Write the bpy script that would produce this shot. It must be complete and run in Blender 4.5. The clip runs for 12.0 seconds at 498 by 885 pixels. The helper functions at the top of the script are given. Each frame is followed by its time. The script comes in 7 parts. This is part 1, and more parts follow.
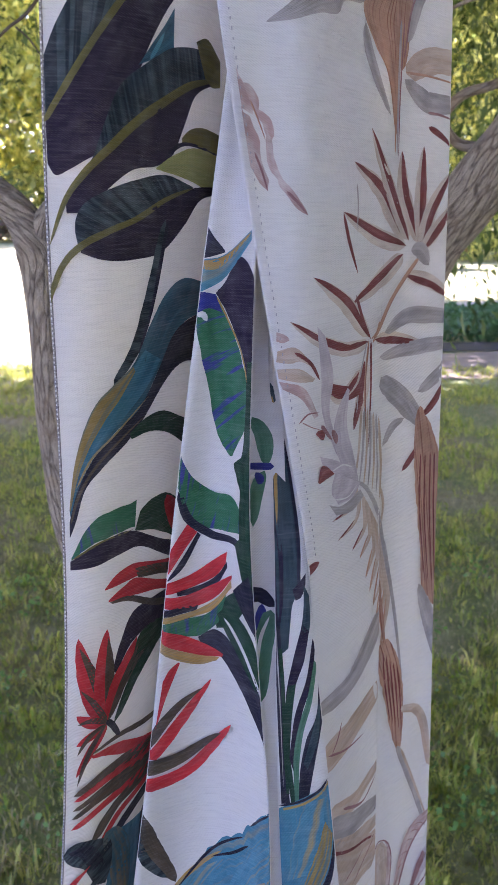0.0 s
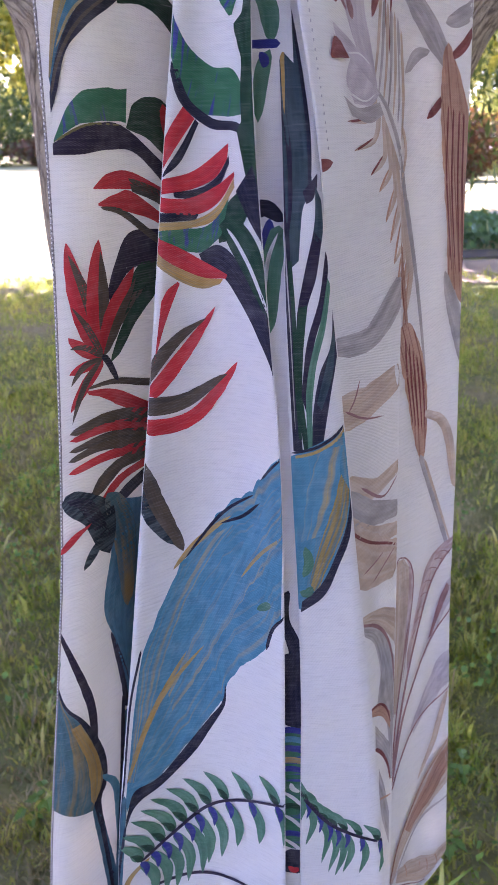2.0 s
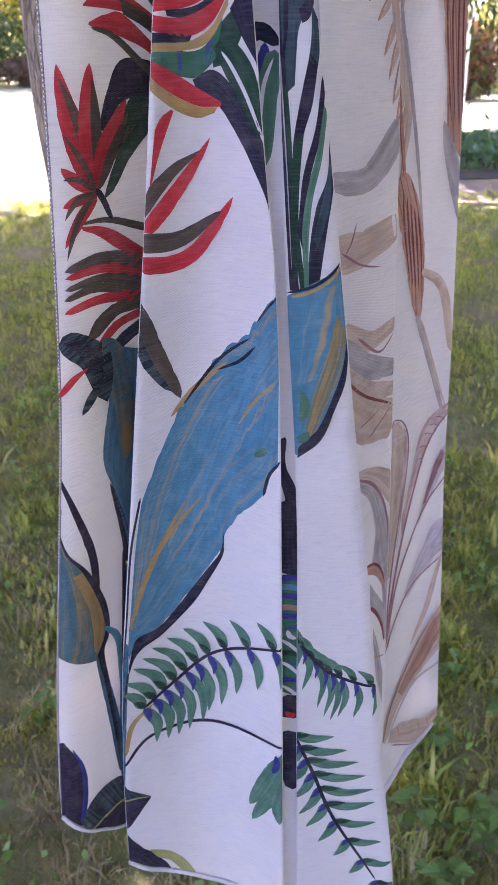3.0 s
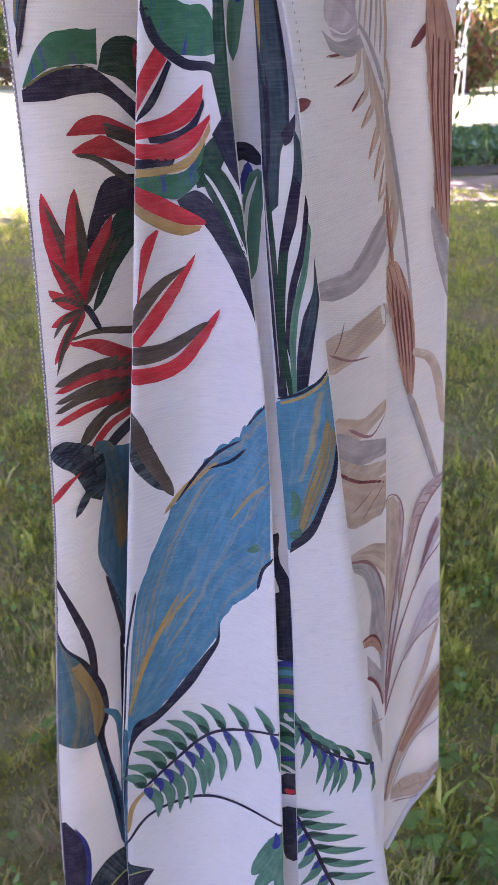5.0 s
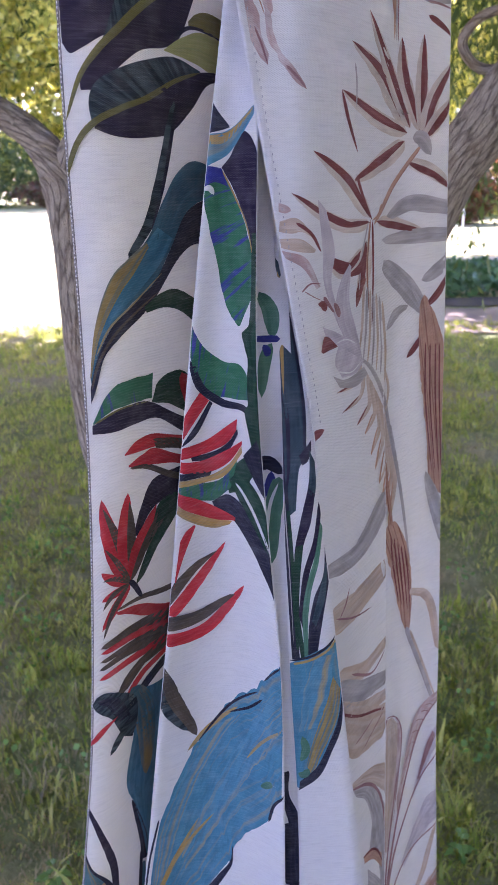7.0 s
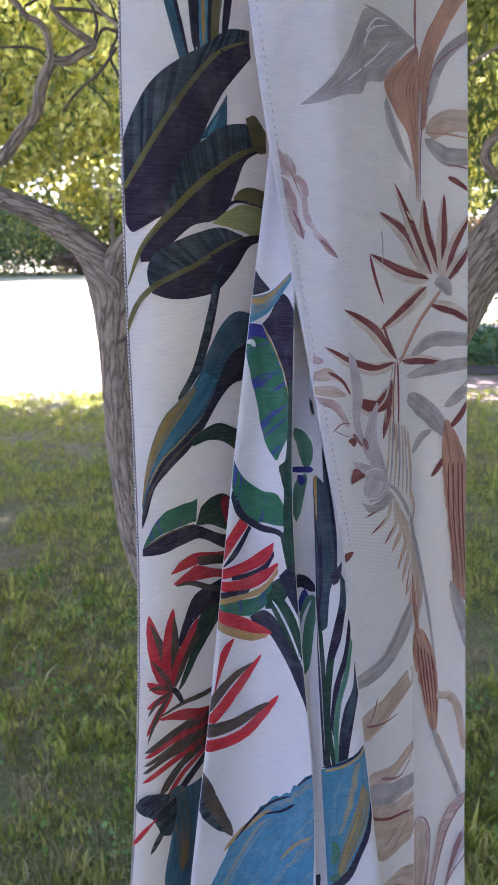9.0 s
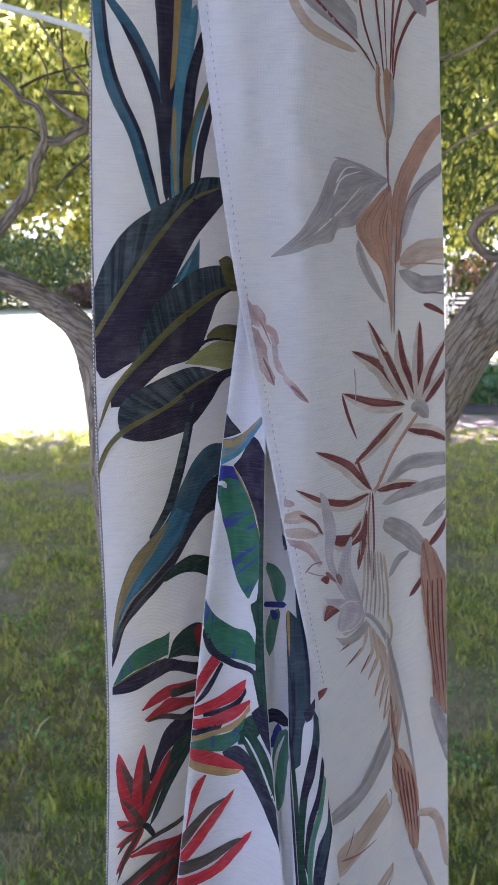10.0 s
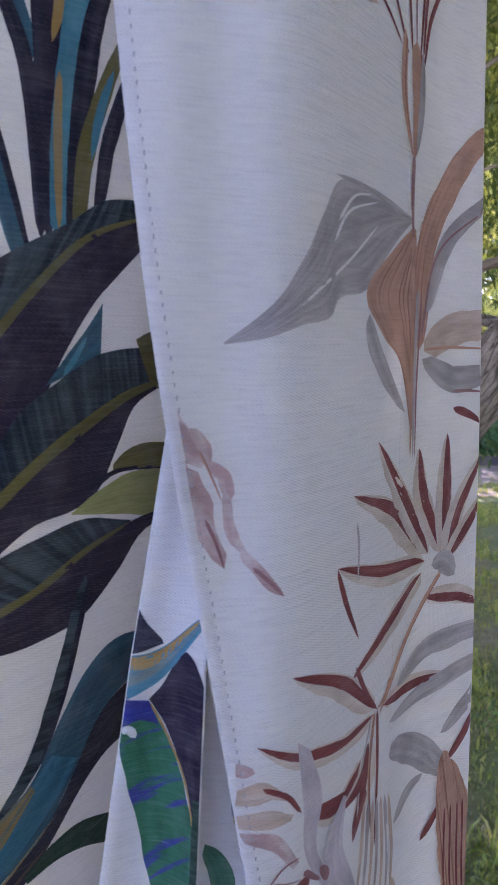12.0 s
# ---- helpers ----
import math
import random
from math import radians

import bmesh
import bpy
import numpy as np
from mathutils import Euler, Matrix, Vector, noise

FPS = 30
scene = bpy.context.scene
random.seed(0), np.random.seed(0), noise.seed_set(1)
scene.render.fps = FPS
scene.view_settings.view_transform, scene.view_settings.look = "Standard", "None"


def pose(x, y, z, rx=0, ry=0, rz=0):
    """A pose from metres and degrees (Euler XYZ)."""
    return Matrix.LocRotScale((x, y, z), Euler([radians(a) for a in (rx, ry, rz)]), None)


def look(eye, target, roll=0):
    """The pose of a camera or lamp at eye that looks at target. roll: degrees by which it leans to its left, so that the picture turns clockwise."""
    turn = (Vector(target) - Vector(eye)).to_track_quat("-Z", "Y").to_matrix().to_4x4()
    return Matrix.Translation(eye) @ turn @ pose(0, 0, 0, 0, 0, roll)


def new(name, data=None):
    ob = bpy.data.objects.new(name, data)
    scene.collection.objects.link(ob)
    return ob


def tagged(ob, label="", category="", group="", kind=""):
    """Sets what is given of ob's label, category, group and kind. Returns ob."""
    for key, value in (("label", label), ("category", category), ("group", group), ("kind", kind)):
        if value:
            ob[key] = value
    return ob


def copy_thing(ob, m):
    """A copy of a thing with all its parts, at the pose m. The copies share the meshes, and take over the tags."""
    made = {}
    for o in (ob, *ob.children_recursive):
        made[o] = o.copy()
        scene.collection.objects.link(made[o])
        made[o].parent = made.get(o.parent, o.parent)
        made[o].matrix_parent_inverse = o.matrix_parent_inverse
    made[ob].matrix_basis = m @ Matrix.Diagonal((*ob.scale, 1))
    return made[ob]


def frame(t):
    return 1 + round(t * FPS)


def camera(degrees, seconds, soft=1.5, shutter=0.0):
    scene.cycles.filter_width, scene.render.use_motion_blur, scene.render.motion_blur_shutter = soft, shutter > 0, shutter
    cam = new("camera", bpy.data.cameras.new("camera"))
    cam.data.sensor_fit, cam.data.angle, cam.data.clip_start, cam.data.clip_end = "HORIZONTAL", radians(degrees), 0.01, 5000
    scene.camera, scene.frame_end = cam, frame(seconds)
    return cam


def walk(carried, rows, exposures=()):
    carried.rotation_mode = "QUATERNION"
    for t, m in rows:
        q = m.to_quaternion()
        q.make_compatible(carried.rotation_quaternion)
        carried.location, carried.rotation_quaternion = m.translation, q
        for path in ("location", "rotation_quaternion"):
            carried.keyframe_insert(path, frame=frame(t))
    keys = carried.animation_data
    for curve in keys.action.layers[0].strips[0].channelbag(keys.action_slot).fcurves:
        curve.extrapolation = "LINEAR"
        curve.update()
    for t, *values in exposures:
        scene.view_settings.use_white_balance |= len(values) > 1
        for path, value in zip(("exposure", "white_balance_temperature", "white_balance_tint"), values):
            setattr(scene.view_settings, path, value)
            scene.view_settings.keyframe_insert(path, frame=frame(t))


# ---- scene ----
cam = camera(34.4, 12.0)
PATH = [
    (0, (0.033, 0.028, 1.638), (-0.078, 1.955, 1.118), -0.1),
    (0.5, (0.038, 0.049, 1.571), (-0.082, 1.975, 1.044), -0.4),
    (1, (0.041, 0.041, 1.535), (-0.089, 1.963, 0.997), -0.8),
    (1.5, (0.048, 0.024, 1.491), (-0.103, 1.921, 0.874), -1.2),
    (2, (0.044, 0.019, 1.448), (-0.132, 1.887, 0.756), -1.4),
    (2.5, (0.046, 0.002, 1.409), (-0.13, 1.84, 0.639), -1.1),
    (2.7, (0.046, -0.006, 1.397), (-0.127, 1.815, 0.589), -1.3),
    (4.3, (0.037, 0.013, 1.425), (-0.139, 1.792, 0.529), -3.2),
    (4.5, (0.042, 0.014, 1.432), (-0.14, 1.8, 0.55), -3.3),
    (5, (0.054, 0.021, 1.46), (-0.126, 1.819, 0.601), -2.9),
    (5.5, (0.051, 0.025, 1.498), (-0.128, 1.857, 0.717), -2.5),
    (6, (0.042, 0.004, 1.542), (-0.14, 1.857, 0.811), -2.1),
    (6.5, (0.04, -0.015, 1.564), (-0.139, 1.859, 0.889), -1.7),
    (7, (0.05, -0.02, 1.592), (-0.137, 1.877, 0.985), -1.4),
    (7.5, (0.045, -0.03, 1.616), (-0.146, 1.885, 1.07), -1.1),
    (7.7, (0.041, -0.037, 1.622), (-0.15, 1.882, 1.094), -1.4),
    (9.3, (0.058, -0.058, 1.661), (-0.209, 1.877, 1.229), -1.4),
    (9.5, (0.064, -0.056, 1.674), (-0.2, 1.883, 1.261), -1.3),
    (10, (0.069, -0.038, 1.716), (-0.195, 1.908, 1.34), -1.2),
    (10.5, (0.071, -0.005, 1.75), (-0.198, 1.948, 1.414), -0.8),
    (11, (0.067, 0.046, 1.759), (-0.206, 2.004, 1.451), -0.2),
    (11.5, (0.046, 0.123, 1.738), (-0.212, 2.086, 1.457), 0.4),
    (12, (0.046, 0.189, 1.739), (-0.099, 2.165, 1.464), 0.9),
]
cam.data.dof.use_dof = True
cam.data.dof.focus_distance, cam.data.dof.aperture_fstop = 0.48, 34.0
walk(cam, [(t, look(eye, target, roll)) for t, eye, target, roll in PATH], exposures=[(0, 2.9, 5560, 44), (2.5, 3.1, 5720, 53), (5, 3.07, 5830, 54), (7.5, 2.89, 5480, 48), (10, 2.72, 5440, 41), (11, 2.71, 5430, 40), (12, 2.71, 5310, 46)])

# ---- world, sun, exposure ----
world = bpy.data.worlds.new("world")
scene.world = world
world.use_nodes = True
wn = world.node_tree
sky = wn.nodes.new("ShaderNodeTexSky")
sky.sky_type, sky.sun_disc = "NISHITA", False
SUN_EL, SUN_AZ = 50.0, -25.0          # degrees: height, and way round from +y towards +x
sky.sun_elevation, sky.sun_rotation = radians(SUN_EL), radians(SUN_AZ)
wn.nodes["Background"].inputs[1].default_value = 0.10
wn.links.new(sky.outputs[0], wn.nodes["Background"].inputs[0])
sun = new("sun", bpy.data.lights.new("sun", "SUN"))
sun.data.energy, sun.data.angle, sun.data.color = 5.0, radians(0.5), (1.0, 0.93, 0.82)
toward = Vector((math.sin(radians(SUN_AZ)) * math.cos(radians(SUN_EL)), math.cos(radians(SUN_AZ)) * math.cos(radians(SUN_EL)), math.sin(radians(SUN_EL))))
sun.matrix_world = look(toward * 30, (0, 0, 0))


# ---- materials ----
def material(name):
    m = bpy.data.materials.new(name)
    m.use_nodes = True
    return m, m.node_tree.nodes, m.node_tree.links, m.node_tree.nodes["Principled BSDF"]


def node(nodes, kind, **values):
    n = nodes.new(kind)
    for key, value in values.items():
        n.inputs[key.replace("_", " ")].default_value = value
    return n


def mix(nodes, links, fac, a, b):
    """A colour mix; fac, a and b are sockets or values."""
    n = nodes.new("ShaderNodeMix")
    n.data_type = "RGBA"
    for socket, value in ((n.inputs[0], fac), (n.inputs[6], a), (n.inputs[7], b)):
        if isinstance(value, bpy.types.NodeSocket):
            links.new(value, socket)
        else:
            socket.default_value = (*value, 1) if isinstance(value, tuple) else value
    return n.outputs[2]


def ramp(nodes, links, source, lo, hi):
    n = nodes.new("ShaderNodeMapRange")
    n.inputs[1].default_value, n.inputs[2].default_value = lo, hi
    links.new(source, n.inputs[0])
    return n.outputs[0]


def scaled(nodes, links, source, sx, sy, sz):
    n = nodes.new("ShaderNodeMapping")
    n.inputs["Scale"].default_value = (sx, sy, sz)
    links.new(source, n.inputs[0])
    return n.outputs[0]


def noise_of(nodes, links, vector, scale, detail=3.0, rough=0.55):
    n = node(nodes, "ShaderNodeTexNoise", Scale=scale, Detail=detail, Roughness=rough)
    links.new(vector, n.inputs["Vector"])
    return n.outputs[0]


def weave(nodes, links, strength):
    """Uneven weft threads and a twill about a millimetre apart, as a bump and as a height from 0 to 1, and long uneven slubs."""
    co = scaled(nodes, links, nodes.new("ShaderNodeTexCoord").outputs["Object"], 1, 0, 1)

    def wave(way, size, vector, wobble):
        w = node(nodes, "ShaderNodeTexWave", Scale=size, Distortion=wobble, Detail=2.0, Detail_Scale=0.5)
        w.bands_direction = way
        links.new(vector, w.inputs["Vector"])
        return w.outputs["Fac"]

    def sums(a, b, share):
        n = nodes.new("ShaderNodeMath")
        n.operation = "MULTIPLY_ADD"
        links.new(b, n.inputs[0])
        n.inputs[1].default_value = share
        links.new(a, n.inputs[2])
        return n.outputs[0]

    twill = wave("DIAGONAL", 582.0, scaled(nodes, links, co, 0.6, 0, 1), 0.6)
    weft = ramp(nodes, links, noise_of(nodes, links, scaled(nodes, links, co, 75, 1, 1150), 1.0, 1.0), 0.22, 0.78)
    threads = sums(weft, twill, 0.55)
    slub = noise_of(nodes, links, scaled(nodes, links, co, 55, 1, 900), 1.0, 3.0)
    uneven = noise_of(nodes, links, scaled(nodes, links, co, 260, 1, 420), 1.0, 2.0)
    threads = sums(threads, slub, 0.9)
    threads = sums(threads, uneven, 0.7)
    bump = node(nodes, "ShaderNodeBump", Strength=strength, Distance=0.0005)
    links.new(threads, bump.inputs["Height"])
    return bump.outputs[0], threads, slub


def cloth_material(name, colour, colour2, along, across, low, high, clear=0.28, holes_share=0.045):
    """Printed linen: two inks mixed by streaks along the motif, thread relief, light coming through from behind."""
    m, nodes, links, bsdf = material(name)
    uv = nodes.new("ShaderNodeUVMap").outputs[0]
    streak = noise_of(nodes, links, scaled(nodes, links, uv, along, across, 1), 1.0, 3.0)
    ink = mix(nodes, links, ramp(nodes, links, streak, low, high), colour, colour2)
    normal, threads, slub = weave(nodes, links, 0.9)
    co = nodes.new("ShaderNodeTexCoord").outputs["Object"]
    patch = noise_of(nodes, links, co, 60.0, 4.0)
    wash = noise_of(nodes, links, scaled(nodes, links, uv, 55, 110, 1), 1.0, 3.0)
    dark = max(colour) < 0.7
    deeper = mix(nodes, links, ramp(nodes, links, wash, 0.42, 0.95), ink, tuple((0.55 if dark else 0.97) * c for c in colour))
    worn = mix(nodes, links, ramp(nodes, links, patch, 0.5, 4.5), deeper, (0.8, 0.78, 0.8))
    # raised threads carry less ink than the hollows, single slubs stay nearly bare
    shown = mix(nodes, links, ramp(nodes, links, threads, 1.6, 12.0 if dark else 3.6), worn, (0.88, 0.88, 0.89))
    shown = mix(nodes, links, ramp(nodes, links, threads, 1.62, -1.7), shown, tuple(0.35 * c for c in colour))
    shown = mix(nodes, links, ramp(nodes, links, slub, 0.71, 1.0), shown, (0.85, 0.85, 0.87))
    links.new(shown, bsdf.inputs["Base Color"])
    bsdf.inputs["Roughness"].default_value = 0.8
    bsdf.inputs["Specular IOR Level"].default_value = 0.08
    links.new(normal, bsdf.inputs["Normal"])
    # raw linen passes warm light more readily than blue
    warm = nodes.new("ShaderNodeMix")
    warm.data_type, warm.blend_type = "RGBA", "MULTIPLY"
    warm.inputs[0].default_value = 1.0
    warm.inputs[7].default_value = (1.0, 0.95, 0.80, 1)
    links.new(shown, warm.inputs[6])
    through_light = nodes.new("ShaderNodeBsdfTranslucent")
    links.new(warm.outputs[2], through_light.inputs[0])
    both = node(nodes, "ShaderNodeMixShader", Fac=clear)
    links.new(bsdf.outputs[0], both.inputs[1])
    links.new(through_light.outputs[0], both.inputs[2])
    holes = node(nodes, "ShaderNodeMixShader", Fac=holes_share)
    links.new(both.outputs[0], holes.inputs[1])
    links.new(nodes.new("ShaderNodeBsdfTransparent").outputs[0], holes.inputs[2])
    links.new(holes.outputs[0], nodes["Material Output"].inputs[0])
    return m


INK = {
    "white": cloth_material("white_linen", (0.82, 0.81, 0.83), (0.80, 0.785, 0.81), 30, 30, 0.3, 0.7, 0.42, 0.09),
    "stitch": cloth_material("thread", (0.30, 0.29, 0.34), (0.6, 0.6, 0.64), 300, 30, 0.4, 0.6),
    "hem": cloth_material("folded_hem", (0.80, 0.79, 0.83), (0.70, 0.69, 0.74), 200, 60, 0.3, 0.7, 0.42),
    "darkhem": cloth_material("dark_overlock", (0.16, 0.14, 0.15), (0.50, 0.46, 0.44), 900, 900, 0.35, 0.65, 0.1),
    "navy": cloth_material("navy_ink", (0.022, 0.021, 0.042), (0.05, 0.05, 0.085), 14, 500, 0.45, 0.75),
    "purple": cloth_material("aubergine_ink", (0.027, 0.019, 0.044), (0.045, 0.034, 0.066), 20, 300, 0.4, 0.8),
    "slate": cloth_material("slate_ink", (0.02, 0.03, 0.046), (0.066, 0.096, 0.112), 230, 5, 0.45, 0.56),
    "slateteal": cloth_material("slate_teal_ink", (0.035, 0.062, 0.082), (0.062, 0.10, 0.12), 14, 300, 0.4, 0.65),
    "teal": cloth_material("teal_ink", (0.035, 0.1, 0.145), (0.06, 0.17, 0.24), 12, 260, 0.35, 0.7),
    "blue": cloth_material("blue_ink", (0.07, 0.25, 0.35), (0.115, 0.33, 0.42), 14, 240, 0.3, 0.7),
    "bluegold": cloth_material("blue_and_gold_ink", (0.09, 0.27, 0.39), (0.46, 0.31, 0.11), 4, 150, 0.47, 0.70),
    "bluestreak": cloth_material("blue_ink_with_ochre_streaks", (0.075, 0.25, 0.37), (0.36, 0.28, 0.14), 5, 150, 0.54, 0.80),
    "tealgold": cloth_material("teal_and_ochre_ink", (0.075, 0.17, 0.21), (0.34, 0.235, 0.09), 9, 170, 0.46, 0.64),
    "seablue": cloth_material("sea_blue_ink", (0.05, 0.17, 0.26), (0.085, 0.25, 0.36), 12, 260, 0.35, 0.7),
    "ochreteal": cloth_material("ochre_and_teal_ink", (0.36, 0.25, 0.09), (0.10, 0.20, 0.23), 10, 260, 0.48, 0.62),
    "gold": cloth_material("ochre_ink", (0.50, 0.31, 0.10), (0.26, 0.26, 0.20), 12, 420, 0.45, 0.75),
    "olive": cloth_material("olive_ink", (0.2, 0.175, 0.055), (0.12, 0.12, 0.06), 16, 300, 0.4, 0.7),
    "lime": cloth_material("yellow_green_ink", (0.42, 0.42, 0.16), (0.30, 0.34, 0.12), 16, 300, 0.4, 0.7),
    "green": cloth_material("green_ink", (0.04, 0.17, 0.095), (0.06, 0.06, 0.30), 230, 22, 0.54, 0.62),
    "plain_green": cloth_material("leaf_green_ink", (0.07, 0.19, 0.125), (0.13, 0.28, 0.20), 20, 300, 0.4, 0.7),
    "bottle": cloth_material("bottle_green_ink", (0.016, 0.05, 0.032), (0.028, 0.078, 0.05), 16, 260, 0.4, 0.7),
    "violet": cloth_material("violet_ink", (0.04, 0.045, 0.26), (0.06, 0.055, 0.2), 30, 200, 0.4, 0.7),
    "red": cloth_material("red_ink", (0.62, 0.045, 0.055), (0.44, 0.035, 0.05), 14, 300, 0.4, 0.75),
    "brown": cloth_material("taupe_ink", (0.12, 0.09, 0.068), (0.06, 0.055, 0.055), 16, 360, 0.4, 0.7),
    "pale_grey": cloth_material("faint_grey_ink", (0.42, 0.39, 0.40), (0.58, 0.54, 0.55), 9, 260, 0.40, 0.70, 0.4),
    "pale_tan": cloth_material("faint_tan_ink", (0.60, 0.46, 0.37), (0.70, 0.61, 0.55), 12, 200, 0.4, 0.70, 0.4),
    "pale_sand": cloth_material("faint_sand_ink", (0.66, 0.56, 0.49), (0.74, 0.68, 0.63), 14, 200, 0.4, 0.7, 0.4),
    "pale_brown": cloth_material("faint_brown_ink", (0.58, 0.35, 0.26), (0.28, 0.11, 0.085), 5, 620, 0.51, 0.66, 0.4),
    "maroon": cloth_material("maroon_ink", (0.22, 0.06, 0.06), (0.33, 0.13, 0.12), 16, 300, 0.45, 0.8, 0.25),
    "dusty": cloth_material("dusty_pink_ink", (0.55, 0.38, 0.38), (0.70, 0.60, 0.60), 60, 120, 0.42, 0.6, 0.4),
    "lilac": cloth_material("faint_lilac_ink", (0.57, 0.51, 0.58), (0.68, 0.63, 0.68), 20, 240, 0.35, 0.7, 0.4),
    "mauve": cloth_material("mauve_ink", (0.34, 0.17, 0.19), (0.45, 0.28, 0.28), 16, 200, 0.4, 0.7, 0.4),
}


def leaf_material(name, a, b, clear=0.45, patchy=None):
    m, nodes, links, bsdf = material(name)
    rnd = nodes.new("ShaderNodeNewGeometry").outputs["Random Per Island"]
    tone = mix(nodes, links, rnd, a, b)
    if patchy:
        co = nodes.new("ShaderNodeTexCoord").outputs["Object"]
        tone = mix(nodes, links, ramp(nodes, links, noise_of(nodes, links, co, 2.3, 3.0), 0.46, 0.62), tone, patchy)
        # finer noise darkens the blades: shade between tufts put into the colour
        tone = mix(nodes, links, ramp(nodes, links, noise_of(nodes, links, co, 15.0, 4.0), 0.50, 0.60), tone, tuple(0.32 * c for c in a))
    links.new(tone, bsdf.inputs["Base Color"])
    bsdf.inputs["Roughness"].default_value = 0.5
    light = nodes.new("ShaderNodeBsdfTranslucent")
    links.new(mix(nodes, links, rnd, (a[0] * 1.5, a[1] * 1.6, a[2]), (b[0] * 1.5, b[1] * 1.5, b[2])), light.inputs[0])
    both = node(nodes, "ShaderNodeMixShader", Fac=clear)
    links.new(bsdf.outputs[0], both.inputs[1])
    links.new(light.outputs[0], both.inputs[2])
    links.new(both.outputs[0], nodes["Material Output"].inputs[0])
    return m


FOLIAGE = leaf_material("willow_leaves", (0.115, 0.15, 0.05), (0.34, 0.355, 0.145), 0.62)
# distant leaves: sun glare put into the colour, paler and yellower than FOLIAGE
SUNLIT_FOLIAGE = leaf_material("sunlit_far_leaves", (0.21, 0.24, 0.055), (0.78, 0.72, 0.27), 0.62)
# darker leaf copy, shade put into the colour of hanging twigs and one shrub
SHADED_FOLIAGE = leaf_material("shaded_willow_leaves", (0.035, 0.065, 0.014), (0.17, 0.22, 0.065), 0.4)
RUST = leaf_material("rusty_shrub_leaves", (0.14, 0.05, 0.025), (0.10, 0.085, 0.03), 0.3)
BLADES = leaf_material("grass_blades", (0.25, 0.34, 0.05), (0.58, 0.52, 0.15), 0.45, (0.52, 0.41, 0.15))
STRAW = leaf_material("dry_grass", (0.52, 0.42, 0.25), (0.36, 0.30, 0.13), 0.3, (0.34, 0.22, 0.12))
BED_LEAF = leaf_material("bed_leaves", (0.04, 0.10, 0.035), (0.11, 0.21, 0.085), 0.3)
CLOVER = leaf_material("weed_leaves", (0.10, 0.20, 0.04), (0.20, 0.32, 0.08), 0.35)


def ground_material():
    m, nodes, links, bsdf = material("lawn_earth")
    co = nodes.new("ShaderNodeTexCoord").outputs["Object"]
    big = noise_of(nodes, links, co, 0.9, 4.0)
    fine = noise_of(nodes, links, co, 14.0, 6.0, 0.7)
    tuft = noise_of(nodes, links, co, 3.2, 5.0, 0.6)
    green = mix(nodes, links, ramp(nodes, links, fine, 0.3, 0.7), (0.14, 0.18, 0.05), (0.34, 0.35, 0.12))
    straw = mix(nodes, links, ramp(nodes, links, fine, 0.35, 0.7), (0.30, 0.24, 0.12), (0.50, 0.42, 0.23))
    soil = mix(nodes, links, ramp(nodes, links, fine, 0.3, 0.7), (0.15, 0.11, 0.075), (0.30, 0.23, 0.16))
    grass = mix(nodes, links, ramp(nodes, links, big, 0.42, 0.62), green, straw)
    links.new(mix(nodes, links, ramp(nodes, links, tuft, 0.62, 0.70), grass, soil), bsdf.inputs["Base Color"])
    bsdf.inputs["Roughness"].default_value = 0.9
    bump = node(nodes, "ShaderNodeBump", Strength=0.9, Distance=0.03)
    links.new(fine, bump.inputs["Height"])
    links.new(bump.outputs[0], bsdf.inputs["Normal"])
    return m


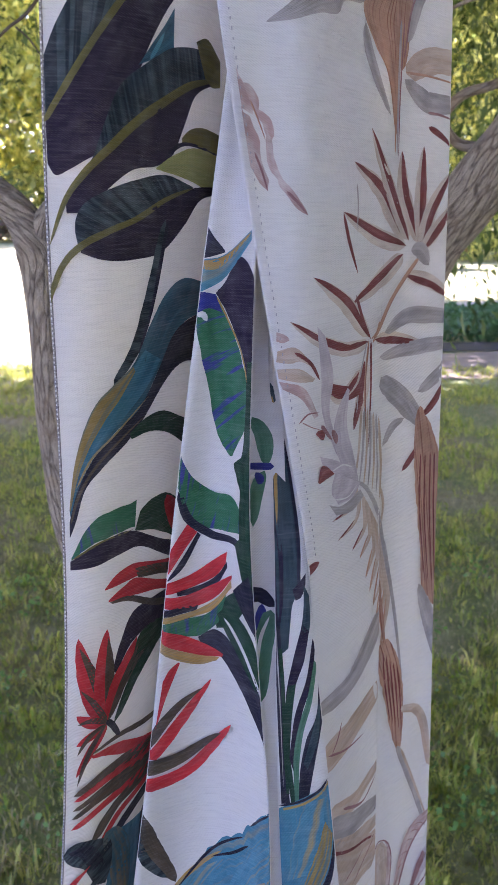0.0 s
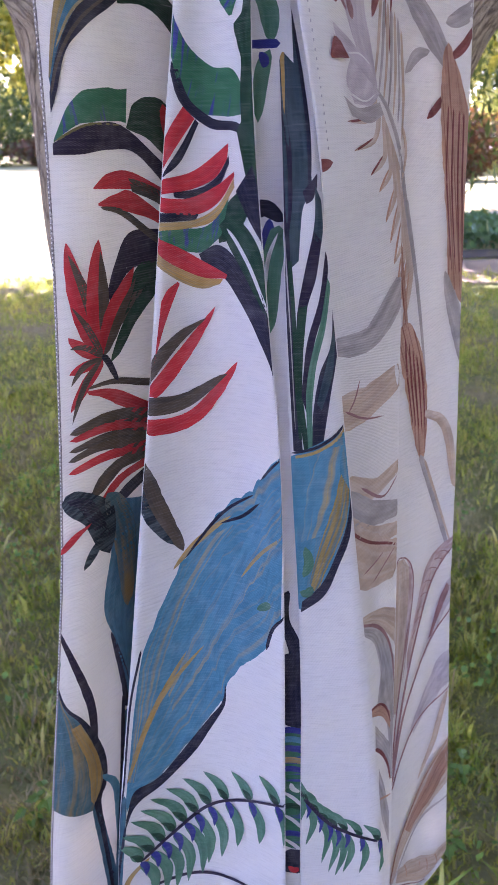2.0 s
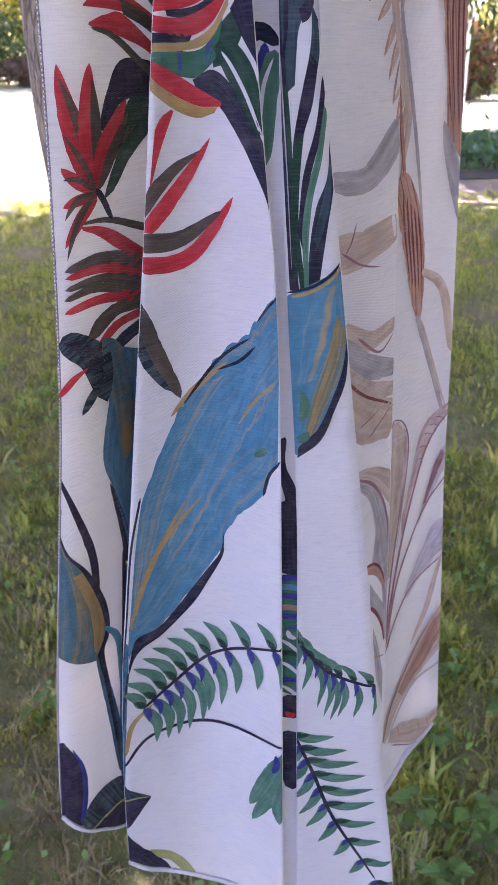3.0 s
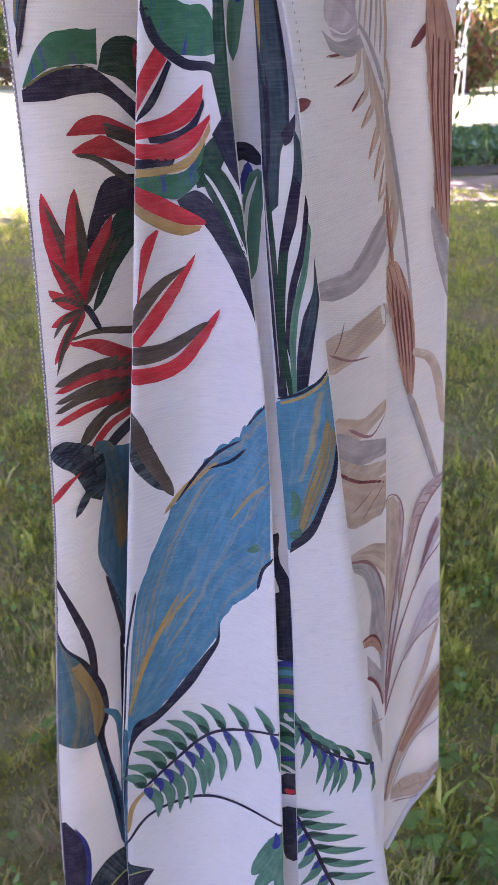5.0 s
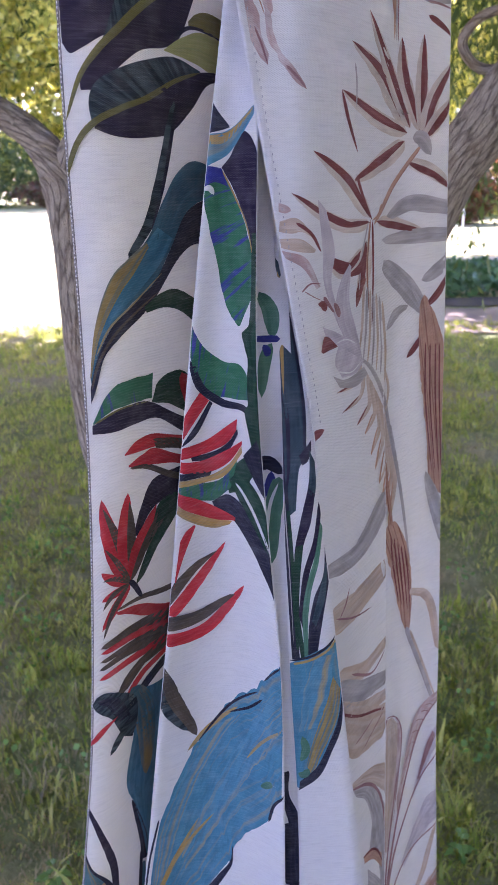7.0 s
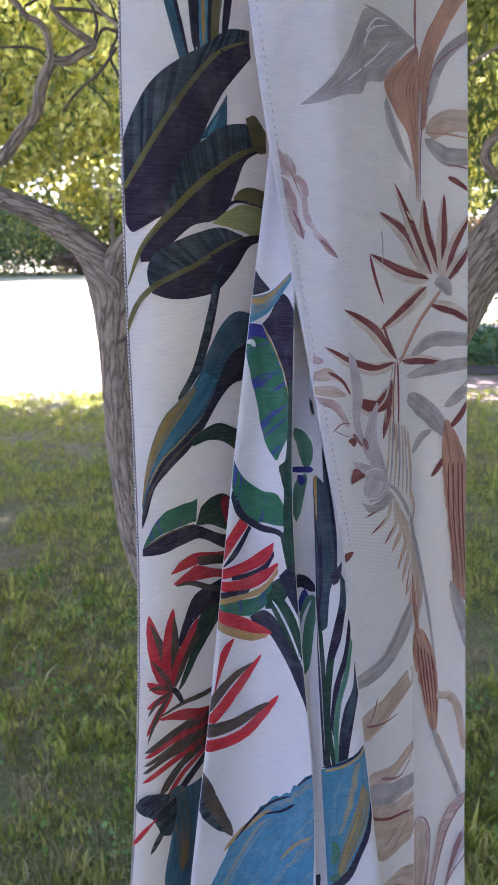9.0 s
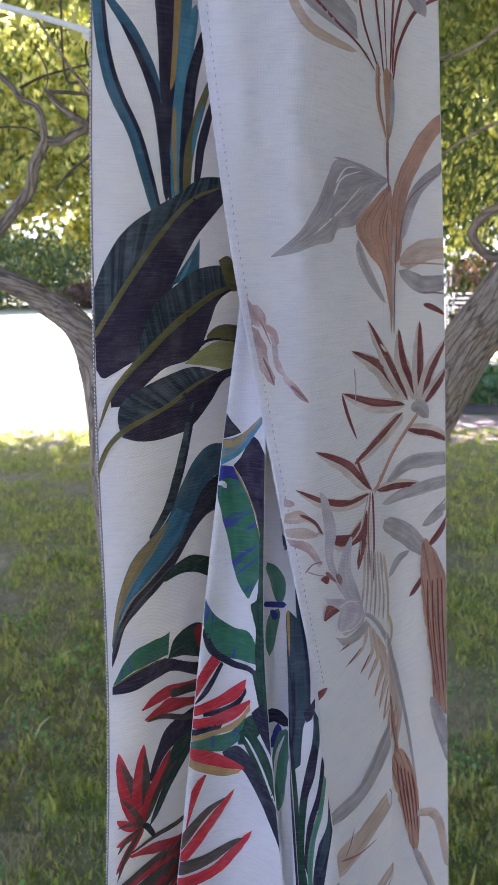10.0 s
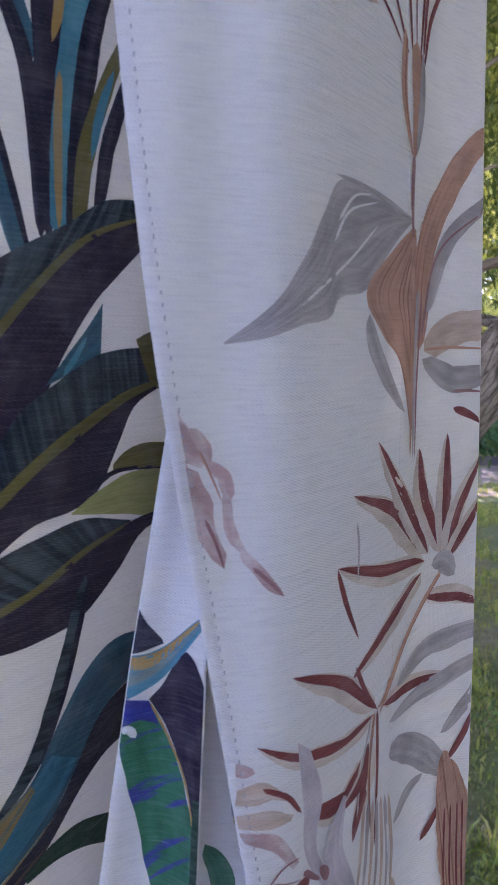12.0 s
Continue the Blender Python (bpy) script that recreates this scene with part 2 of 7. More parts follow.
def bark_material():
    m, nodes, links, bsdf = material("furrowed_bark")
    co = nodes.new("ShaderNodeUVMap").outputs[0]
    bend = noise_of(nodes, links, scaled(nodes, links, co, 24, 24, 1), 1.0, 3.0)
    shift = nodes.new("ShaderNodeVectorMath")
    shift.operation = "MULTIPLY_ADD"
    links.new(bend, shift.inputs[0])
    shift.inputs[1].default_value = (0.008, 0.02, 0)
    links.new(co, shift.inputs[2])
    cell = node(nodes, "ShaderNodeTexVoronoi", Scale=1.0)
    cell.feature = "DISTANCE_TO_EDGE"
    links.new(scaled(nodes, links, shift.outputs[0], 105, 17, 1), cell.inputs["Vector"])
    rough = noise_of(nodes, links, scaled(nodes, links, shift.outputs[0], 190, 45, 1), 1.0, 5.0, 0.65)
    join = nodes.new("ShaderNodeMath")
    join.operation = "MULTIPLY_ADD"
    links.new(ramp(nodes, links, cell.outputs["Distance"], 0.0, 0.14), join.inputs[0])
    join.inputs[1].default_value = 0.32
    links.new(rough, join.inputs[2])
    ridge = join.outputs[0]
    fine = noise_of(nodes, links, scaled(nodes, links, shift.outputs[0], 520, 180, 1), 1.0, 4.0, 0.6)
    patch = noise_of(nodes, links, nodes.new("ShaderNodeTexCoord").outputs["Object"], 14.0, 5.0)
    bark = mix(nodes, links, ramp(nodes, links, ridge, 0.45, 0.92), (0.13, 0.095, 0.068), (0.48, 0.39, 0.29))
    bark = mix(nodes, links, ramp(nodes, links, patch, 0.52, 0.95), bark, (0.40, 0.27, 0.17))
    bark = mix(nodes, links, ramp(nodes, links, fine, 0.52, 0.95), bark, (0.10, 0.08, 0.06))
    links.new(bark, bsdf.inputs["Base Color"])
    bsdf.inputs["Roughness"].default_value = 0.9
    coarse = node(nodes, "ShaderNodeBump", Strength=1.0, Distance=0.012)
    links.new(ridge, coarse.inputs["Height"])
    bump = node(nodes, "ShaderNodeBump", Strength=0.6, Distance=0.003)
    links.new(fine, bump.inputs["Height"])
    links.new(coarse.outputs[0], bump.inputs["Normal"])
    links.new(bump.outputs[0], bsdf.inputs["Normal"])
    return m


def plain(name, a, b, scale, rough=0.8):
    m, nodes, links, bsdf = material(name)
    co = nodes.new("ShaderNodeTexCoord").outputs["Object"]
    n = noise_of(nodes, links, co, scale, 5.0)
    links.new(mix(nodes, links, ramp(nodes, links, n, 0.3, 0.7), a, b), bsdf.inputs["Base Color"])
    bsdf.inputs["Roughness"].default_value = rough
    bump = node(nodes, "ShaderNodeBump", Strength=0.4, Distance=0.02)
    links.new(n, bump.inputs["Height"])
    links.new(bump.outputs[0], bsdf.inputs["Normal"])
    return m


GROUND, BARK = ground_material(), bark_material()
SOIL = plain("dug_soil", (0.016, 0.013, 0.012), (0.04, 0.033, 0.028), 6)
EARTH = plain("trodden_earth", (0.17, 0.125, 0.095), (0.30, 0.24, 0.17), 4)
PATH_GRAVEL = plain("pinkish_gravel", (0.33, 0.295, 0.24), (0.44, 0.40, 0.34), 5)
TWIG = plain("twig_bark", (0.045, 0.035, 0.027), (0.12, 0.09, 0.065), 90)
ENAMEL = plain("white_enamel", (0.80, 0.80, 0.79), (0.72, 0.72, 0.70), 30, 0.4)
ROPE = plain("white_cord", (0.78, 0.78, 0.76), (0.66, 0.66, 0.64), 200)


# ---- mesh helpers ----
def mesh_from(name, verts, faces, mat, parent=None, uvs=None, smooth=True, label=""):
    me = bpy.data.meshes.new(name)
    me.from_pydata([tuple(v) for v in verts], [], faces)
    me.materials.append(mat)
    if uvs is not None:
        layer = me.uv_layers.new(name="UVMap")
        index = np.empty(len(me.loops), dtype=np.int32)
        me.loops.foreach_get("vertex_index", index)
        layer.data.foreach_set("uv", np.asarray(uvs, dtype=np.float32)[index].ravel())
    me.polygons.foreach_set("use_smooth", [smooth] * len(me.polygons))
    me.update()
    ob = new(name, me)
    ob.parent = parent
    if label:
        ob["label"] = label
    return ob


def grid_faces(n, m):
    """Quads of a grid of n rows and m columns of vertices."""
    return [(i * m + j, i * m + j + 1, (i + 1) * m + j + 1, (i + 1) * m + j) for i in range(n - 1) for j in range(m - 1)]


def spline(points, n):
    """n places along a smooth line through the points."""
    p = np.asarray(points, dtype=float)
    if len(p) == 2:
        return p[0] + (p[1] - p[0]) * np.linspace(0, 1, n)[:, None]
    q = np.vstack([2 * p[0] - p[1], p, 2 * p[-1] - p[-2]])
    seg = np.linspace(0, len(p) - 1 - 1e-9, n)
    i, t = seg.astype(int), (seg % 1)[:, None]
    a, b, c, d = q[i], q[i + 1], q[i + 2], q[i + 3]
    return 0.5 * (2 * b + (c - a) * t + (2 * a - 5 * b + 4 * c - d) * t ** 2 + (3 * b - a - 3 * c + d) * t ** 3)


def tube_data(points, radii, sides=12, rough=0.0, seed=0):
    """Verts, faces and uvs of a limb along a smooth line."""
    n = max(8, 7 * len(points))
    c = spline(points, n)
    r = np.interp(np.linspace(0, 1, n), np.linspace(0, 1, len(radii)), radii)
    tang = np.gradient(c, axis=0)
    tang /= np.linalg.norm(tang, axis=1)[:, None]
    ref = np.array([0.3, 1.0, 0.2])
    s = np.cross(tang, ref)
    s /= np.linalg.norm(s, axis=1)[:, None]
    u = np.cross(s, tang)
    verts, uvs, length = [], [], np.concatenate([[0], np.cumsum(np.linalg.norm(np.diff(c, axis=0), axis=1))])
    for i in range(n):
        for k in range(sides + 1):
            a = 2 * math.pi * (k % sides) / sides
            w = r[i] * (1 + rough * noise.noise((math.cos(a) * 2 + seed, math.sin(a) * 2, length[i] * 9)))
            verts.append(c[i] + w * (math.cos(a) * s[i] + math.sin(a) * u[i]))
            uvs.append((k / sides * 2 * math.pi * r[i], length[i]))
    return verts, grid_faces(n, sides + 1), uvs


def leaf_cloud(name, centres, size, mat, parent, rng, droop=0.0, slim=0.45, label=""):
    """Many small folded leaves, one at each centre, joined in one mesh."""
    n = len(centres)
    d = rng.normal(size=(n, 3))
    d[:, 2] -= droop
    d /= np.linalg.norm(d, axis=1)[:, None]
    e = np.cross(d, rng.normal(size=(n, 3)))
    e /= np.linalg.norm(e, axis=1)[:, None]
    nrm = np.cross(d, e)
    s = size * rng.uniform(0.6, 1.3, size=(n, 1))
    c = np.asarray(centres)
    quad = np.stack([c - d * s / 2, c + e * s * slim / 2 + nrm * s * 0.08, c + d * s / 2, c - e * s * slim / 2 + nrm * s * 0.08], axis=1)
    me = bpy.data.meshes.new(name)
    me.vertices.add(4 * n)
    me.vertices.foreach_set("co", quad.reshape(-1).astype(np.float32))
    me.loops.add(4 * n)
    me.loops.foreach_set("vertex_index", np.arange(4 * n, dtype=np.int32))
    me.polygons.add(n)
    me.polygons.foreach_set("loop_start", np.arange(0, 4 * n, 4, dtype=np.int32))
    me.materials.append(mat)
    me.update(calc_edges=True)
    me.validate()
    ob = new(name, me)
    ob.parent = parent
    ob["kind"] = "stuff"
    if label:
        ob["label"] = label
    return ob


# ---- ground ----
def sheet(name, x0, x1, y0, y1, z, mat, nx=2, ny=2, wobble=0.0):
    xs, ys = np.linspace(x0, x1, nx), np.linspace(y0, y1, ny)
    verts = [(x + wobble * noise.noise((x * 1.3, y * 1.3, 5)), y + wobble * noise.noise((x * 1.3, y * 1.3, 9)), z) for y in ys for x in xs]
    return mesh_from(name, verts, grid_faces(ny, nx), mat)


ground = tagged(sheet("ground", -400, 400, -60, 900, 0.0, GROUND, 3, 3), "worn summer lawn with green, straw-coloured and bare patches", "lawn", kind="structure")
bed = tagged(sheet("soil_bed", 0.7, 16, 10.9, 11.8, 0.016, SOIL, 40, 6, 0.15), "strip of dark dug soil across the lawn", "soil", kind="structure")
path = tagged(sheet("pavement", 0.5, 40, 15.7, 18.2, 0.014, PATH_GRAVEL, 40, 6, 0.4), "pale pinkish gravel path behind the bed", "path", kind="structure")

bare = tagged(sheet("bare_earth", 0.5, 16, 8.9, 10.8, 0.010, EARTH, 40, 8, 0.3), "trodden brown earth beside the planted bed", "soil", kind="structure")

rng = np.random.default_rng(4)


def blades(name, count, y0, y1, mat, height, width, label, category, side=(-1, 1), lush=1.0, area=None):
    """Single bent grass blades, thickest near the camera's side of the lawn."""
    y = y0 + (y1 - y0) * rng.uniform(0, 1, count) ** 1.4
    x = rng.uniform(side[0], side[1], count) * (0.5 * y + 0.5) * (1 + 1.8 * rng.uniform(0, 1, count) ** 3) - 0.11 * y
    y = y - 2.5 * rng.uniform(0, 1, count) ** 6
    if area:
        x, y = rng.uniform(area[0], area[1], count), rng.uniform(area[2], area[3], count)
    patch = np.array([noise.noise((a * 1.5, b * 1.1, 3.0)) + 0.7 * noise.noise((a * 5.2, b * 4.1, 8.0)) for a, b in zip(x, y)])
    keep = rng.uniform(-0.5, 0.6, count) < 1.5 * lush * patch + 0.15
    x, y = x[keep], y[keep]
    n = len(x)
    clump = np.array([noise.noise((a * 9.0, b * 9.0, 1.0)) for a, b in zip(x, y)])
    h = height * rng.uniform(0.4, 1.25, n) * np.clip(1 + 1.8 * clump, 0.25, 2.4)
    a = rng.uniform(0, 2 * math.pi, n)
    lean = h * rng.uniform(0.2, 1.3, n)
    w = width * rng.uniform(0.6, 1.4, n)
    base = np.stack([x, y, np.zeros(n)], 1)
    out = np.stack([np.cos(a), np.sin(a), np.zeros(n)], 1)
    across = np.stack([-np.sin(a), np.cos(a), np.zeros(n)], 1) * w[:, None] / 2
    up = np.zeros((n, 3))
    up[:, 2] = h
    mid = base + up * 0.65 + out * (lean * 0.35)[:, None]
    tip = base + up + out * lean[:, None]
    v = np.stack([base - across, base + across, mid + across * 0.8, mid - across * 0.8, tip], 1).reshape(-1, 3)
    idx = np.arange(n)[:, None] * 5
    faces = np.concatenate([idx + np.array([[0, 1, 2, 3]])], 0)
    loops = np.concatenate([np.concatenate([faces, ], 1).ravel(), (idx + np.array([[3, 2, 4]])).ravel()])
    me = bpy.data.meshes.new(name)
    me.vertices.add(len(v))
    me.vertices.foreach_set("co", v.astype(np.float32).ravel())
    me.loops.add(len(loops))
    me.loops.foreach_set("vertex_index", loops.astype(np.int32))
    me.polygons.add(2 * n)
    me.polygons.foreach_set("loop_start", np.concatenate([np.arange(n) * 4, 4 * n + np.arange(n) * 3]).astype(np.int32))
    me.materials.append(mat)
    me.update(calc_edges=True)
    return tagged(new(name, me), label, category, kind="stuff")


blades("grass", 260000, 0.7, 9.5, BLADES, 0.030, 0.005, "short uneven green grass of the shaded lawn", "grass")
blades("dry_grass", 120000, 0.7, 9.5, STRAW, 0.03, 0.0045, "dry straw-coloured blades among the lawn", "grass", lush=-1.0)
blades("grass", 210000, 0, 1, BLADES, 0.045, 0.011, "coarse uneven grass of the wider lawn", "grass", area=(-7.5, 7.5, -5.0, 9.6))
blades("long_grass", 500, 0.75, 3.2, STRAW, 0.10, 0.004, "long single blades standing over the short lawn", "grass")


def weed_leaves(count):
    c, size = [], []
    for _ in range(count):
        y = 0.8 + 3.2 * rng.uniform() ** 1.3
        x = rng.uniform(-1, 1) * (0.45 * y + 0.35) - 0.11 * y
        for _ in range(rng.integers(8, 30)):
            c.append((x + rng.normal() * 0.05, y + rng.normal() * 0.05, rng.uniform(0.015, 0.07)))
    return c


tagged(leaf_cloud("weeds", weed_leaves(150), 0.022, CLOVER, None, rng, -0.4, 0.75), "low broad-leaved weeds in the lawn", "weeds")


def lobed_leaf(name, parent, at, way, rise, size):
    """One broad weed leaf of five toothed lobes, folded along its rib, on its own stalk."""
    outline = [(0.0, 0.0), (0.22, 0.10), (0.44, 0.02), (0.36, 0.22), (0.52, 0.36), (0.30, 0.46), (0.30, 0.66), (0.14, 0.72), (0.0, 1.0)]
    side = Vector((-math.sin(way), math.cos(way), 0))
    out = Vector((math.cos(way), math.sin(way), 0))
    foot_at = Vector(at) + out * size * 0.5 + Vector((0, 0, rise))
    verts = []
    for sign in (1, -1):
        for u, v in outline:
            verts.append(foot_at + side * sign * u * size + out * v * size + Vector((0, 0, size * (0.25 * u + 0.15 * v - 0.45 * v * v))))
    n = len(outline)
    faces = [(0, i, i + 1) for i in range(1, n - 1)] + [(n, n + i + 1, n + i) for i in range(1, n - 1)]
    stalk = len(verts)
    for p in (Vector(at), foot_at):
        verts += [p - side * 0.0012, p + side * 0.0012]
    faces.append((stalk, stalk + 1, stalk + 3, stalk + 2))
    return mesh_from(name, verts, faces, CLOVER, parent, None, False)


def weed_plant(x, y, seed):
    r = np.random.default_rng(seed)
    root = tagged(new("weed"), "leafy green weed with lobed leaves in the lawn", "weed", "broad-leaved weeds in the lawn")
    for k in range(7):
        lobed_leaf("leaf", root, (x, y, 0.0), k * 0.9 + r.uniform(-0.4, 0.4), r.uniform(0.03, 0.11), r.uniform(0.035, 0.06))
    return root


weed_kinds = [weed_plant(0.42 + 0.13 * k, 1.12 + 0.2 * k, 300 + k) for k in range(3)]
spots = np.random.default_rng(17)
for k in range(20):
    wy = spots.uniform(1.0, 1.7)
    wx = spots.uniform(0.16, 0.30 + 0.32 * wy) if k % 4 else -spots.uniform(0.25, 0.35 + 0.35 * wy)
    first = weed_kinds[k % 3]
    spin = Matrix.Rotation(spots.uniform(0, 6.28), 4, "Z") @ Matrix.Translation((-0.42 - 0.13 * (k % 3), -1.12 - 0.2 * (k % 3), 0))
    copy_thing(first, Matrix.Translation((wx, wy, 0)) @ Matrix.Scale(spots.uniform(0.45, 0.85), 4) @ spin)

# ---- trees ----
def tree_root(name, x, y, label):
    return tagged(new(name), label, "tree"), (x, y)


def limb(name, parent, points, radii, sides=12, rough=0.12, seed=0, mat=None):
    v, f, uv = tube_data(points, radii, sides, rough, seed)
    return mesh_from(name, v, f, mat or BARK, parent, uv)


near_tree = tagged(new("tree"), "low-forked old tree with furrowed grey-brown bark", "tree")
limb("trunk", near_tree, [(-0.10, 1.27, -0.03), (-0.12, 1.26, 0.30), (-0.16, 1.25, 0.62), (-0.245, 1.23, 0.95), (-0.302, 1.21, 1.13), (-0.328, 1.21, 1.27), (-0.335, 1.21, 1.42), (-0.335, 1.21, 1.52), (-0.340, 1.21, 1.60), (-0.375, 1.215, 1.665), (-0.44, 1.22, 1.712)], [0.085, 0.055, 0.042, 0.036, 0.031, 0.028, 0.027, 0.029, 0.032, 0.023, 0.0195], 20, 0.14, 1)
limb("limb", near_tree, [(-0.40, 1.216, 1.687), (-0.44, 1.22, 1.712), (-0.51, 1.22, 1.745), (-0.64, 1.24, 1.80), (-0.85, 1.28, 2.0), (-1.0, 1.3, 2.5)], [0.020, 0.019, 0.017, 0.016, 0.014, 0.01], 16, 0.08, 2)
limb("limb", near_tree, [(-0.337, 1.21, 1.57), (-0.325, 1.205, 1.64), (-0.26, 1.20, 1.70), (-0.12, 1.22, 1.80), (0.02, 1.28, 2.05), (0.1, 1.3, 2.6)], [0.022, 0.021, 0.018, 0.016, 0.014, 0.012], 14, 0.08, 3)
limb("limb", near_tree, [(-0.15, 1.26, 0.55), (-0.02, 1.30, 0.92), (0.10, 1.33, 1.28), (0.225, 1.33, 1.57), (0.30, 1.34, 1.68), (0.40, 1.36, 1.82), (0.55, 1.4, 2.1), (0.7, 1.45, 2.7)], [0.05, 0.047, 0.046, 0.045, 0.046, 0.043, 0.036, 0.025], 20, 0.14, 4)
# thin twisting branches over the fork
limb("branch", near_tree, [(-0.70, 1.3, 1.74), (-0.579, 1.3, 1.795), (-0.537, 1.3, 1.817), (-0.504, 1.3, 1.852), (-0.473, 1.3, 1.883), (-0.46, 1.3, 1.926), (-0.436, 1.3, 1.966)], [0.013, 0.0115, 0.011, 0.0105, 0.010, 0.0095, 0.0085], 12, 0.1, 5)
limb("branch", near_tree, [(-0.440, 1.3, 1.955), (-0.446, 1.3, 2.004), (-0.46, 1.3, 2.02), (-0.477, 1.3, 2.029), (-0.492, 1.3, 2.049), (-0.514, 1.3, 2.07), (-0.55, 1.3, 2.099), (-0.66, 1.3, 2.2)], [0.007, 0.006, 0.0055, 0.0055, 0.005, 0.005, 0.004, 0.003], 10, 0.12, 6)
limb("branch", near_tree, [(-0.440, 1.3, 1.962), (-0.412, 1.3, 1.959), (-0.387, 1.3, 1.971), (-0.369, 1.3, 1.98), (-0.39, 1.3, 1.997), (-0.413, 1.3, 2.015), (-0.435, 1.3, 2.042)], [0.008, 0.0075, 0.0075, 0.007, 0.006, 0.006, 0.004], 10, 0.14, 7)
for k, (way, thick) in enumerate((
        (((-0.43, 1.3, 2.037), (-0.392, 1.3, 2.033), (-0.364, 1.3, 2.028), (-0.32, 1.3, 2.01)), 0.0032),
        (((-0.369, 1.3, 1.98), (-0.361, 1.3, 2.012), (-0.373, 1.3, 2.047), (-0.4, 1.3, 2.061), (-0.399, 1.3, 2.2)), 0.0030),
        (((-0.33, 1.3, 1.975), (-0.361, 1.3, 1.939), (-0.391, 1.3, 1.919), (-0.411, 1.3, 1.902), (-0.427, 1.3, 1.881)), 0.0027),
        (((-0.57, 1.32, 1.99), (-0.5, 1.32, 1.989), (-0.471, 1.32, 1.983), (-0.453, 1.32, 1.968)), 0.0022),
        (((-0.494, 1.34, 2.055), (-0.458, 1.34, 2.069), (-0.423, 1.34, 2.077), (-0.34, 1.34, 2.09)), 0.0024),
        (((-0.368, 1.3, 1.978), (-0.347, 1.3, 2.003), (-0.30, 1.3, 1.98)), 0.0030),
        (((-0.391, 1.33, 1.926), (-0.372, 1.33, 1.91), (-0.354, 1.33, 1.885)), 0.0016),
        (((-0.30, 1.32, 2.05), (-0.35, 1.32, 2.06), (-0.37, 1.32, 2.10), (-0.345, 1.32, 2.16)), 0.0022),
        (((-0.33, 1.31, 1.93), (-0.345, 1.31, 1.965), (-0.33, 1.31, 2.0), (-0.34, 1.31, 2.05)), 0.0026),
        (((-0.46, 1.33, 2.12), (-0.44, 1.33, 2.07), (-0.455, 1.33, 2.03)), 0.0014))):
    limb("twig", near_tree, way, [thick, thick * 0.9, thick * 0.6], 7, 0.2, 70 + k, TWIG)
limb("branch", near_tree, [(-0.25, 1.2, 1.95), (-0.30, 1.2, 1.98), (-0.36, 1.25, 2.04), (-0.45, 1.3, 2.16)], [0.003, 0.003, 0.003, 0.002], 7, 0.2, 9)
limb("branch", near_tree, [(0.40, 1.4, 1.74), (0.33, 1.4, 1.755), (0.285, 1.4, 1.765), (0.262, 1.4, 1.80), (0.29, 1.4, 1.835), (0.36, 1.4, 1.86), (0.5, 1.42, 1.95)], [0.012, 0.010, 0.008, 0.008, 0.008, 0.007, 0.005], 10, 0.12, 10)
limb("branch", near_tree, [(0.20, 1.5, 2.10), (0.27, 1.5, 2.12), (0.36, 1.5, 2.18), (0.5, 1.5, 2.22)], [0.003, 0.003, 0.004, 0.005], 7, 0.1, 11)
limb("branch", near_tree, [(0.20, 1.5, 1.93), (0.28, 1.5, 1.98), (0.38, 1.5, 2.02), (0.5, 1.5, 2.1)], [0.002, 0.003, 0.003, 0.004], 7, 0.1, 12)


def sprays(count, box, strands, length, rng, every=0.03, spread=0.02):
    """Centres of leaves along hanging twigs inside a box."""
    out = []
    for _ in range(strands):
        p = np.array([rng.uniform(*box[0]), rng.uniform(*box[1]), rng.uniform(*box[2])])
        d = np.array([rng.normal() * 0.5, rng.normal() * 0.5, -1.0])
        for k in range(int(length / every)):
            out.append(p + d * k * every + rng.normal(size=3) * spread)
            d[:2] += rng.normal(size=2) * 0.06
    return np.array(out)


rng = np.random.default_rng(11)
# the leafy crown over the place, whose shade lies on the cloth and the near lawn
crown = []
for _ in range(1550):
    gx, gy = rng.uniform(-9.0, 9.0), rng.uniform(-4.0, 8.2)
    z = 3.7 + 0.36 * max(0.0, gy) + rng.uniform(0, 2.2)
    c = np.array([gx, gy, 0.0]) + np.array(toward) * (z / toward[2])
    crown.append(c + rng.normal(size=(120, 3)) * np.array([0.75, 0.75, 0.35]))
# further leaf clusters added sunward only to shade the planted bed and path
for _ in range(420):
    gx, gy = rng.uniform(1.0, 10.0), rng.uniform(9.3, 18.5)
    z = 6.6 + rng.uniform(0, 2.0)
    c = np.array([gx, gy, 0.0]) + np.array(toward) * (z / toward[2])
    crown.append(c + rng.normal(size=(120, 3)) * np.array([0.6, 0.6, 0.35]))
crown = np.concatenate(crown)
crown = crown[crown[:, 2] > 2.9]
leaf_cloud("crown", crown, 0.245, FOLIAGE, near_tree, rng, 0.3, 0.5, "dense shady crown of small green leaves")
leaf_cloud("crown", sprays(0, ((0.3, 2.6), (2.6, 6.5), (2.3, 4.2)), 620, 1.25, rng, 0.035, 0.03), 0.062, SHADED_FOLIAGE, near_tree, rng, 1.5, 0.3, "hanging twigs with slim green leaves")
leaf_cloud("crown", sprays(0, ((-2.9, -0.5), (3.0, 6.5), (2.6, 4.2)), 110, 1.0, rng, 0.035, 0.03), 0.062, SHADED_FOLIAGE, near_tree, rng, 1.5, 0.3, "hanging twigs with slim green leaves")


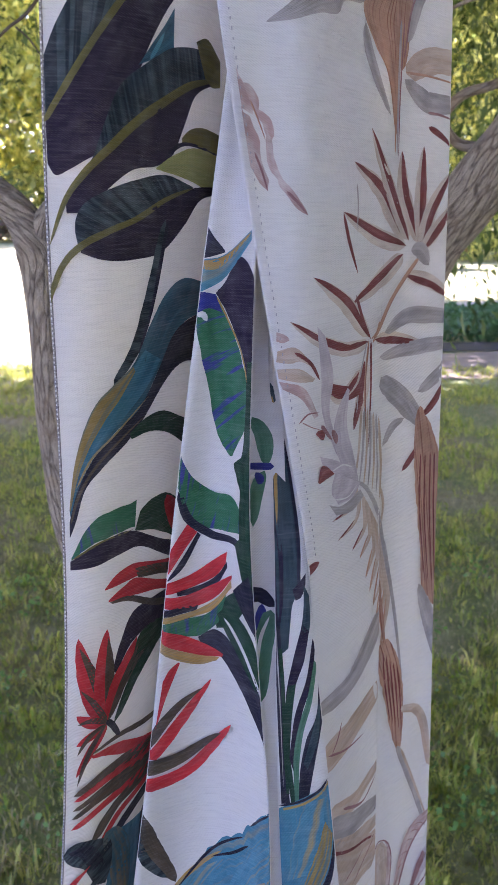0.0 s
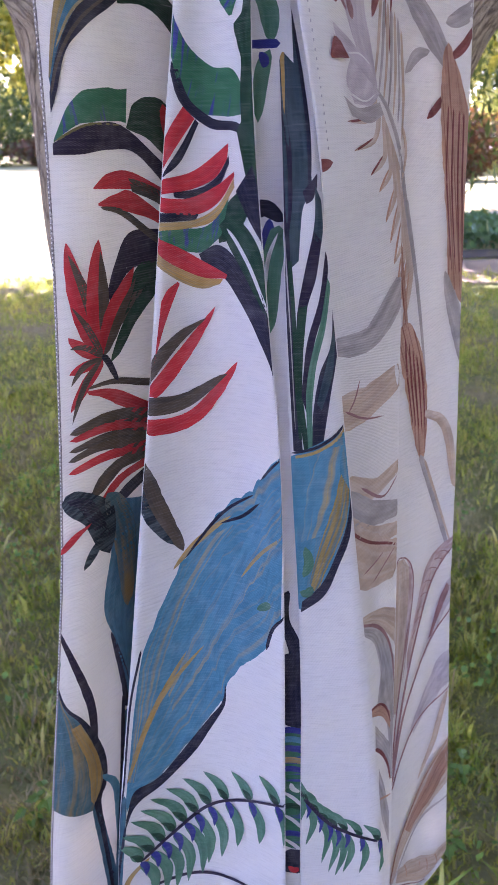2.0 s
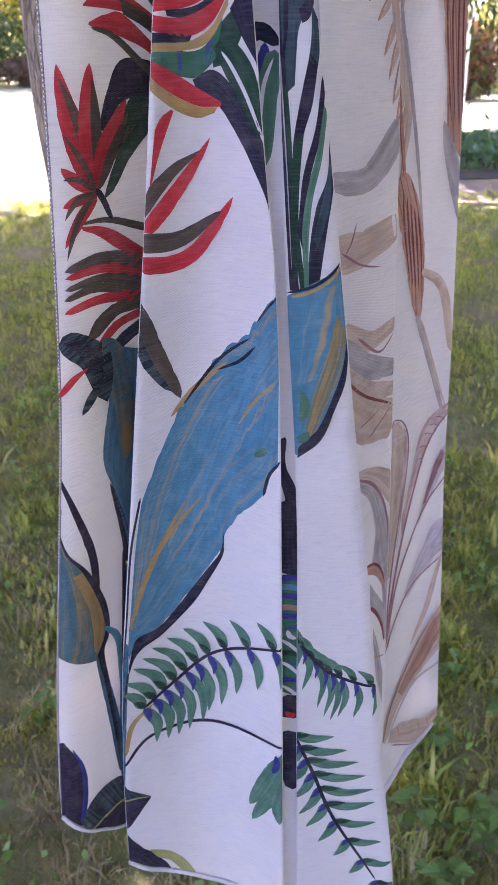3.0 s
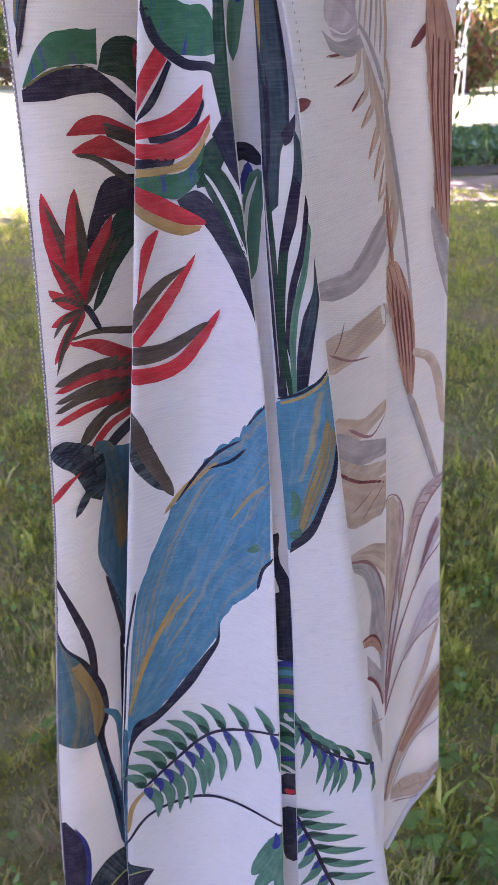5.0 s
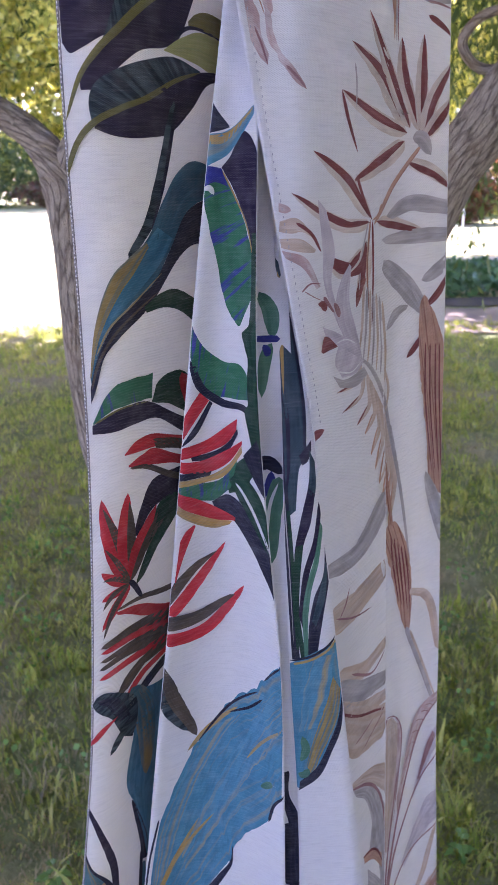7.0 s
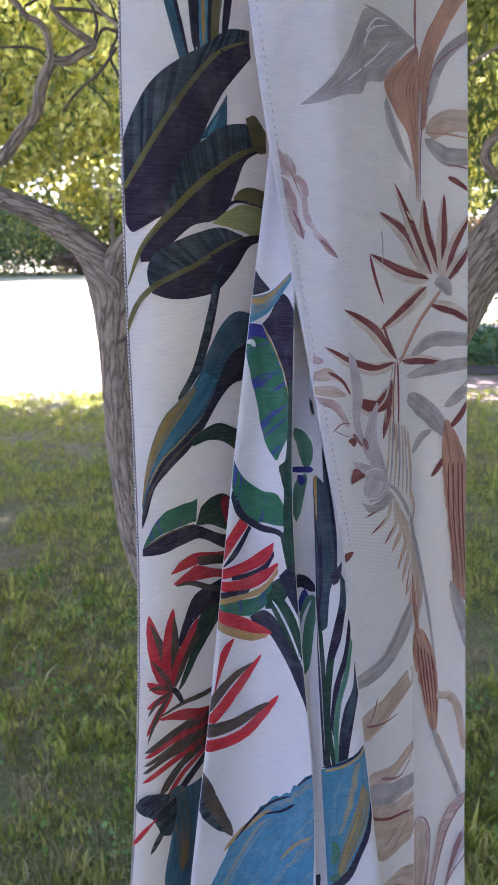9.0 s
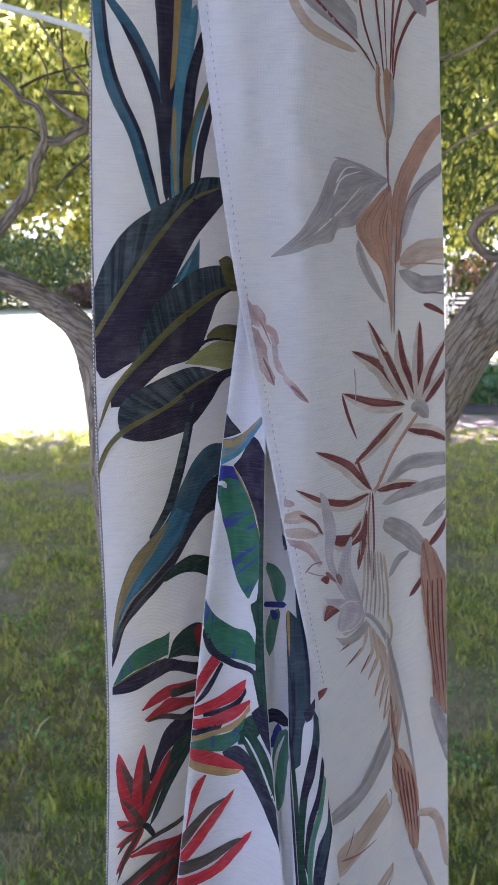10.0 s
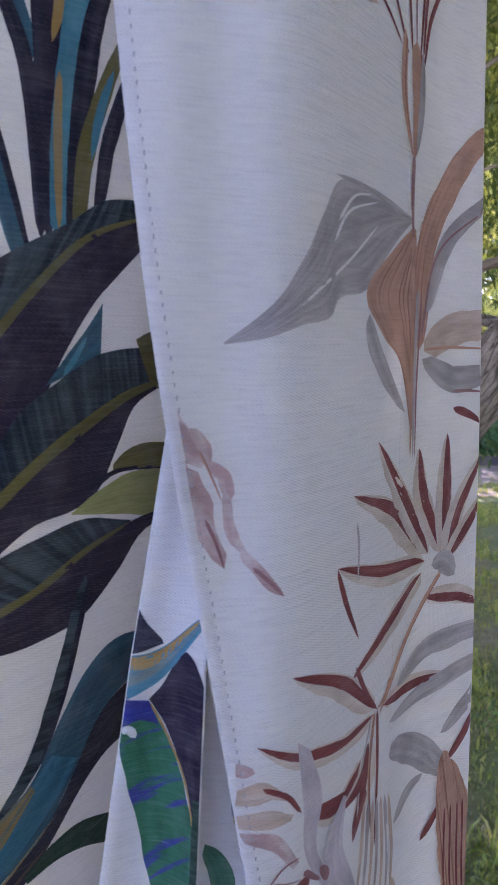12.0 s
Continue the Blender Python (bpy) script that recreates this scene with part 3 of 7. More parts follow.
def far_tree(x, y, height, radius, seed, leaf, mat=None, label="distant sunlit broad-leaved tree at the edge of the lawn", low=0.6):
    r = np.random.default_rng(seed)
    root = tagged(new("tree"), label, "tree", "trees at the edge of the lawn")
    limb("trunk", root, [(x, y, -0.1), (x + 0.1, y, height * 0.2), (x - 0.1, y, height * 0.45), (x, y, height * 0.75)], [0.32, 0.26, 0.2, 0.08], 10, 0.1, seed)
    pts = []
    for _ in range(150):
        a = r.normal(size=3)
        a /= np.linalg.norm(a)
        q = np.array([x, y, height * 0.55]) + a * np.array([radius, radius, height * 0.45]) * r.uniform(0.35, 1.0)
        q[2] = max(q[2], low)
        pts.append(q + r.normal(size=(230, 3)) * radius * 0.115)
    pts = np.concatenate(pts)
    pts = pts[pts[:, 2] > low * 0.6]
    leaf_cloud("crown", pts, leaf, mat or SUNLIT_FOLIAGE, root, r, 0.2, 0.6)


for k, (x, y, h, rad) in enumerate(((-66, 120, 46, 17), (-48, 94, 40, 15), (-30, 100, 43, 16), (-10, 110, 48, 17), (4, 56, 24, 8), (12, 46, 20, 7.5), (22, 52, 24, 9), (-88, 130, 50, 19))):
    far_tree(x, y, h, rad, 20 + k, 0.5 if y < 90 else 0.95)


# two unseen trees added beside and behind the camera's way, to keep the sky off one side
for k, (x, y, h, rad) in enumerate(((8.5, -3.6, 12, 4.6), (8.0, -11.0, 13, 5.2))):
    far_tree(x, y, h, rad, 60 + k, 0.5, FOLIAGE, "unseen tree added beside the camera to block skylight", 0.5)


def shrub(name, x, y, r0, h, seed, mat, leaf, label, count=5000):
    r = np.random.default_rng(seed)
    root = tagged(new(name), label, "shrub")
    limb("stem", root, [(x, y, -0.05), (x + 0.05, y, h * 0.3), (x, y, h * 0.6)], [0.08, 0.06, 0.03], 8, 0.1, seed)
    a = r.normal(size=(count, 3))
    a /= np.linalg.norm(a, axis=1)[:, None]
    q = np.array([x, y, h * 0.5]) + a * np.array([r0, r0 * 0.7, h * 0.55]) * r.uniform(0.5, 1.05, size=(count, 1))
    q = q[q[:, 2] > 0.02]
    leaf_cloud("foliage", q, leaf, mat, root, r, 0.2, 0.6)


shrub("shrub", 4.7, 33, 2.2, 2.6, 41, RUST, 0.25, "rust-brown shrub at the far edge of the lawn")
shrub("shrub", -24, 82, 7.0, 2.8, 42, RUST, 0.45, "low rust-brown shrub at the far edge of the lawn")
shrub("shrub", 9.5, 40, 4.2, 3.6, 43, SUNLIT_FOLIAGE, 0.25, "sunlit pale green shrub at the far edge of the lawn", 7000)
shrub("shrub", -35, 84, 8.0, 8.0, 44, SHADED_FOLIAGE, 0.45, "dark green shrub at the far edge of the lawn")
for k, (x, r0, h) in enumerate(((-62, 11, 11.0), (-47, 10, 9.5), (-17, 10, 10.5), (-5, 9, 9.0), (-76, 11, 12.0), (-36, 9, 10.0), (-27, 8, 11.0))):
    shrub("shrub", x, 92 + 3 * k, r0, h, 140 + k, SUNLIT_FOLIAGE if k < 5 else FOLIAGE, 0.6, "tall sunlit shrub under the distant trees", 8000)
bed_plants = [(rng.uniform(0.9, 9), rng.uniform(11.8, 15.5), rng.uniform(0.02, 0.26)) for _ in range(11000)]
tagged(leaf_cloud("bed_plants", bed_plants, 0.12, BED_LEAF, None, rng, -0.3, 0.7), "low leafy green plants in a bed", "plants")

def garden_swing(x, y):
    """A white tubular swing seat between two leaning pairs of posts."""
    root = tagged(new("garden_swing"), "white tubular garden swing seat on the sunny lawn", "swing")

    def bar(name, pts, r):
        v, f, uv = tube_data(pts, [r, r], 8)
        mesh_from(name, v, f, ENAMEL, root, uv)
    for sx in (0.0, 1.45):
        lean = 0.16 if sx == 0 else -0.16
        for dy in (-0.65, 0.65):
            bar("post", [(x + sx, y, 2.55), (x + sx + lean * 0.6, y + dy * 0.5, 1.3), (x + sx + lean, y + dy, 0.0)], 0.028)
        ax = x + 0.22 if sx == 0 else x + 1.23
        bar("armrest", [(ax, y + 0.3, 1.38), (ax + 0.05, y - 0.1, 1.42), (ax + 0.06, y - 0.38, 1.24), (ax + 0.04, y - 0.34, 1.02), (ax, y - 0.1, 0.92), (ax, y + 0.3, 0.98)], 0.026)
        bar("hanger", [(ax, y, 2.5), (ax, y + 0.05, 1.9), (ax, y + 0.1, 1.4)], 0.012)
    bar("top_bar", [(x - 0.05, y, 2.55), (x + 0.7, y, 2.56), (x + 1.5, y, 2.55)], 0.03)
    for k in range(5):
        bar("seat_slat", [(x + 0.2, y - 0.3 + 0.12 * k, 0.92), (x + 0.7, y - 0.3 + 0.12 * k, 0.91), (x + 1.25, y - 0.3 + 0.12 * k, 0.92)], 0.022)
    for k in range(4):
        bar("back_slat", [(x + 0.2, y + 0.3 + 0.03 * k, 1.05 + 0.13 * k), (x + 0.7, y + 0.31 + 0.03 * k, 1.05 + 0.13 * k), (x + 1.25, y + 0.3 + 0.03 * k, 1.05 + 0.13 * k)], 0.022)


garden_swing(2.52, 24.0)

# ---- the hanging cloth: five overlapping folds, each a depth over width and height ----
def line(*pairs):
    """A smooth edge: x over z through a few (z, x) pairs."""
    zs, xs = np.array(sorted(pairs)).T

    def at(z):
        z = np.asarray(z, dtype=float)
        return sum(np.interp(z + d, zs, xs) for d in (-0.03, -0.015, 0.0, 0.015, 0.03)) / 5
    return at


EDGE_LEFT = line((2.08, -0.078), (1.92, -0.081), (1.78, -0.090), (1.66, -0.094), (1.54, -0.096), (1.44, -0.099), (1.36, -0.103), (1.28, -0.109), (1.2, -0.117), (1.1, -0.132), (1.0, -0.147), (0.92, -0.157), (0.84, -0.165), (0.7, -0.175))
FOLD_A = line((2.08, 0.034), (1.80, 0.006), (1.72, -0.004), (1.63, -0.015), (1.54, -0.028), (1.44, -0.041), (1.32, -0.055), (1.2, -0.072), (1.1, -0.085), (0.98, -0.101), (0.85, -0.112), (0.7, -0.118))
FOLD_A_END = line((2.08, 0.052), (1.8, 0.03), (1.68, 0.014), (1.6, 0.011), (1.5, 0.008), (1.45, 0.009), (1.36, 0.0145), (1.27, 0.0212), (1.18, 0.0222), (1.0, 0.0215), (0.7, 0.020))
FOLD_B = line((2.08, 0.03), (1.6, 0.0165), (1.54, 0.018), (1.45, 0.022), (1.32, 0.0245), (1.25, 0.0265), (1.18, 0.030), (1.1, 0.0325), (0.95, 0.0315), (0.7, 0.031))
FOLD_B_END = line((2.08, 0.055), (1.52, 0.050), (1.45, 0.0425), (1.41, 0.045), (1.35, 0.052), (1.28, 0.0595), (1.2, 0.068), (1.1, 0.079), (1.0, 0.0895), (0.9, 0.0985), (0.76, 0.115), (0.7, 0.12))
HEM = line((2.08, -0.034), (1.91, -0.025), (1.83, -0.017), (1.74, -0.006), (1.65, 0.008), (1.57, 0.0215), (1.51, 0.032), (1.45, 0.0425), (1.36, 0.050), (1.2, 0.056), (0.7, 0.075))
FOLD_C = line((2.08, 0.086), (1.52, 0.089), (1.48, 0.092), (1.35, 0.099), (1.2, 0.104), (1.0, 0.109), (0.7, 0.115))
EDGE_RIGHT = line((2.08, 0.119), (1.96, 0.125), (1.8, 0.134), (1.65, 0.141), (1.5, 0.1465), (1.35, 0.152), (1.2, 0.157), (1.06, 0.161), (0.9, 0.170), (0.7, 0.182))


def rolled(d, r):
    """How far a folded edge curls back, d inside its outline."""
    d = np.clip(d + 0.15 * r, 0, r)
    return r - np.sqrt(np.maximum(r * r - (r - d) ** 2, 0))


def ripple(x, z, k):
    """Slight slack in the cloth."""
    return 0.0016 * np.sin(9 * z + 60 * x + k) + 0.0012 * np.sin(23 * z - 35 * x + 2 * k)


def depth_flap(x, z):
    f = np.clip((x - EDGE_LEFT(z)) / (FOLD_A(z) - EDGE_LEFT(z)), 0, 1.6)
    calm = np.clip((z - 0.62) / 0.5, 0.52, 1)
    return 0.449 + calm * (0.056 * f ** 1.15 + 0.050 * np.clip(f, 0, 1.2) ** 4) + 0.018 * np.clip(1.5 - z, 0, 0.6) - 0.006 * np.sin(math.pi * np.clip(f / 0.6, 0, 1)) + ripple(x, z, 1)


def depth_a(x, z):
    f = (x - FOLD_A(z)) / (FOLD_A_END(z) - FOLD_A(z))
    y = 0.463 + 0.024 * np.clip((FOLD_A_END(z) - FOLD_A(z)) / 0.09, 0, 1) * np.sin(math.pi * np.clip(f, 0, 1)) + 0.03 * np.clip((z - 1.62) / 0.15, 0, 1)
    return y + rolled(x - FOLD_A(z), 0.007) + rolled(FOLD_A_END(z) - x, 0.004) + ripple(x, z, 2) * 0.6


def depth_gap(x, z):
    return 0.479 + 0 * x + 0.012 * np.clip((z - 1.36) / 0.06, 0, 1) + 0.025 * np.clip((z - 1.5) / 0.2, 0, 1)


def depth_b(x, z):
    y = np.interp(x, [0.02, 0.10], [0.472, 0.486]) + 0.024 * np.clip((z - 1.40) / 0.12, 0, 1) + 0.03 * np.clip((z - 1.6) / 0.2, 0, 1)
    return y + rolled(x - FOLD_B(z), 0.004) + rolled(FOLD_B_END(z) - x, 0.009) + ripple(x, z, 3) * 0.5


def back_curve(x):
    return sum(np.interp(x + d, [-0.06, 0, 0.03, 0.058, 0.085, 0.12, 0.15, 0.2], [0.447, 0.453, 0.462, 0.494, 0.556, 0.611, 0.64, 0.675]) for d in np.linspace(-0.012, 0.012, 7)) / 7 + 0.0022 * np.sin(150 * x - 1.2)


def depth_reverse(x, z):
    low = np.clip((1.56 - z) / 0.14, 0, 1)
    return back_curve(x) + low * rolled(FOLD_C(z) - x, 0.006) + ripple(x, z, 4) * 1.2


def depth_side(x, z):
    low = np.clip((1.56 - z) / 0.14, 0, 1)
    return back_curve(x) + 0.012 * low - 0.0004 * (1 - low) + rolled(EDGE_RIGHT(z) - x, 0.004) + ripple(x, z, 4) * 1.2


def depth_wide(x, z):
    """The reverse and the side as one face."""
    return np.where(x < FOLD_C(z), depth_reverse(x, z), depth_side(x, z))


FOLDS = {
    "flap": (EDGE_LEFT, lambda z: FOLD_A(z) + 0.02, depth_flap),
    "a": (FOLD_A, FOLD_A_END, depth_a),
    "gap": (lambda z: FOLD_A_END(z) - 0.008, lambda z: FOLD_B(z) + 0.008, depth_gap),
    "b": (FOLD_B, FOLD_B_END, depth_b),
    "reverse": (HEM, FOLD_C, depth_reverse),
    "back": (lambda z: EDGE_LEFT(z) + 0.023, lambda z: 0.056 + 0 * np.asarray(z), lambda x, z: np.maximum(back_curve(x), 0.50) + 0.085),
    "wide": (HEM, EDGE_RIGHT, depth_wide),
    "side": (FOLD_C, EDGE_RIGHT, depth_side),
}
TOP = 2.06


def foot(x, fold):
    """Height of the lower edge."""
    if fold == "side":
        return np.interp(x, [0.10, 0.118, 0.15, 0.178], [0.683, 0.70, 0.726, 0.756])
    low = np.interp(x, [-0.18, -0.165, -0.15, -0.129, -0.117, -0.10, -0.05, 0.0, 0.06, 0.13], [0.84, 0.832, 0.814, 0.786, 0.772, 0.755, 0.728, 0.716, 0.71, 0.70])
    return low + 0.09 if fold == "back" else low


scarf = tagged(new("hanging_cloth"), "white linen cloth with tropical flower print hanging in folds", "cloth")


def fold_sheet(fold, nx, nz, back=(0, 0)):
    """One fold of the cloth; back: how far its left and right edges return behind it."""
    left, right, depth = FOLDS[fold]
    verts, uvs = [], []
    f = np.linspace(0, 1, nx)
    f = 0.5 - 0.5 * np.cos(math.pi * f)
    turn = np.linspace(1, 0, 5)[:-1]
    for g in np.linspace(0, 1, nz):
        z = 0.70 + (TOP - 0.70) * g
        for _ in range(4):
            x = left(z) + (right(z) - left(z)) * f
            z = foot(x, fold) + (TOP - foot(x, fold)) * g
        x = left(z) + (right(z) - left(z)) * f
        y = depth(x, z)
        row = np.stack([x, y, z], 1)
        if back[0]:
            row = np.vstack([[row[0] + np.array([back[0] * q, 0.006 + 0.04 * q, 0]) for q in turn], row])
        if back[1]:
            row = np.vstack([row, [row[-1] + np.array([-back[1] * q, 0.006 + 0.04 * q, 0]) for q in turn[::-1]]])
        verts.append(row)
    m = len(verts[0])
    flat = np.concatenate(verts)
    ob = mesh_from("cloth_fold", flat, grid_faces(nz, m), INK["white"], scarf, np.stack([flat[:, 0], flat[:, 2]], 1))
    thick = ob.modifiers.new("thickness", "SOLIDIFY")
    thick.thickness, thick.offset = 0.0005, -1.0
    return ob


fold_sheet("flap", 50, 260)["label"] = "flat outer flap with overlocked edge"
fold_sheet("back", 30, 120)["label"] = "hidden inner layer of the folded cloth"
fold_sheet("a", 60, 260, (0.02, 0.012))
fold_sheet("gap", 10, 200)
fold_sheet("b", 50, 260, (0.01, 0.03))
fold_sheet("reverse", 60, 260, (0, 0.015))["label"] = "pale reverse side with stitched hem"
fold_sheet("side", 40, 260, (0, 0.03))["label"] = "pale reverse side towards the folded edge"


def on_fold(x, z, fold, lift):
    """Points on a fold's face, held inside its outline."""
    left, right, depth = FOLDS[fold]
    z = np.maximum(z, foot(x, fold) + 0.001)
    x = np.clip(x, left(z) + 0.0005, right(z) - 0.0005)
    return np.stack([x, depth(x, z) - lift, z], -1)


def blade_data(fold, pts, wl, wr, a, b, lay, jag, seed):
    p = np.asarray(pts, dtype=float)
    length = float(np.sum(np.linalg.norm(np.diff(p, axis=0), axis=1)))
    n = int(min(60, max(10, length / 0.0035)))
    m = int(min(40, max(3, (wl + wr) / 0.0013 + 1)))
    c = spline(p, n)
    t = np.gradient(c, axis=0)
    t /= np.linalg.norm(t, axis=1)[:, None] + 1e-9
    nrm = np.stack([-t[:, 1], t[:, 0]], 1)
    s = np.linspace(0, 1, n)
    prof = s ** a * (1 - s) ** b
    prof /= prof.max()
    rough = np.array([[1 + (0.10 + jag) * noise.noise((q * length * 130, seed * 3.1, k)) + 0.08 * noise.noise((q * length * 420, seed * 1.7, k + 3)) for q in s] for k in (0, 7)])
    o = np.linspace(0, 1, m)[None, :]
    off = (-wr * prof * rough[0])[:, None] * (1 - o) + (wl * prof * rough[1])[:, None] * o
    xz = c[:, None, :] + nrm[:, None, :] * off[..., None]
    co = on_fold(xz[..., 0], xz[..., 1], fold, 0.0002 + 0.00004 * lay)
    uv = np.stack([np.repeat((s * length)[:, None], m, 1) + seed * 0.37, off + seed * 0.11], -1)
    return co.reshape(-1, 3), grid_faces(n, m), uv.reshape(-1, 2)


LAID = {}


def layer_over(fold, pts, reach):
    """The printing layer: one above all earlier motifs that this one may cross."""
    key = "reverse" if fold in ("side", "wide") else fold
    p = np.asarray(pts, dtype=float)
    box = (*(p.min(0) - reach), *(p.max(0) + reach))
    lay = 1 + max([q[4] for q in LAID.get(key, []) if q[0] < box[2] and box[0] < q[2] and q[1] < box[3] and box[1] < q[3]], default=0)
    LAID.setdefault(key, []).append((*box, lay))
    return lay


COUNT = [0]


def blade(fold, pts, wl, wr, ink, a=0.6, b=0.6, jag=0.0, name="printed_leaf"):
    """A printed leaf, petal or stem: a line across the fold with a width to each side of it."""
    COUNT[0] += 1
    v, f, uv = blade_data(fold, pts, wl, wr, a, b, layer_over(fold, pts, max(wl, wr) * 0.8), jag, COUNT[0])
    mesh_from(name, v, f, INK[ink], scarf, uv)


def span(fold, one, two, ink, jag=0.02, name="printed_leaf"):
    """A printed shape between two long edges."""
    COUNT[0] += 1
    lay = layer_over(fold, list(one) + list(two), 0.0)
    length = float(np.sum(np.linalg.norm(np.diff(np.asarray(one), axis=0), axis=1)))
    n = int(min(60, max(12, length / 0.0030)))
    p, q = np.asarray(spline(one, n)), np.asarray(spline(two, n))
    wide = float(np.max(np.linalg.norm(q - p, axis=1)))
    m = int(min(40, max(4, wide / 0.0016)))
    s = np.linspace(0, 1, n)
    rough = np.array([jag * noise.noise((k * length * 110, COUNT[0] * 3.1, 2)) for k in s])[:, None]
    p, q = p + (p - q) * rough, q + (q - p) * rough[::-1]
    o = np.linspace(0, 1, m)[None, :, None]
    xz = p[:, None, :] * (1 - o) + q[:, None, :] * o
    co = on_fold(xz[..., 0], xz[..., 1], fold, 0.0002 + 0.00004 * lay)
    uv = np.stack([np.repeat((s * length)[:, None], m, 1) + COUNT[0] * 0.37, np.linspace(0, wide, m)[None, :] + np.zeros((n, 1)) + COUNT[0] * 0.11], -1)
    mesh_from(name, co.reshape(-1, 3), grid_faces(n, m), INK[ink], scarf, uv.reshape(-1, 2))


def frond(fold, pts, count, up, down, way_up, way_down, w, ink="plain_green"):
    """A printed fern frond: a stalk with two rows of curved leaflets, way_up and way_down in degrees, each with a dark foot."""
    c = np.asarray(spline(pts, count))
    base = layer_over(fold, pts, max(up, down))
    for turn, reach, foot_ink, curl in ((way_up, up, "bottle", 1), (way_down, down, "violet", -1)):
        for i in range(count):
            s = i / (count - 1)
            a = radians(turn + 7 * noise.noise((i * 1.7, turn, 2)))
            way, across = np.array([math.cos(a), math.sin(a)]), np.array([-math.sin(a), math.cos(a)])
            for part, tint, lay in ((1.0, ink, 1 + i % 2), (0.40, foot_ink, 3)):
                ln = reach * (0.62 + 0.38 * math.sin(math.pi * min(1, s * 1.1 + 0.1))) * part * (1 + 0.12 * noise.noise((i * 2.3, turn, 5)))
                v, f, uv = blade_data(fold, [c[i], c[i] + way * ln * 0.5 - across * ln * 0.05 * curl, c[i] + way * ln + across * ln * 0.16 * curl], w * part ** 0.6, w * part ** 0.6, 0.45, 0.85, base + lay, 0, i + 3)
                mesh_from("printed_leaflet", v, f, INK[tint], scarf, uv)
    for _ in range(3):
        layer_over(fold, pts, max(up, down))
    blade(fold, pts, 0.0015, 0.0015, "purple", 0.12, 0.25, 0, "printed_stalk")


def edge_band(name, fold, edge, inset, width, lift, ink, z0, z1, label):
    """A narrow sewn band along an edge."""
    z = np.linspace(z0, z1, 260)
    verts, uvs = [], []
    for o, h in ((0.0, 0.0), (0.15, 0.8), (0.5, 1.0), (0.85, 0.8), (1.0, 0.0)):
        co = on_fold(edge(z) + inset + width * o, z, fold, 0.0002 + lift * h)
        co[:, 0] = edge(z) + inset + width * o
        verts.append(co), uvs.append(np.stack([z, np.full_like(z, o * width)], 1))
    mesh_from(name, np.concatenate(verts), grid_faces(5, len(z)), INK[ink], scarf, np.concatenate(uvs), True, label)


def stitches(fold, edge, inset, pitch, z0, z1, ink, size=0.55):
    """A row of small sewing stitches."""
    verts, faces = [], []
    z = z0
    k = 0
    while z < z1:
        x = float(edge(z)) + inset
        ln = pitch * size * (0.8 + 0.4 * noise.noise((z * 300, inset * 900, 1)))
        x += 0.0002 * noise.noise((z * 220, 4, 1))
        a = on_fold(np.array([x, x]), np.array([z, z + ln]), fold, 0.0016)
        w, base = 0.00028, len(verts)
        d = np.array([w, 0, 0])
        mid = (a[0] + a[1]) / 2 + np.array([0, -0.0003, 0])
        verts += [a[0] - d, a[0] + d, mid - d, mid + d, a[1] - d, a[1] + d]
        faces += [(base, base + 1, base + 3, base + 2), (base + 2, base + 3, base + 5, base + 4)]
        z += pitch
    ob = mesh_from("hem_stitching", np.array(verts), faces, INK[ink], scarf, np.zeros((len(verts), 2)))
    ob["kind"] = "stuff"


edge_band("hem", "reverse", HEM, -0.0004, 0.0046, 0.0004, "hem", 1.445, TOP, "narrow folded white hem")
stitches("reverse", HEM, 0.0048, 0.0043, 1.445, TOP - 0.01, "stitch", 0.42)
edge_band("overlocked_edge", "flap", EDGE_LEFT, -0.0005, 0.0017, 0.0005, "darkhem", 0.85, TOP, "dark overlocked edge with pale loops")
stitches("flap", EDGE_LEFT, 0.0002, 0.0026, 0.86, TOP - 0.01, "hem", 0.5)


def foot_band(fold, x0, x1, r=0.0022):
    """The rolled white seam along the lower edge."""
    x = np.linspace(x0, x1, 60)
    z = foot(x, fold)
    left, right, depth = FOLDS[fold]
    centre = np.stack([x, depth(np.clip(x, left(z), right(z)), z) - 0.0008, z], 1)
    v, f, uv = tube_data(centre[::6], [r, r], 8)
    mesh_from("hem", v, f, INK["hem"], scarf, uv, True, "rolled white lower seam")


foot_band("flap", -0.164, -0.112)
foot_band("a", -0.114, 0.018)
foot_band("b", 0.034, 0.118)
foot_band("side", 0.117, 0.177, 0.0036)

# the cord that it hangs from, and the white line behind it
cord = tagged(new("clothes_line"), "taut white clothes line above the lawn", "cord")
v, f, uv = tube_data([(-6.0, 0.75, 2.40), (-2.0, 0.62, 2.16), (0.0, 0.52, 2.055), (0.4, 0.50, 2.06), (3.0, 0.4, 2.16), (6.0, 0.3, 2.40)], [0.004, 0.004], 10)
mesh_from("cord", v, f, ROPE, cord, uv)
v, f, uv = tube_data([(-1.6, 1.5, 2.55), (-0.42, 1.2, 2.125), (-0.31, 1.19, 2.075), (0.0, 1.15, 1.95), (0.12, 1.2, 1.9)], [0.0045, 0.004], 10)
line_two = tagged(mesh_from("branch_tie", v, f, ROPE, None, uv), "white cord tied slantwise between the branches", "cord")

# ---- the print ----
# outer flap: spray of reeds
blade("flap", [(-0.0802, 1.9050), (-0.0792, 1.8650), (-0.0742, 1.8340), (-0.0632, 1.8060), (-0.0540, 1.7600)], 0.0036, 0.0034, "teal", 0.3, 0.25)
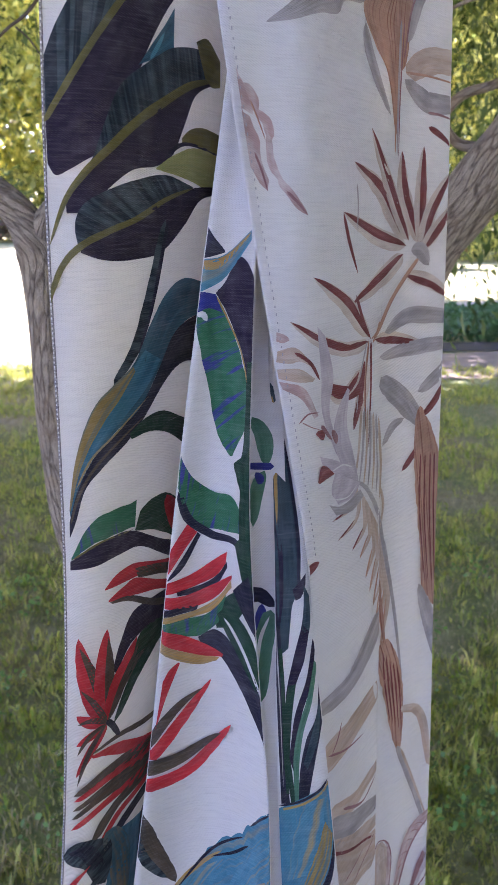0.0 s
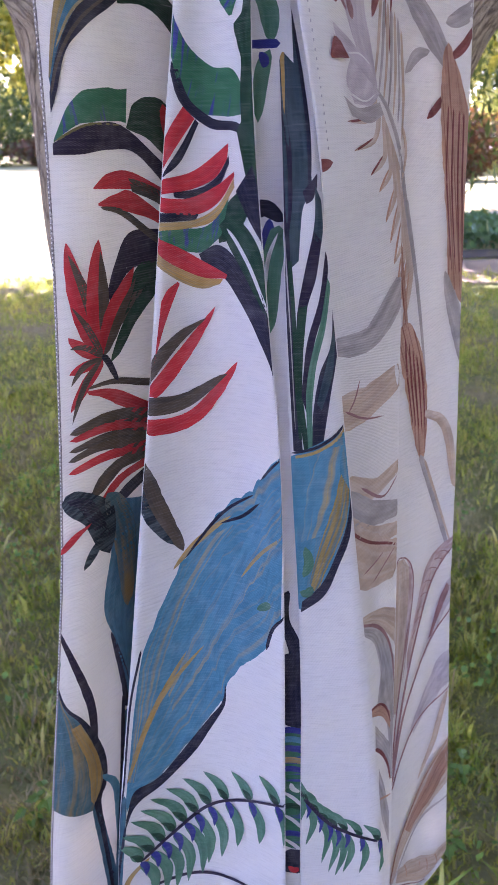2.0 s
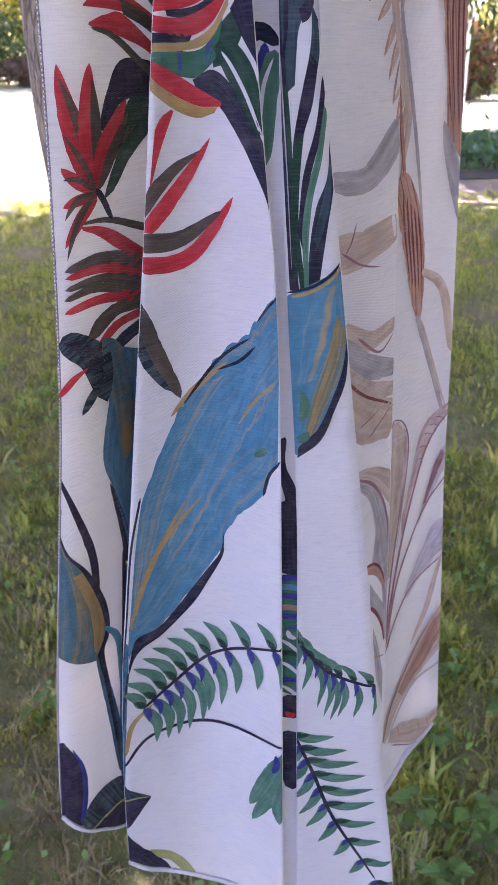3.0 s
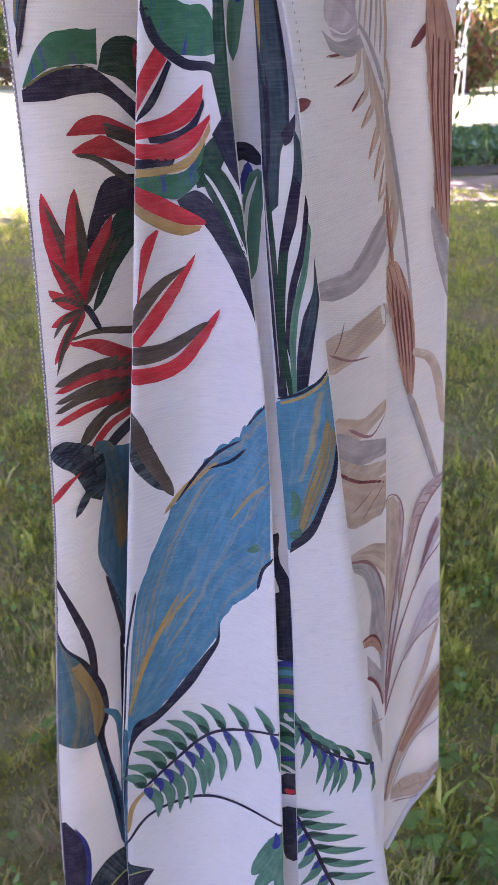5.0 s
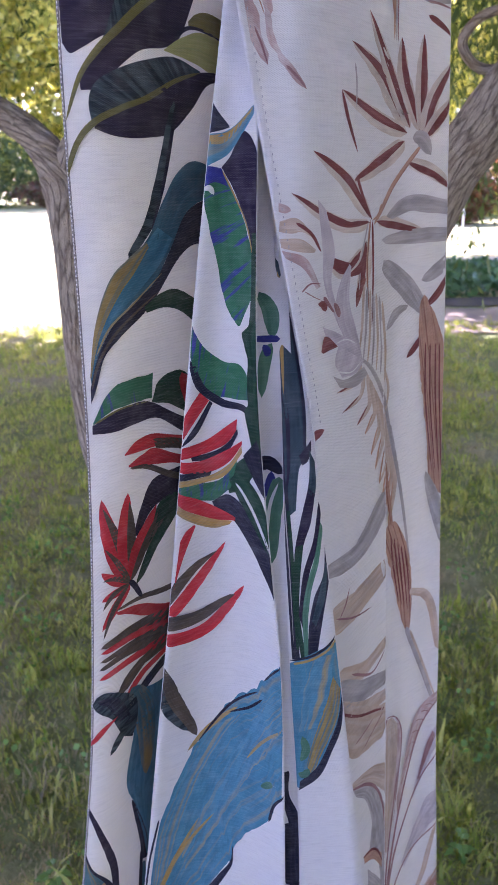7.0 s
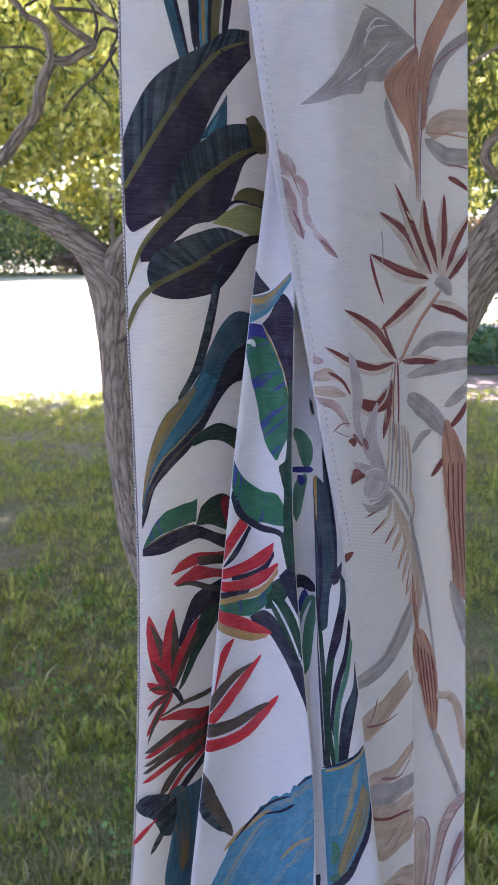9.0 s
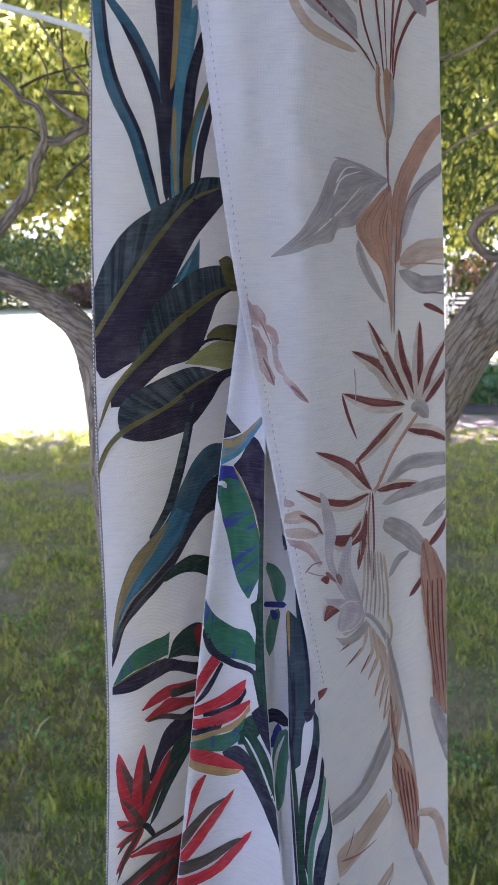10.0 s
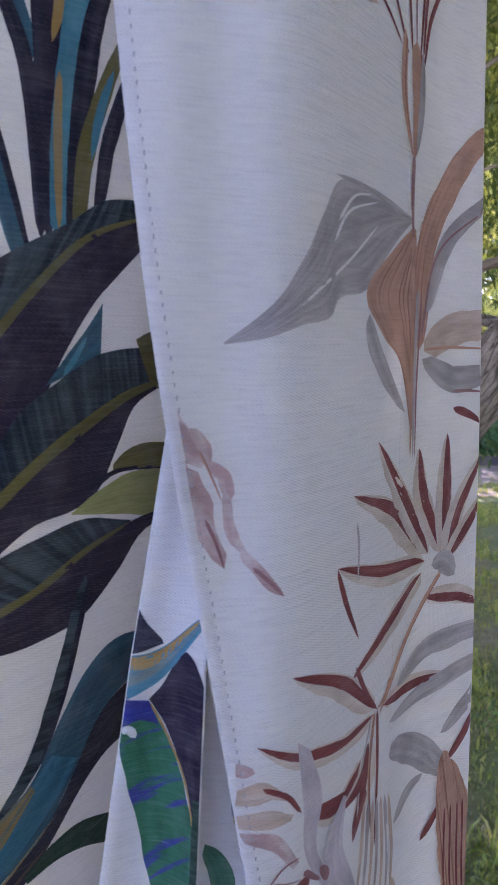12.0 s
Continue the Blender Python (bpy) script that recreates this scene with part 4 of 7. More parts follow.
blade("flap", [(-0.0770, 1.9000), (-0.0757, 1.8600), (-0.0707, 1.8340), (-0.0602, 1.8060), (-0.0515, 1.7620)], 0.0014, 0.0012, "navy", 0.3, 0.3)
blade("flap", [(-0.0766, 1.8869), (-0.0639, 1.8689), (-0.0546, 1.8497), (-0.0468, 1.8259)], 0.0028, 0.0039, "teal", 0.5, 0.5)
blade("flap", [(-0.0678, 1.87), (-0.0572, 1.8468), (-0.0507, 1.82), (-0.0487, 1.7694)], 0.0029, 0.0017, "navy", 0.5, 0.3)
blade("flap", [(-0.046, 1.9274), (-0.0458, 1.8975), (-0.0449, 1.8613), (-0.0467, 1.7695)], 0.0040, 0.0040, "navy", 0.2, 0.3)
blade("flap", [(-0.0398, 1.9235), (-0.0406, 1.8881), (-0.0416, 1.8456), (-0.0445, 1.7922)], 0.0034, 0.0034, "purple", 0.2, 0.4)
blade("flap", [(-0.0331, 1.9251), (-0.0357, 1.889), (-0.0394, 1.8567), (-0.0435, 1.8345)], 0.0034, 0.0029, "gold", 0.2, 0.6)
blade("flap", [(-0.0287, 1.9313), (-0.0322, 1.8871), (-0.0372, 1.8516), (-0.0406, 1.8265)], 0.0023, 0.0029, "blue", 0.2, 0.6)
blade("flap", [(-0.028, 1.8855), (-0.0355, 1.8519), (-0.0408, 1.8124), (-0.0442, 1.771)], 0.0041, 0.0035, "blue", 0.4, 0.3)
blade("flap", [(-0.0418, 1.8263), (-0.043, 1.8066), (-0.0436, 1.7724)], 0.0012, 0.0012, "gold", 0.4, 0.4)
blade("flap", [(-0.0214, 1.8815), (-0.0318, 1.847), (-0.0369, 1.8128), (-0.0407, 1.771)], 0.0033, 0.0024, "navy", 0.4, 0.3)
blade("flap", [(-0.0211, 1.8485), (-0.0302, 1.822), (-0.0359, 1.7985), (-0.0387, 1.7711)], 0.0024, 0.0024, "olive", 0.4, 0.3)
blade("flap", [(-0.0209, 1.8372), (-0.0272, 1.8165), (-0.0308, 1.8018), (-0.0341, 1.7756)], 0.0033, 0.0012, "navy", 0.4, 0.4)
blade("flap", [(-0.0268, 1.8309), (-0.0311, 1.8162), (-0.0341, 1.7986)], 0.0012, 0.0012, "blue", 0.5, 0.5)
# outer flap: three dark broad leaves
span("flap", [(-0.0189, 1.7876), (-0.0307, 1.7856), (-0.041, 1.7763), (-0.055, 1.7659), (-0.0721, 1.7515), (-0.0833, 1.7342), (-0.0907, 1.718)], [(-0.019, 1.7809), (-0.0362, 1.772), (-0.0517, 1.7512), (-0.0648, 1.7309), (-0.0758, 1.7136), (-0.085, 1.6988), (-0.0916, 1.6896)], "slate")
span("flap", [(-0.019, 1.7809), (-0.0362, 1.772), (-0.0517, 1.7512), (-0.0648, 1.7309), (-0.0758, 1.7136), (-0.085, 1.6988), (-0.0916, 1.6896)], [(-0.0185, 1.7717), (-0.0289, 1.7569), (-0.0371, 1.7442), (-0.0445, 1.7268), (-0.053, 1.703), (-0.0636, 1.6782), (-0.0771, 1.668), (-0.0874, 1.6626), (-0.0918, 1.6678)], "purple")
blade("flap", [(-0.019, 1.7815), (-0.0363, 1.7714), (-0.0517, 1.7512), (-0.0648, 1.7309), (-0.0759, 1.713), (-0.085, 1.6988), (-0.0923, 1.6878)], 0.0016, 0.0016, "olive", 0.35, 0.15, 0, "printed_stem")
span("flap", [(-0.0323, 1.7484), (-0.0373, 1.7387), (-0.0425, 1.7297)], [(-0.0334, 1.7291), (-0.0403, 1.7233), (-0.0489, 1.718)], "teal")
blade("flap", [(-0.0440, 1.7215), (-0.0412, 1.7270), (-0.0372, 1.7360)], 0.0009, 0.0009, "blue")
span("flap", [(-0.0138, 1.7314), (-0.0258, 1.7312), (-0.035, 1.7286), (-0.0472, 1.7178), (-0.0573, 1.7066), (-0.0643, 1.689), (-0.0693, 1.6742)], [(-0.0161, 1.7177), (-0.0264, 1.7125), (-0.0384, 1.7026), (-0.051, 1.6903), (-0.0611, 1.6794), (-0.073, 1.666)], "slate")
span("flap", [(-0.0153, 1.7182), (-0.0264, 1.7125), (-0.0384, 1.7026), (-0.051, 1.6903), (-0.0624, 1.6771), (-0.0744, 1.6639), (-0.084, 1.6519)], [(-0.0154, 1.7159), (-0.0241, 1.7082), (-0.0295, 1.6932), (-0.0362, 1.6752), (-0.0434, 1.6694), (-0.0542, 1.6662), (-0.0643, 1.6565), (-0.0737, 1.6459), (-0.0837, 1.6442)], "purple")
blade("flap", [(-0.0161, 1.7177), (-0.0264, 1.7125), (-0.0384, 1.7026), (-0.051, 1.6903), (-0.0624, 1.6771), (-0.0744, 1.6639), (-0.0841, 1.6504), (-0.0933, 1.6281)], 0.0020, 0.0020, "olive", 0.3, 0.45, 0, "printed_stem")
span("flap", [(-0.0228, 1.7348), (-0.0176, 1.7376), (-0.0119, 1.7288)], [(-0.0194, 1.7181), (-0.0162, 1.7143), (-0.0124, 1.7153)], "olive")
span("flap", [(-0.0313, 1.6852), (-0.0273, 1.6901), (-0.0209, 1.692), (-0.0111, 1.689)], [(-0.0314, 1.6816), (-0.0251, 1.6821), (-0.0116, 1.6781)], "olive")
span("flap", [(-0.0436, 1.6685), (-0.0341, 1.6768), (-0.0251, 1.6807), (-0.0117, 1.6766)], [(-0.0437, 1.6678), (-0.0346, 1.6654), (-0.0259, 1.6613), (-0.0128, 1.654)], "lime", 0.05)
blade("flap", [(-0.0394, 1.6735), (-0.0327, 1.6812), (-0.0251, 1.6821), (-0.0116, 1.6773)], 0.0010, 0.0010, "navy", 0.12, 0.35, 0, "printed_stem")
span("flap", [(-0.0272, 1.6597), (-0.0397, 1.6653), (-0.052, 1.6618), (-0.0643, 1.6562), (-0.0761, 1.6483), (-0.0801, 1.6379), (-0.0791, 1.6272)], [(-0.0273, 1.659), (-0.0401, 1.652), (-0.0527, 1.6418), (-0.065, 1.6354), (-0.0785, 1.6275)], "slate")
span("flap", [(-0.0161, 1.6606), (-0.0273, 1.659), (-0.0401, 1.652), (-0.0527, 1.6418), (-0.065, 1.6354), (-0.0785, 1.6275)], [(-0.0163, 1.6562), (-0.0246, 1.6521), (-0.0319, 1.6386), (-0.0432, 1.6237), (-0.0559, 1.6202), (-0.0681, 1.6206), (-0.078, 1.6246)], "purple")
blade("flap", [(-0.0273, 1.659), (-0.0401, 1.652), (-0.0527, 1.6418), (-0.065, 1.6354), (-0.0785, 1.6275), (-0.0879, 1.6171), (-0.096, 1.5991)], 0.0017, 0.0017, "olive", 0.4, 0.2, 0, "printed_stem")
# outer flap: stem and long teal leaf
blade("flap", [(-0.0405, 1.6418), (-0.0492, 1.5997), (-0.0568, 1.5717), (-0.0673, 1.5525)], 0.0024, 0.0024, "slate", 0.3, 0.3, 0, "printed_stem")
blade("flap", [(-0.0393, 1.6414), (-0.0478, 1.5973), (-0.0558, 1.5675)], 0.0008, 0.0008, "navy", 0.12, 0.35, 0, "printed_stem")
span("flap", [(-0.0245, 1.6041), (-0.0332, 1.608), (-0.0422, 1.6001), (-0.0504, 1.5824), (-0.0584, 1.5619), (-0.0673, 1.5525), (-0.0763, 1.5424), (-0.0839, 1.5255), (-0.0892, 1.5064), (-0.0931, 1.4829)], [(-0.0255, 1.5853), (-0.0344, 1.5817), (-0.0409, 1.5731), (-0.0478, 1.5551), (-0.0572, 1.5351), (-0.0685, 1.5244), (-0.0796, 1.5108), (-0.0879, 1.4939), (-0.0927, 1.4775)], "teal")
span("flap", [(-0.0529, 1.5692), (-0.0597, 1.5591), (-0.07, 1.5466), (-0.0802, 1.5286), (-0.0871, 1.5099)], [(-0.0462, 1.5617), (-0.0539, 1.5458), (-0.0658, 1.5301), (-0.0766, 1.5171), (-0.0857, 1.501)], "seablue")
span("flap", [(-0.0584, 1.5612), (-0.0673, 1.5525), (-0.0763, 1.5424), (-0.0839, 1.5255), (-0.0892, 1.5064), (-0.0931, 1.4829)], [(-0.0577, 1.5578), (-0.0649, 1.5441), (-0.073, 1.5319), (-0.0814, 1.5165), (-0.0875, 1.5011), (-0.0925, 1.4822)], "ochreteal")
span("flap", [(-0.0255, 1.5853), (-0.0344, 1.5817), (-0.0409, 1.5731), (-0.0478, 1.5551), (-0.0572, 1.5351), (-0.0685, 1.5244), (-0.0796, 1.5108), (-0.0879, 1.4939), (-0.0935, 1.4756)], [(-0.0274, 1.5513), (-0.0356, 1.5565), (-0.0443, 1.5488), (-0.0545, 1.5302), (-0.0632, 1.5172), (-0.0753, 1.5051), (-0.0842, 1.4937), (-0.0898, 1.4759), (-0.094, 1.4655)], "navy")
blade("flap", [(-0.0545, 1.5302), (-0.0663, 1.5194), (-0.0785, 1.5062), (-0.0881, 1.4896), (-0.0929, 1.4739)], 0.0008, 0.0008, "brown", 0.5, 0.3, 0, "printed_stem")
blade("flap", [(-0.0526, 1.5413), (-0.0673, 1.5247), (-0.0796, 1.5122), (-0.0885, 1.4954)], 0.0006, 0.0006, "gold", 0.5, 0.3, 0, "printed_stem")
span("flap", [(-0.0621, 1.5216), (-0.0538, 1.5289), (-0.0452, 1.5286), (-0.034, 1.5138)], [(-0.0613, 1.518), (-0.0517, 1.519), (-0.0436, 1.5115), (-0.0352, 1.4924)], "bottle")
# outer flap: split green leaf
span("flap", [(-0.0939, 1.4532), (-0.086, 1.4685), (-0.0785, 1.4758), (-0.0693, 1.4781), (-0.0612, 1.4783)], [(-0.0939, 1.4517), (-0.082, 1.4603), (-0.0713, 1.4621), (-0.0629, 1.461)], "green", 0.08)
span("flap", [(-0.0625, 1.4605), (-0.0595, 1.4708), (-0.0543, 1.4741), (-0.0473, 1.4731), (-0.0402, 1.4529)], [(-0.0631, 1.4586), (-0.0524, 1.4497), (-0.0421, 1.4243)], "bottle", 0.06)
span("flap", [(-0.0946, 1.4513), (-0.0779, 1.4594), (-0.0631, 1.4586), (-0.042, 1.4264)], [(-0.0949, 1.4458), (-0.0812, 1.4458), (-0.0695, 1.4477), (-0.0587, 1.4435), (-0.043, 1.4109)], "purple")
blade("flap", [(-0.0939, 1.4521), (-0.0778, 1.4602), (-0.0635, 1.46)], 0.0007, 0.0007, "olive", 0.12, 0.35, 0, "printed_stem")
blade("flap", [(-0.0478, 1.4717), (-0.0459, 1.4563), (-0.0444, 1.436)], 0.0029, 0.0029, "red")
# outer flap: red flower
span("flap", [(-0.0785, 1.3689), (-0.0738, 1.3859), (-0.0662, 1.4029), (-0.0506, 1.3991), (-0.0437, 1.3867)], [(-0.0769, 1.3653), (-0.0693, 1.3797), (-0.0615, 1.3828), (-0.052, 1.3781), (-0.0454, 1.3647)], "purple")
span("flap", [(-0.0697, 1.373), (-0.0629, 1.3841), (-0.052, 1.3781), (-0.0454, 1.3647)], [(-0.082, 1.3435), (-0.0708, 1.357), (-0.0609, 1.3696), (-0.0529, 1.366), (-0.0465, 1.3504)], "bottle")
span("flap", [(-0.0819, 1.3458), (-0.0751, 1.3588), (-0.0686, 1.3673)], [(-0.0804, 1.3407), (-0.071, 1.3547), (-0.0619, 1.3682)], "brown")
span("flap", [(-0.0782, 1.4289), (-0.0715, 1.4358), (-0.0612, 1.4348), (-0.0417, 1.4147)], [(-0.0783, 1.4281), (-0.0662, 1.4268), (-0.056, 1.4228), (-0.0426, 1.4014)], "red")
span("flap", [(-0.0644, 1.4334), (-0.053, 1.4247), (-0.0423, 1.4056)], [(-0.0633, 1.4251), (-0.0536, 1.4167), (-0.0429, 1.3973)], "brown")
span("flap", [(-0.0769, 1.4205), (-0.0701, 1.4245), (-0.0619, 1.4238), (-0.0431, 1.3946)], [(-0.077, 1.4193), (-0.0655, 1.4141), (-0.0543, 1.4049), (-0.0441, 1.3813)], "red")
blade("flap", [(-0.0764, 1.4186), (-0.0657, 1.4115), (-0.0444, 1.3769)], 0.0016, 0.0016, "brown", 0.3, 0.1, 0, "printed_stem")
blade("flap", [(-0.083, 1.3334), (-0.0885, 1.3698), (-0.0932, 1.4014)], 0.0064, 0.0038, "red", 0.5, 0.7, 0, "printed_petal")
blade("flap", [(-0.083, 1.3334), (-0.0879, 1.3685), (-0.093, 1.3953)], 0.0006, 0.0045, "brown", 0.5, 0.8, 0, "printed_petal")
blade("flap", [(-0.083, 1.3334), (-0.0815, 1.3694), (-0.0786, 1.4016)], 0.0052, 0.0031, "red", 0.5, 0.7, 0, "printed_petal")
blade("flap", [(-0.083, 1.3334), (-0.081, 1.368), (-0.0785, 1.3954)], 0.0006, 0.0037, "brown", 0.5, 0.8, 0, "printed_petal")
blade("flap", [(-0.083, 1.3334), (-0.0753, 1.3589), (-0.0661, 1.3828)], 0.0044, 0.0027, "red", 0.5, 0.7, 0, "printed_petal")
blade("flap", [(-0.083, 1.3334), (-0.0748, 1.3574), (-0.066, 1.3759)], 0.0006, 0.0031, "brown", 0.5, 0.8, 0, "printed_petal")
blade("flap", [(-0.083, 1.3334), (-0.0891, 1.3545), (-0.0941, 1.3728)], 0.0034, 0.0020, "red", 0.5, 0.7, 0, "printed_petal")
blade("flap", [(-0.083, 1.3334), (-0.0885, 1.3532), (-0.0939, 1.3663)], 0.0006, 0.0024, "brown", 0.5, 0.8, 0, "printed_petal")
blade("flap", [(-0.083, 1.3334), (-0.0905, 1.3424), (-0.0971, 1.3492)], 0.0041, 0.0024, "red", 0.5, 0.7, 0, "printed_petal")
blade("flap", [(-0.083, 1.3334), (-0.0899, 1.341), (-0.0969, 1.3424)], 0.0006, 0.0029, "brown", 0.5, 0.8, 0, "printed_petal")
blade("flap", [(-0.083, 1.3334), (-0.0913, 1.3314), (-0.0986, 1.3275)], 0.0038, 0.0023, "red", 0.5, 0.7, 0, "printed_petal")
blade("flap", [(-0.083, 1.3334), (-0.0907, 1.33), (-0.0984, 1.3204)], 0.0006, 0.0027, "brown", 0.5, 0.8, 0, "printed_petal")
blade("flap", [(-0.083, 1.3334), (-0.0921, 1.3201), (-0.1002, 1.3048)], 0.0035, 0.0021, "red", 0.5, 0.7, 0, "printed_petal")
blade("flap", [(-0.083, 1.3334), (-0.0915, 1.3186), (-0.1001, 1.2973)], 0.0006, 0.0025, "brown", 0.5, 0.8, 0, "printed_petal")
blade("flap", [(-0.0803, 1.3289), (-0.0716, 1.352), (-0.0613, 1.368), (-0.0494, 1.3792)], 0.0013, 0.0053, "bottle", 0.4, 0.2)
blade("flap", [(-0.0827, 1.3359), (-0.0805, 1.3273), (-0.0785, 1.3156)], 0.0013, 0.0013, "navy", 0.12, 0.35, 0, "printed_stem")
# outer flap: striped red petals
blade("flap", [(-0.0917, 1.3174), (-0.0786, 1.3149), (-0.0588, 1.2959)], 0.0031, 0.0010, "brown", 0.5, 0.1, 0, "printed_petal")
blade("flap", [(-0.0918, 1.3164), (-0.0793, 1.3095), (-0.0612, 1.2765)], 0.0007, 0.0059, "red", 0.5, 0.1, 0, "printed_petal")
blade("flap", [(-0.1022, 1.2914), (-0.0824, 1.2941), (-0.0616, 1.2731)], 0.0042, 0.0038, "brown", 0.35, 0.1, 0, "printed_petal")
blade("flap", [(-0.1025, 1.2873), (-0.0832, 1.2878), (-0.0624, 1.2668)], 0.0035, 0.0032, "red", 0.35, 0.1, 0, "printed_petal")
blade("flap", [(-0.1035, 1.2804), (-0.084, 1.2817), (-0.0632, 1.2596)], 0.0032, 0.0029, "brown", 0.35, 0.1, 0, "printed_petal")
blade("flap", [(-0.1045, 1.2742), (-0.087, 1.2769), (-0.0638, 1.2553)], 0.0032, 0.0029, "brown", 0.35, 0.1, 0, "printed_petal")
blade("flap", [(-0.1053, 1.2663), (-0.0868, 1.2693), (-0.0639, 1.2544)], 0.0036, 0.0032, "red", 0.35, 0.1, 0, "printed_petal")
blade("flap", [(-0.0958, 1.2445), (-0.0834, 1.2587), (-0.064, 1.2531)], 0.0051, 0.0046, "brown", 0.35, 0.1, 0, "printed_petal")
blade("flap", [(-0.0934, 1.2377), (-0.0821, 1.249), (-0.0648, 1.2466)], 0.0033, 0.0030, "red", 0.35, 0.1, 0, "printed_petal")
blade("flap", [(-0.0895, 1.2294), (-0.0796, 1.2377), (-0.0656, 1.2399)], 0.0053, 0.0047, "navy", 0.35, 0.1, 0, "printed_petal")
# outer flap: dark bud and blue leaf
span("flap", [(-0.0886, 1.2382), (-0.0932, 1.1976), (-0.0991, 1.1656), (-0.1001, 1.1458), (-0.099, 1.1243), (-0.0983, 1.0856), (-0.0992, 1.052)], [(-0.0737, 1.2177), (-0.085, 1.1251), (-0.092, 1.0816), (-0.0981, 1.0488)], "seablue")
blade("flap", [(-0.0998, 1.1339), (-0.0983, 1.0856), (-0.099, 1.0514)], 0.0017, 0.0017, "navy", 0.5, 0.2, 0, "printed_stem")
blade("flap", [(-0.0898, 1.2438), (-0.0882, 1.2055), (-0.0915, 1.1429)], 0.0060, 0.0030, "tealgold", 0.4, 0.5)
blade("flap", [(-0.1081, 1.2527), (-0.1018, 1.2452), (-0.0943, 1.2308), (-0.0935, 1.1979)], 0.0070, 0.0084, "slate", 0.35, 0.6)
blade("flap", [(-0.108, 1.2489), (-0.0978, 1.2437), (-0.0919, 1.2102)], 0.0018, 0.0049, "navy")
blade("flap", [(-0.1159, 1.2125), (-0.1064, 1.2234), (-0.0979, 1.2286)], 0.0018, 0.0025, "red", 0.5, 0.8, 0, "printed_petal")
blade("flap", [(-0.1047, 1.197), (-0.0985, 1.2083), (-0.0922, 1.2176)], 0.0022, 0.0029, "slate")
blade("flap", [(-0.0748, 1.2256), (-0.0781, 1.1941), (-0.0813, 1.1698)], 0.0014, 0.0014, "navy", 0.5, 0.5, 0, "printed_stem")
# outer flap: lower stems and leaf
blade("flap", [(-0.1247, 1.1552), (-0.1181, 1.1245), (-0.1141, 1.0851), (-0.1157, 1.0439)], 0.0020, 0.0020, "purple", 0.3, 0.3, 0, "printed_stem")
blade("flap", [(-0.1267, 1.1555), (-0.1266, 1.142), (-0.1319, 1.1281)], 0.0015, 0.0019, "violet")
blade("flap", [(-0.1261, 1.1305), (-0.1319, 1.1187), (-0.137, 1.1067)], 0.0023, 0.0023, "plain_green")
span("flap", [(-0.1306, 1.1119), (-0.1386, 1.0771), (-0.1455, 1.0449), (-0.1525, 1.0066)], [(-0.1302, 1.112), (-0.1271, 1.0922), (-0.1197, 1.0738), (-0.1159, 1.047), (-0.115, 1.0193), (-0.1168, 1), (-0.1219, 0.9804)], "tealgold", 0.03)
span("flap", [(-0.1204, 1.0732), (-0.1163, 1.0463), (-0.1152, 1.0182), (-0.1171, 1.0004), (-0.1218, 0.9833)], [(-0.1259, 1.0719), (-0.1216, 1.0418), (-0.1216, 1.0182), (-0.1235, 0.9927)], "gold", 0.05)
blade("flap", [(-0.131, 1.1119), (-0.1277, 1.0932), (-0.1196, 1.0748), (-0.1155, 1.0476), (-0.1144, 1.0185), (-0.1167, 0.9978), (-0.121, 0.9799), (-0.1201, 0.9211), (-0.1196, 0.8455)], 0.0015, 0.0015, "navy", 0.4, 0.2, 0, "printed_stem")
blade("flap", [(-0.1228, 0.9854), (-0.1215, 0.9411), (-0.1201, 0.8925), (-0.1199, 0.8422)], 0.0030, 0.0030, "teal", 0.4, 0.2, 0, "printed_stem")
blade("flap", [(-0.1161, 1.0085), (-0.1115, 0.9886), (-0.1124, 0.9573), (-0.1153, 0.8977)], 0.0016, 0.0016, "blue", 0.2, 0.3, 0, "printed_stem")
blade("flap", [(-0.1528, 1.01), (-0.1498, 1.0067), (-0.1474, 1.0056)], 0.0021, 0.0025, "navy")
blade("flap", [(-0.1216, 0.9893), (-0.1208, 0.932), (-0.12, 0.8517)], 0.0012, 0.0012, "navy", 0.12, 0.35, 0, "printed_stem")
blade("flap", [(-0.1003, 1.0517), (-0.1071, 0.983), (-0.1149, 0.908), (-0.1218, 0.8091)], 0.0019, 0.0019, "teal", 0.2, 0.2, 0, "printed_stem")
blade("flap", [(-0.0997, 1.07), (-0.1081, 0.9856), (-0.1138, 0.927)], 0.0009, 0.0009, "navy", 0.12, 0.35, 0, "printed_stem")
blade("flap", [(-0.164, 0.9583), (-0.164, 0.9474), (-0.167, 0.9368)], 0.0013, 0.0018, "slate")
span("flap", [(-0.1576, 0.9137), (-0.172, 0.8924), (-0.1814, 0.8573), (-0.1822, 0.8336)], [(-0.1559, 0.9125), (-0.1638, 0.8783), (-0.167, 0.8441), (-0.1703, 0.8285)], "slate")
span("flap", [(-0.1725, 0.9126), (-0.179, 0.8843), (-0.1835, 0.8503)], [(-0.1575, 0.9144), (-0.1707, 0.8951), (-0.1802, 0.8587)], "lime")
span("flap", [(-0.1557, 0.9138), (-0.1638, 0.8783), (-0.167, 0.8441), (-0.1705, 0.827)], [(-0.1528, 0.9142), (-0.1434, 0.8885), (-0.144, 0.8535), (-0.1497, 0.8165)], "purple")
blade("flap", [(-0.1473, 0.9057), (-0.1427, 0.881), (-0.1441, 0.8499), (-0.1494, 0.8185)], 0.0019, 0.0019, "violet", 0.5, 0.1, 0, "printed_stem")
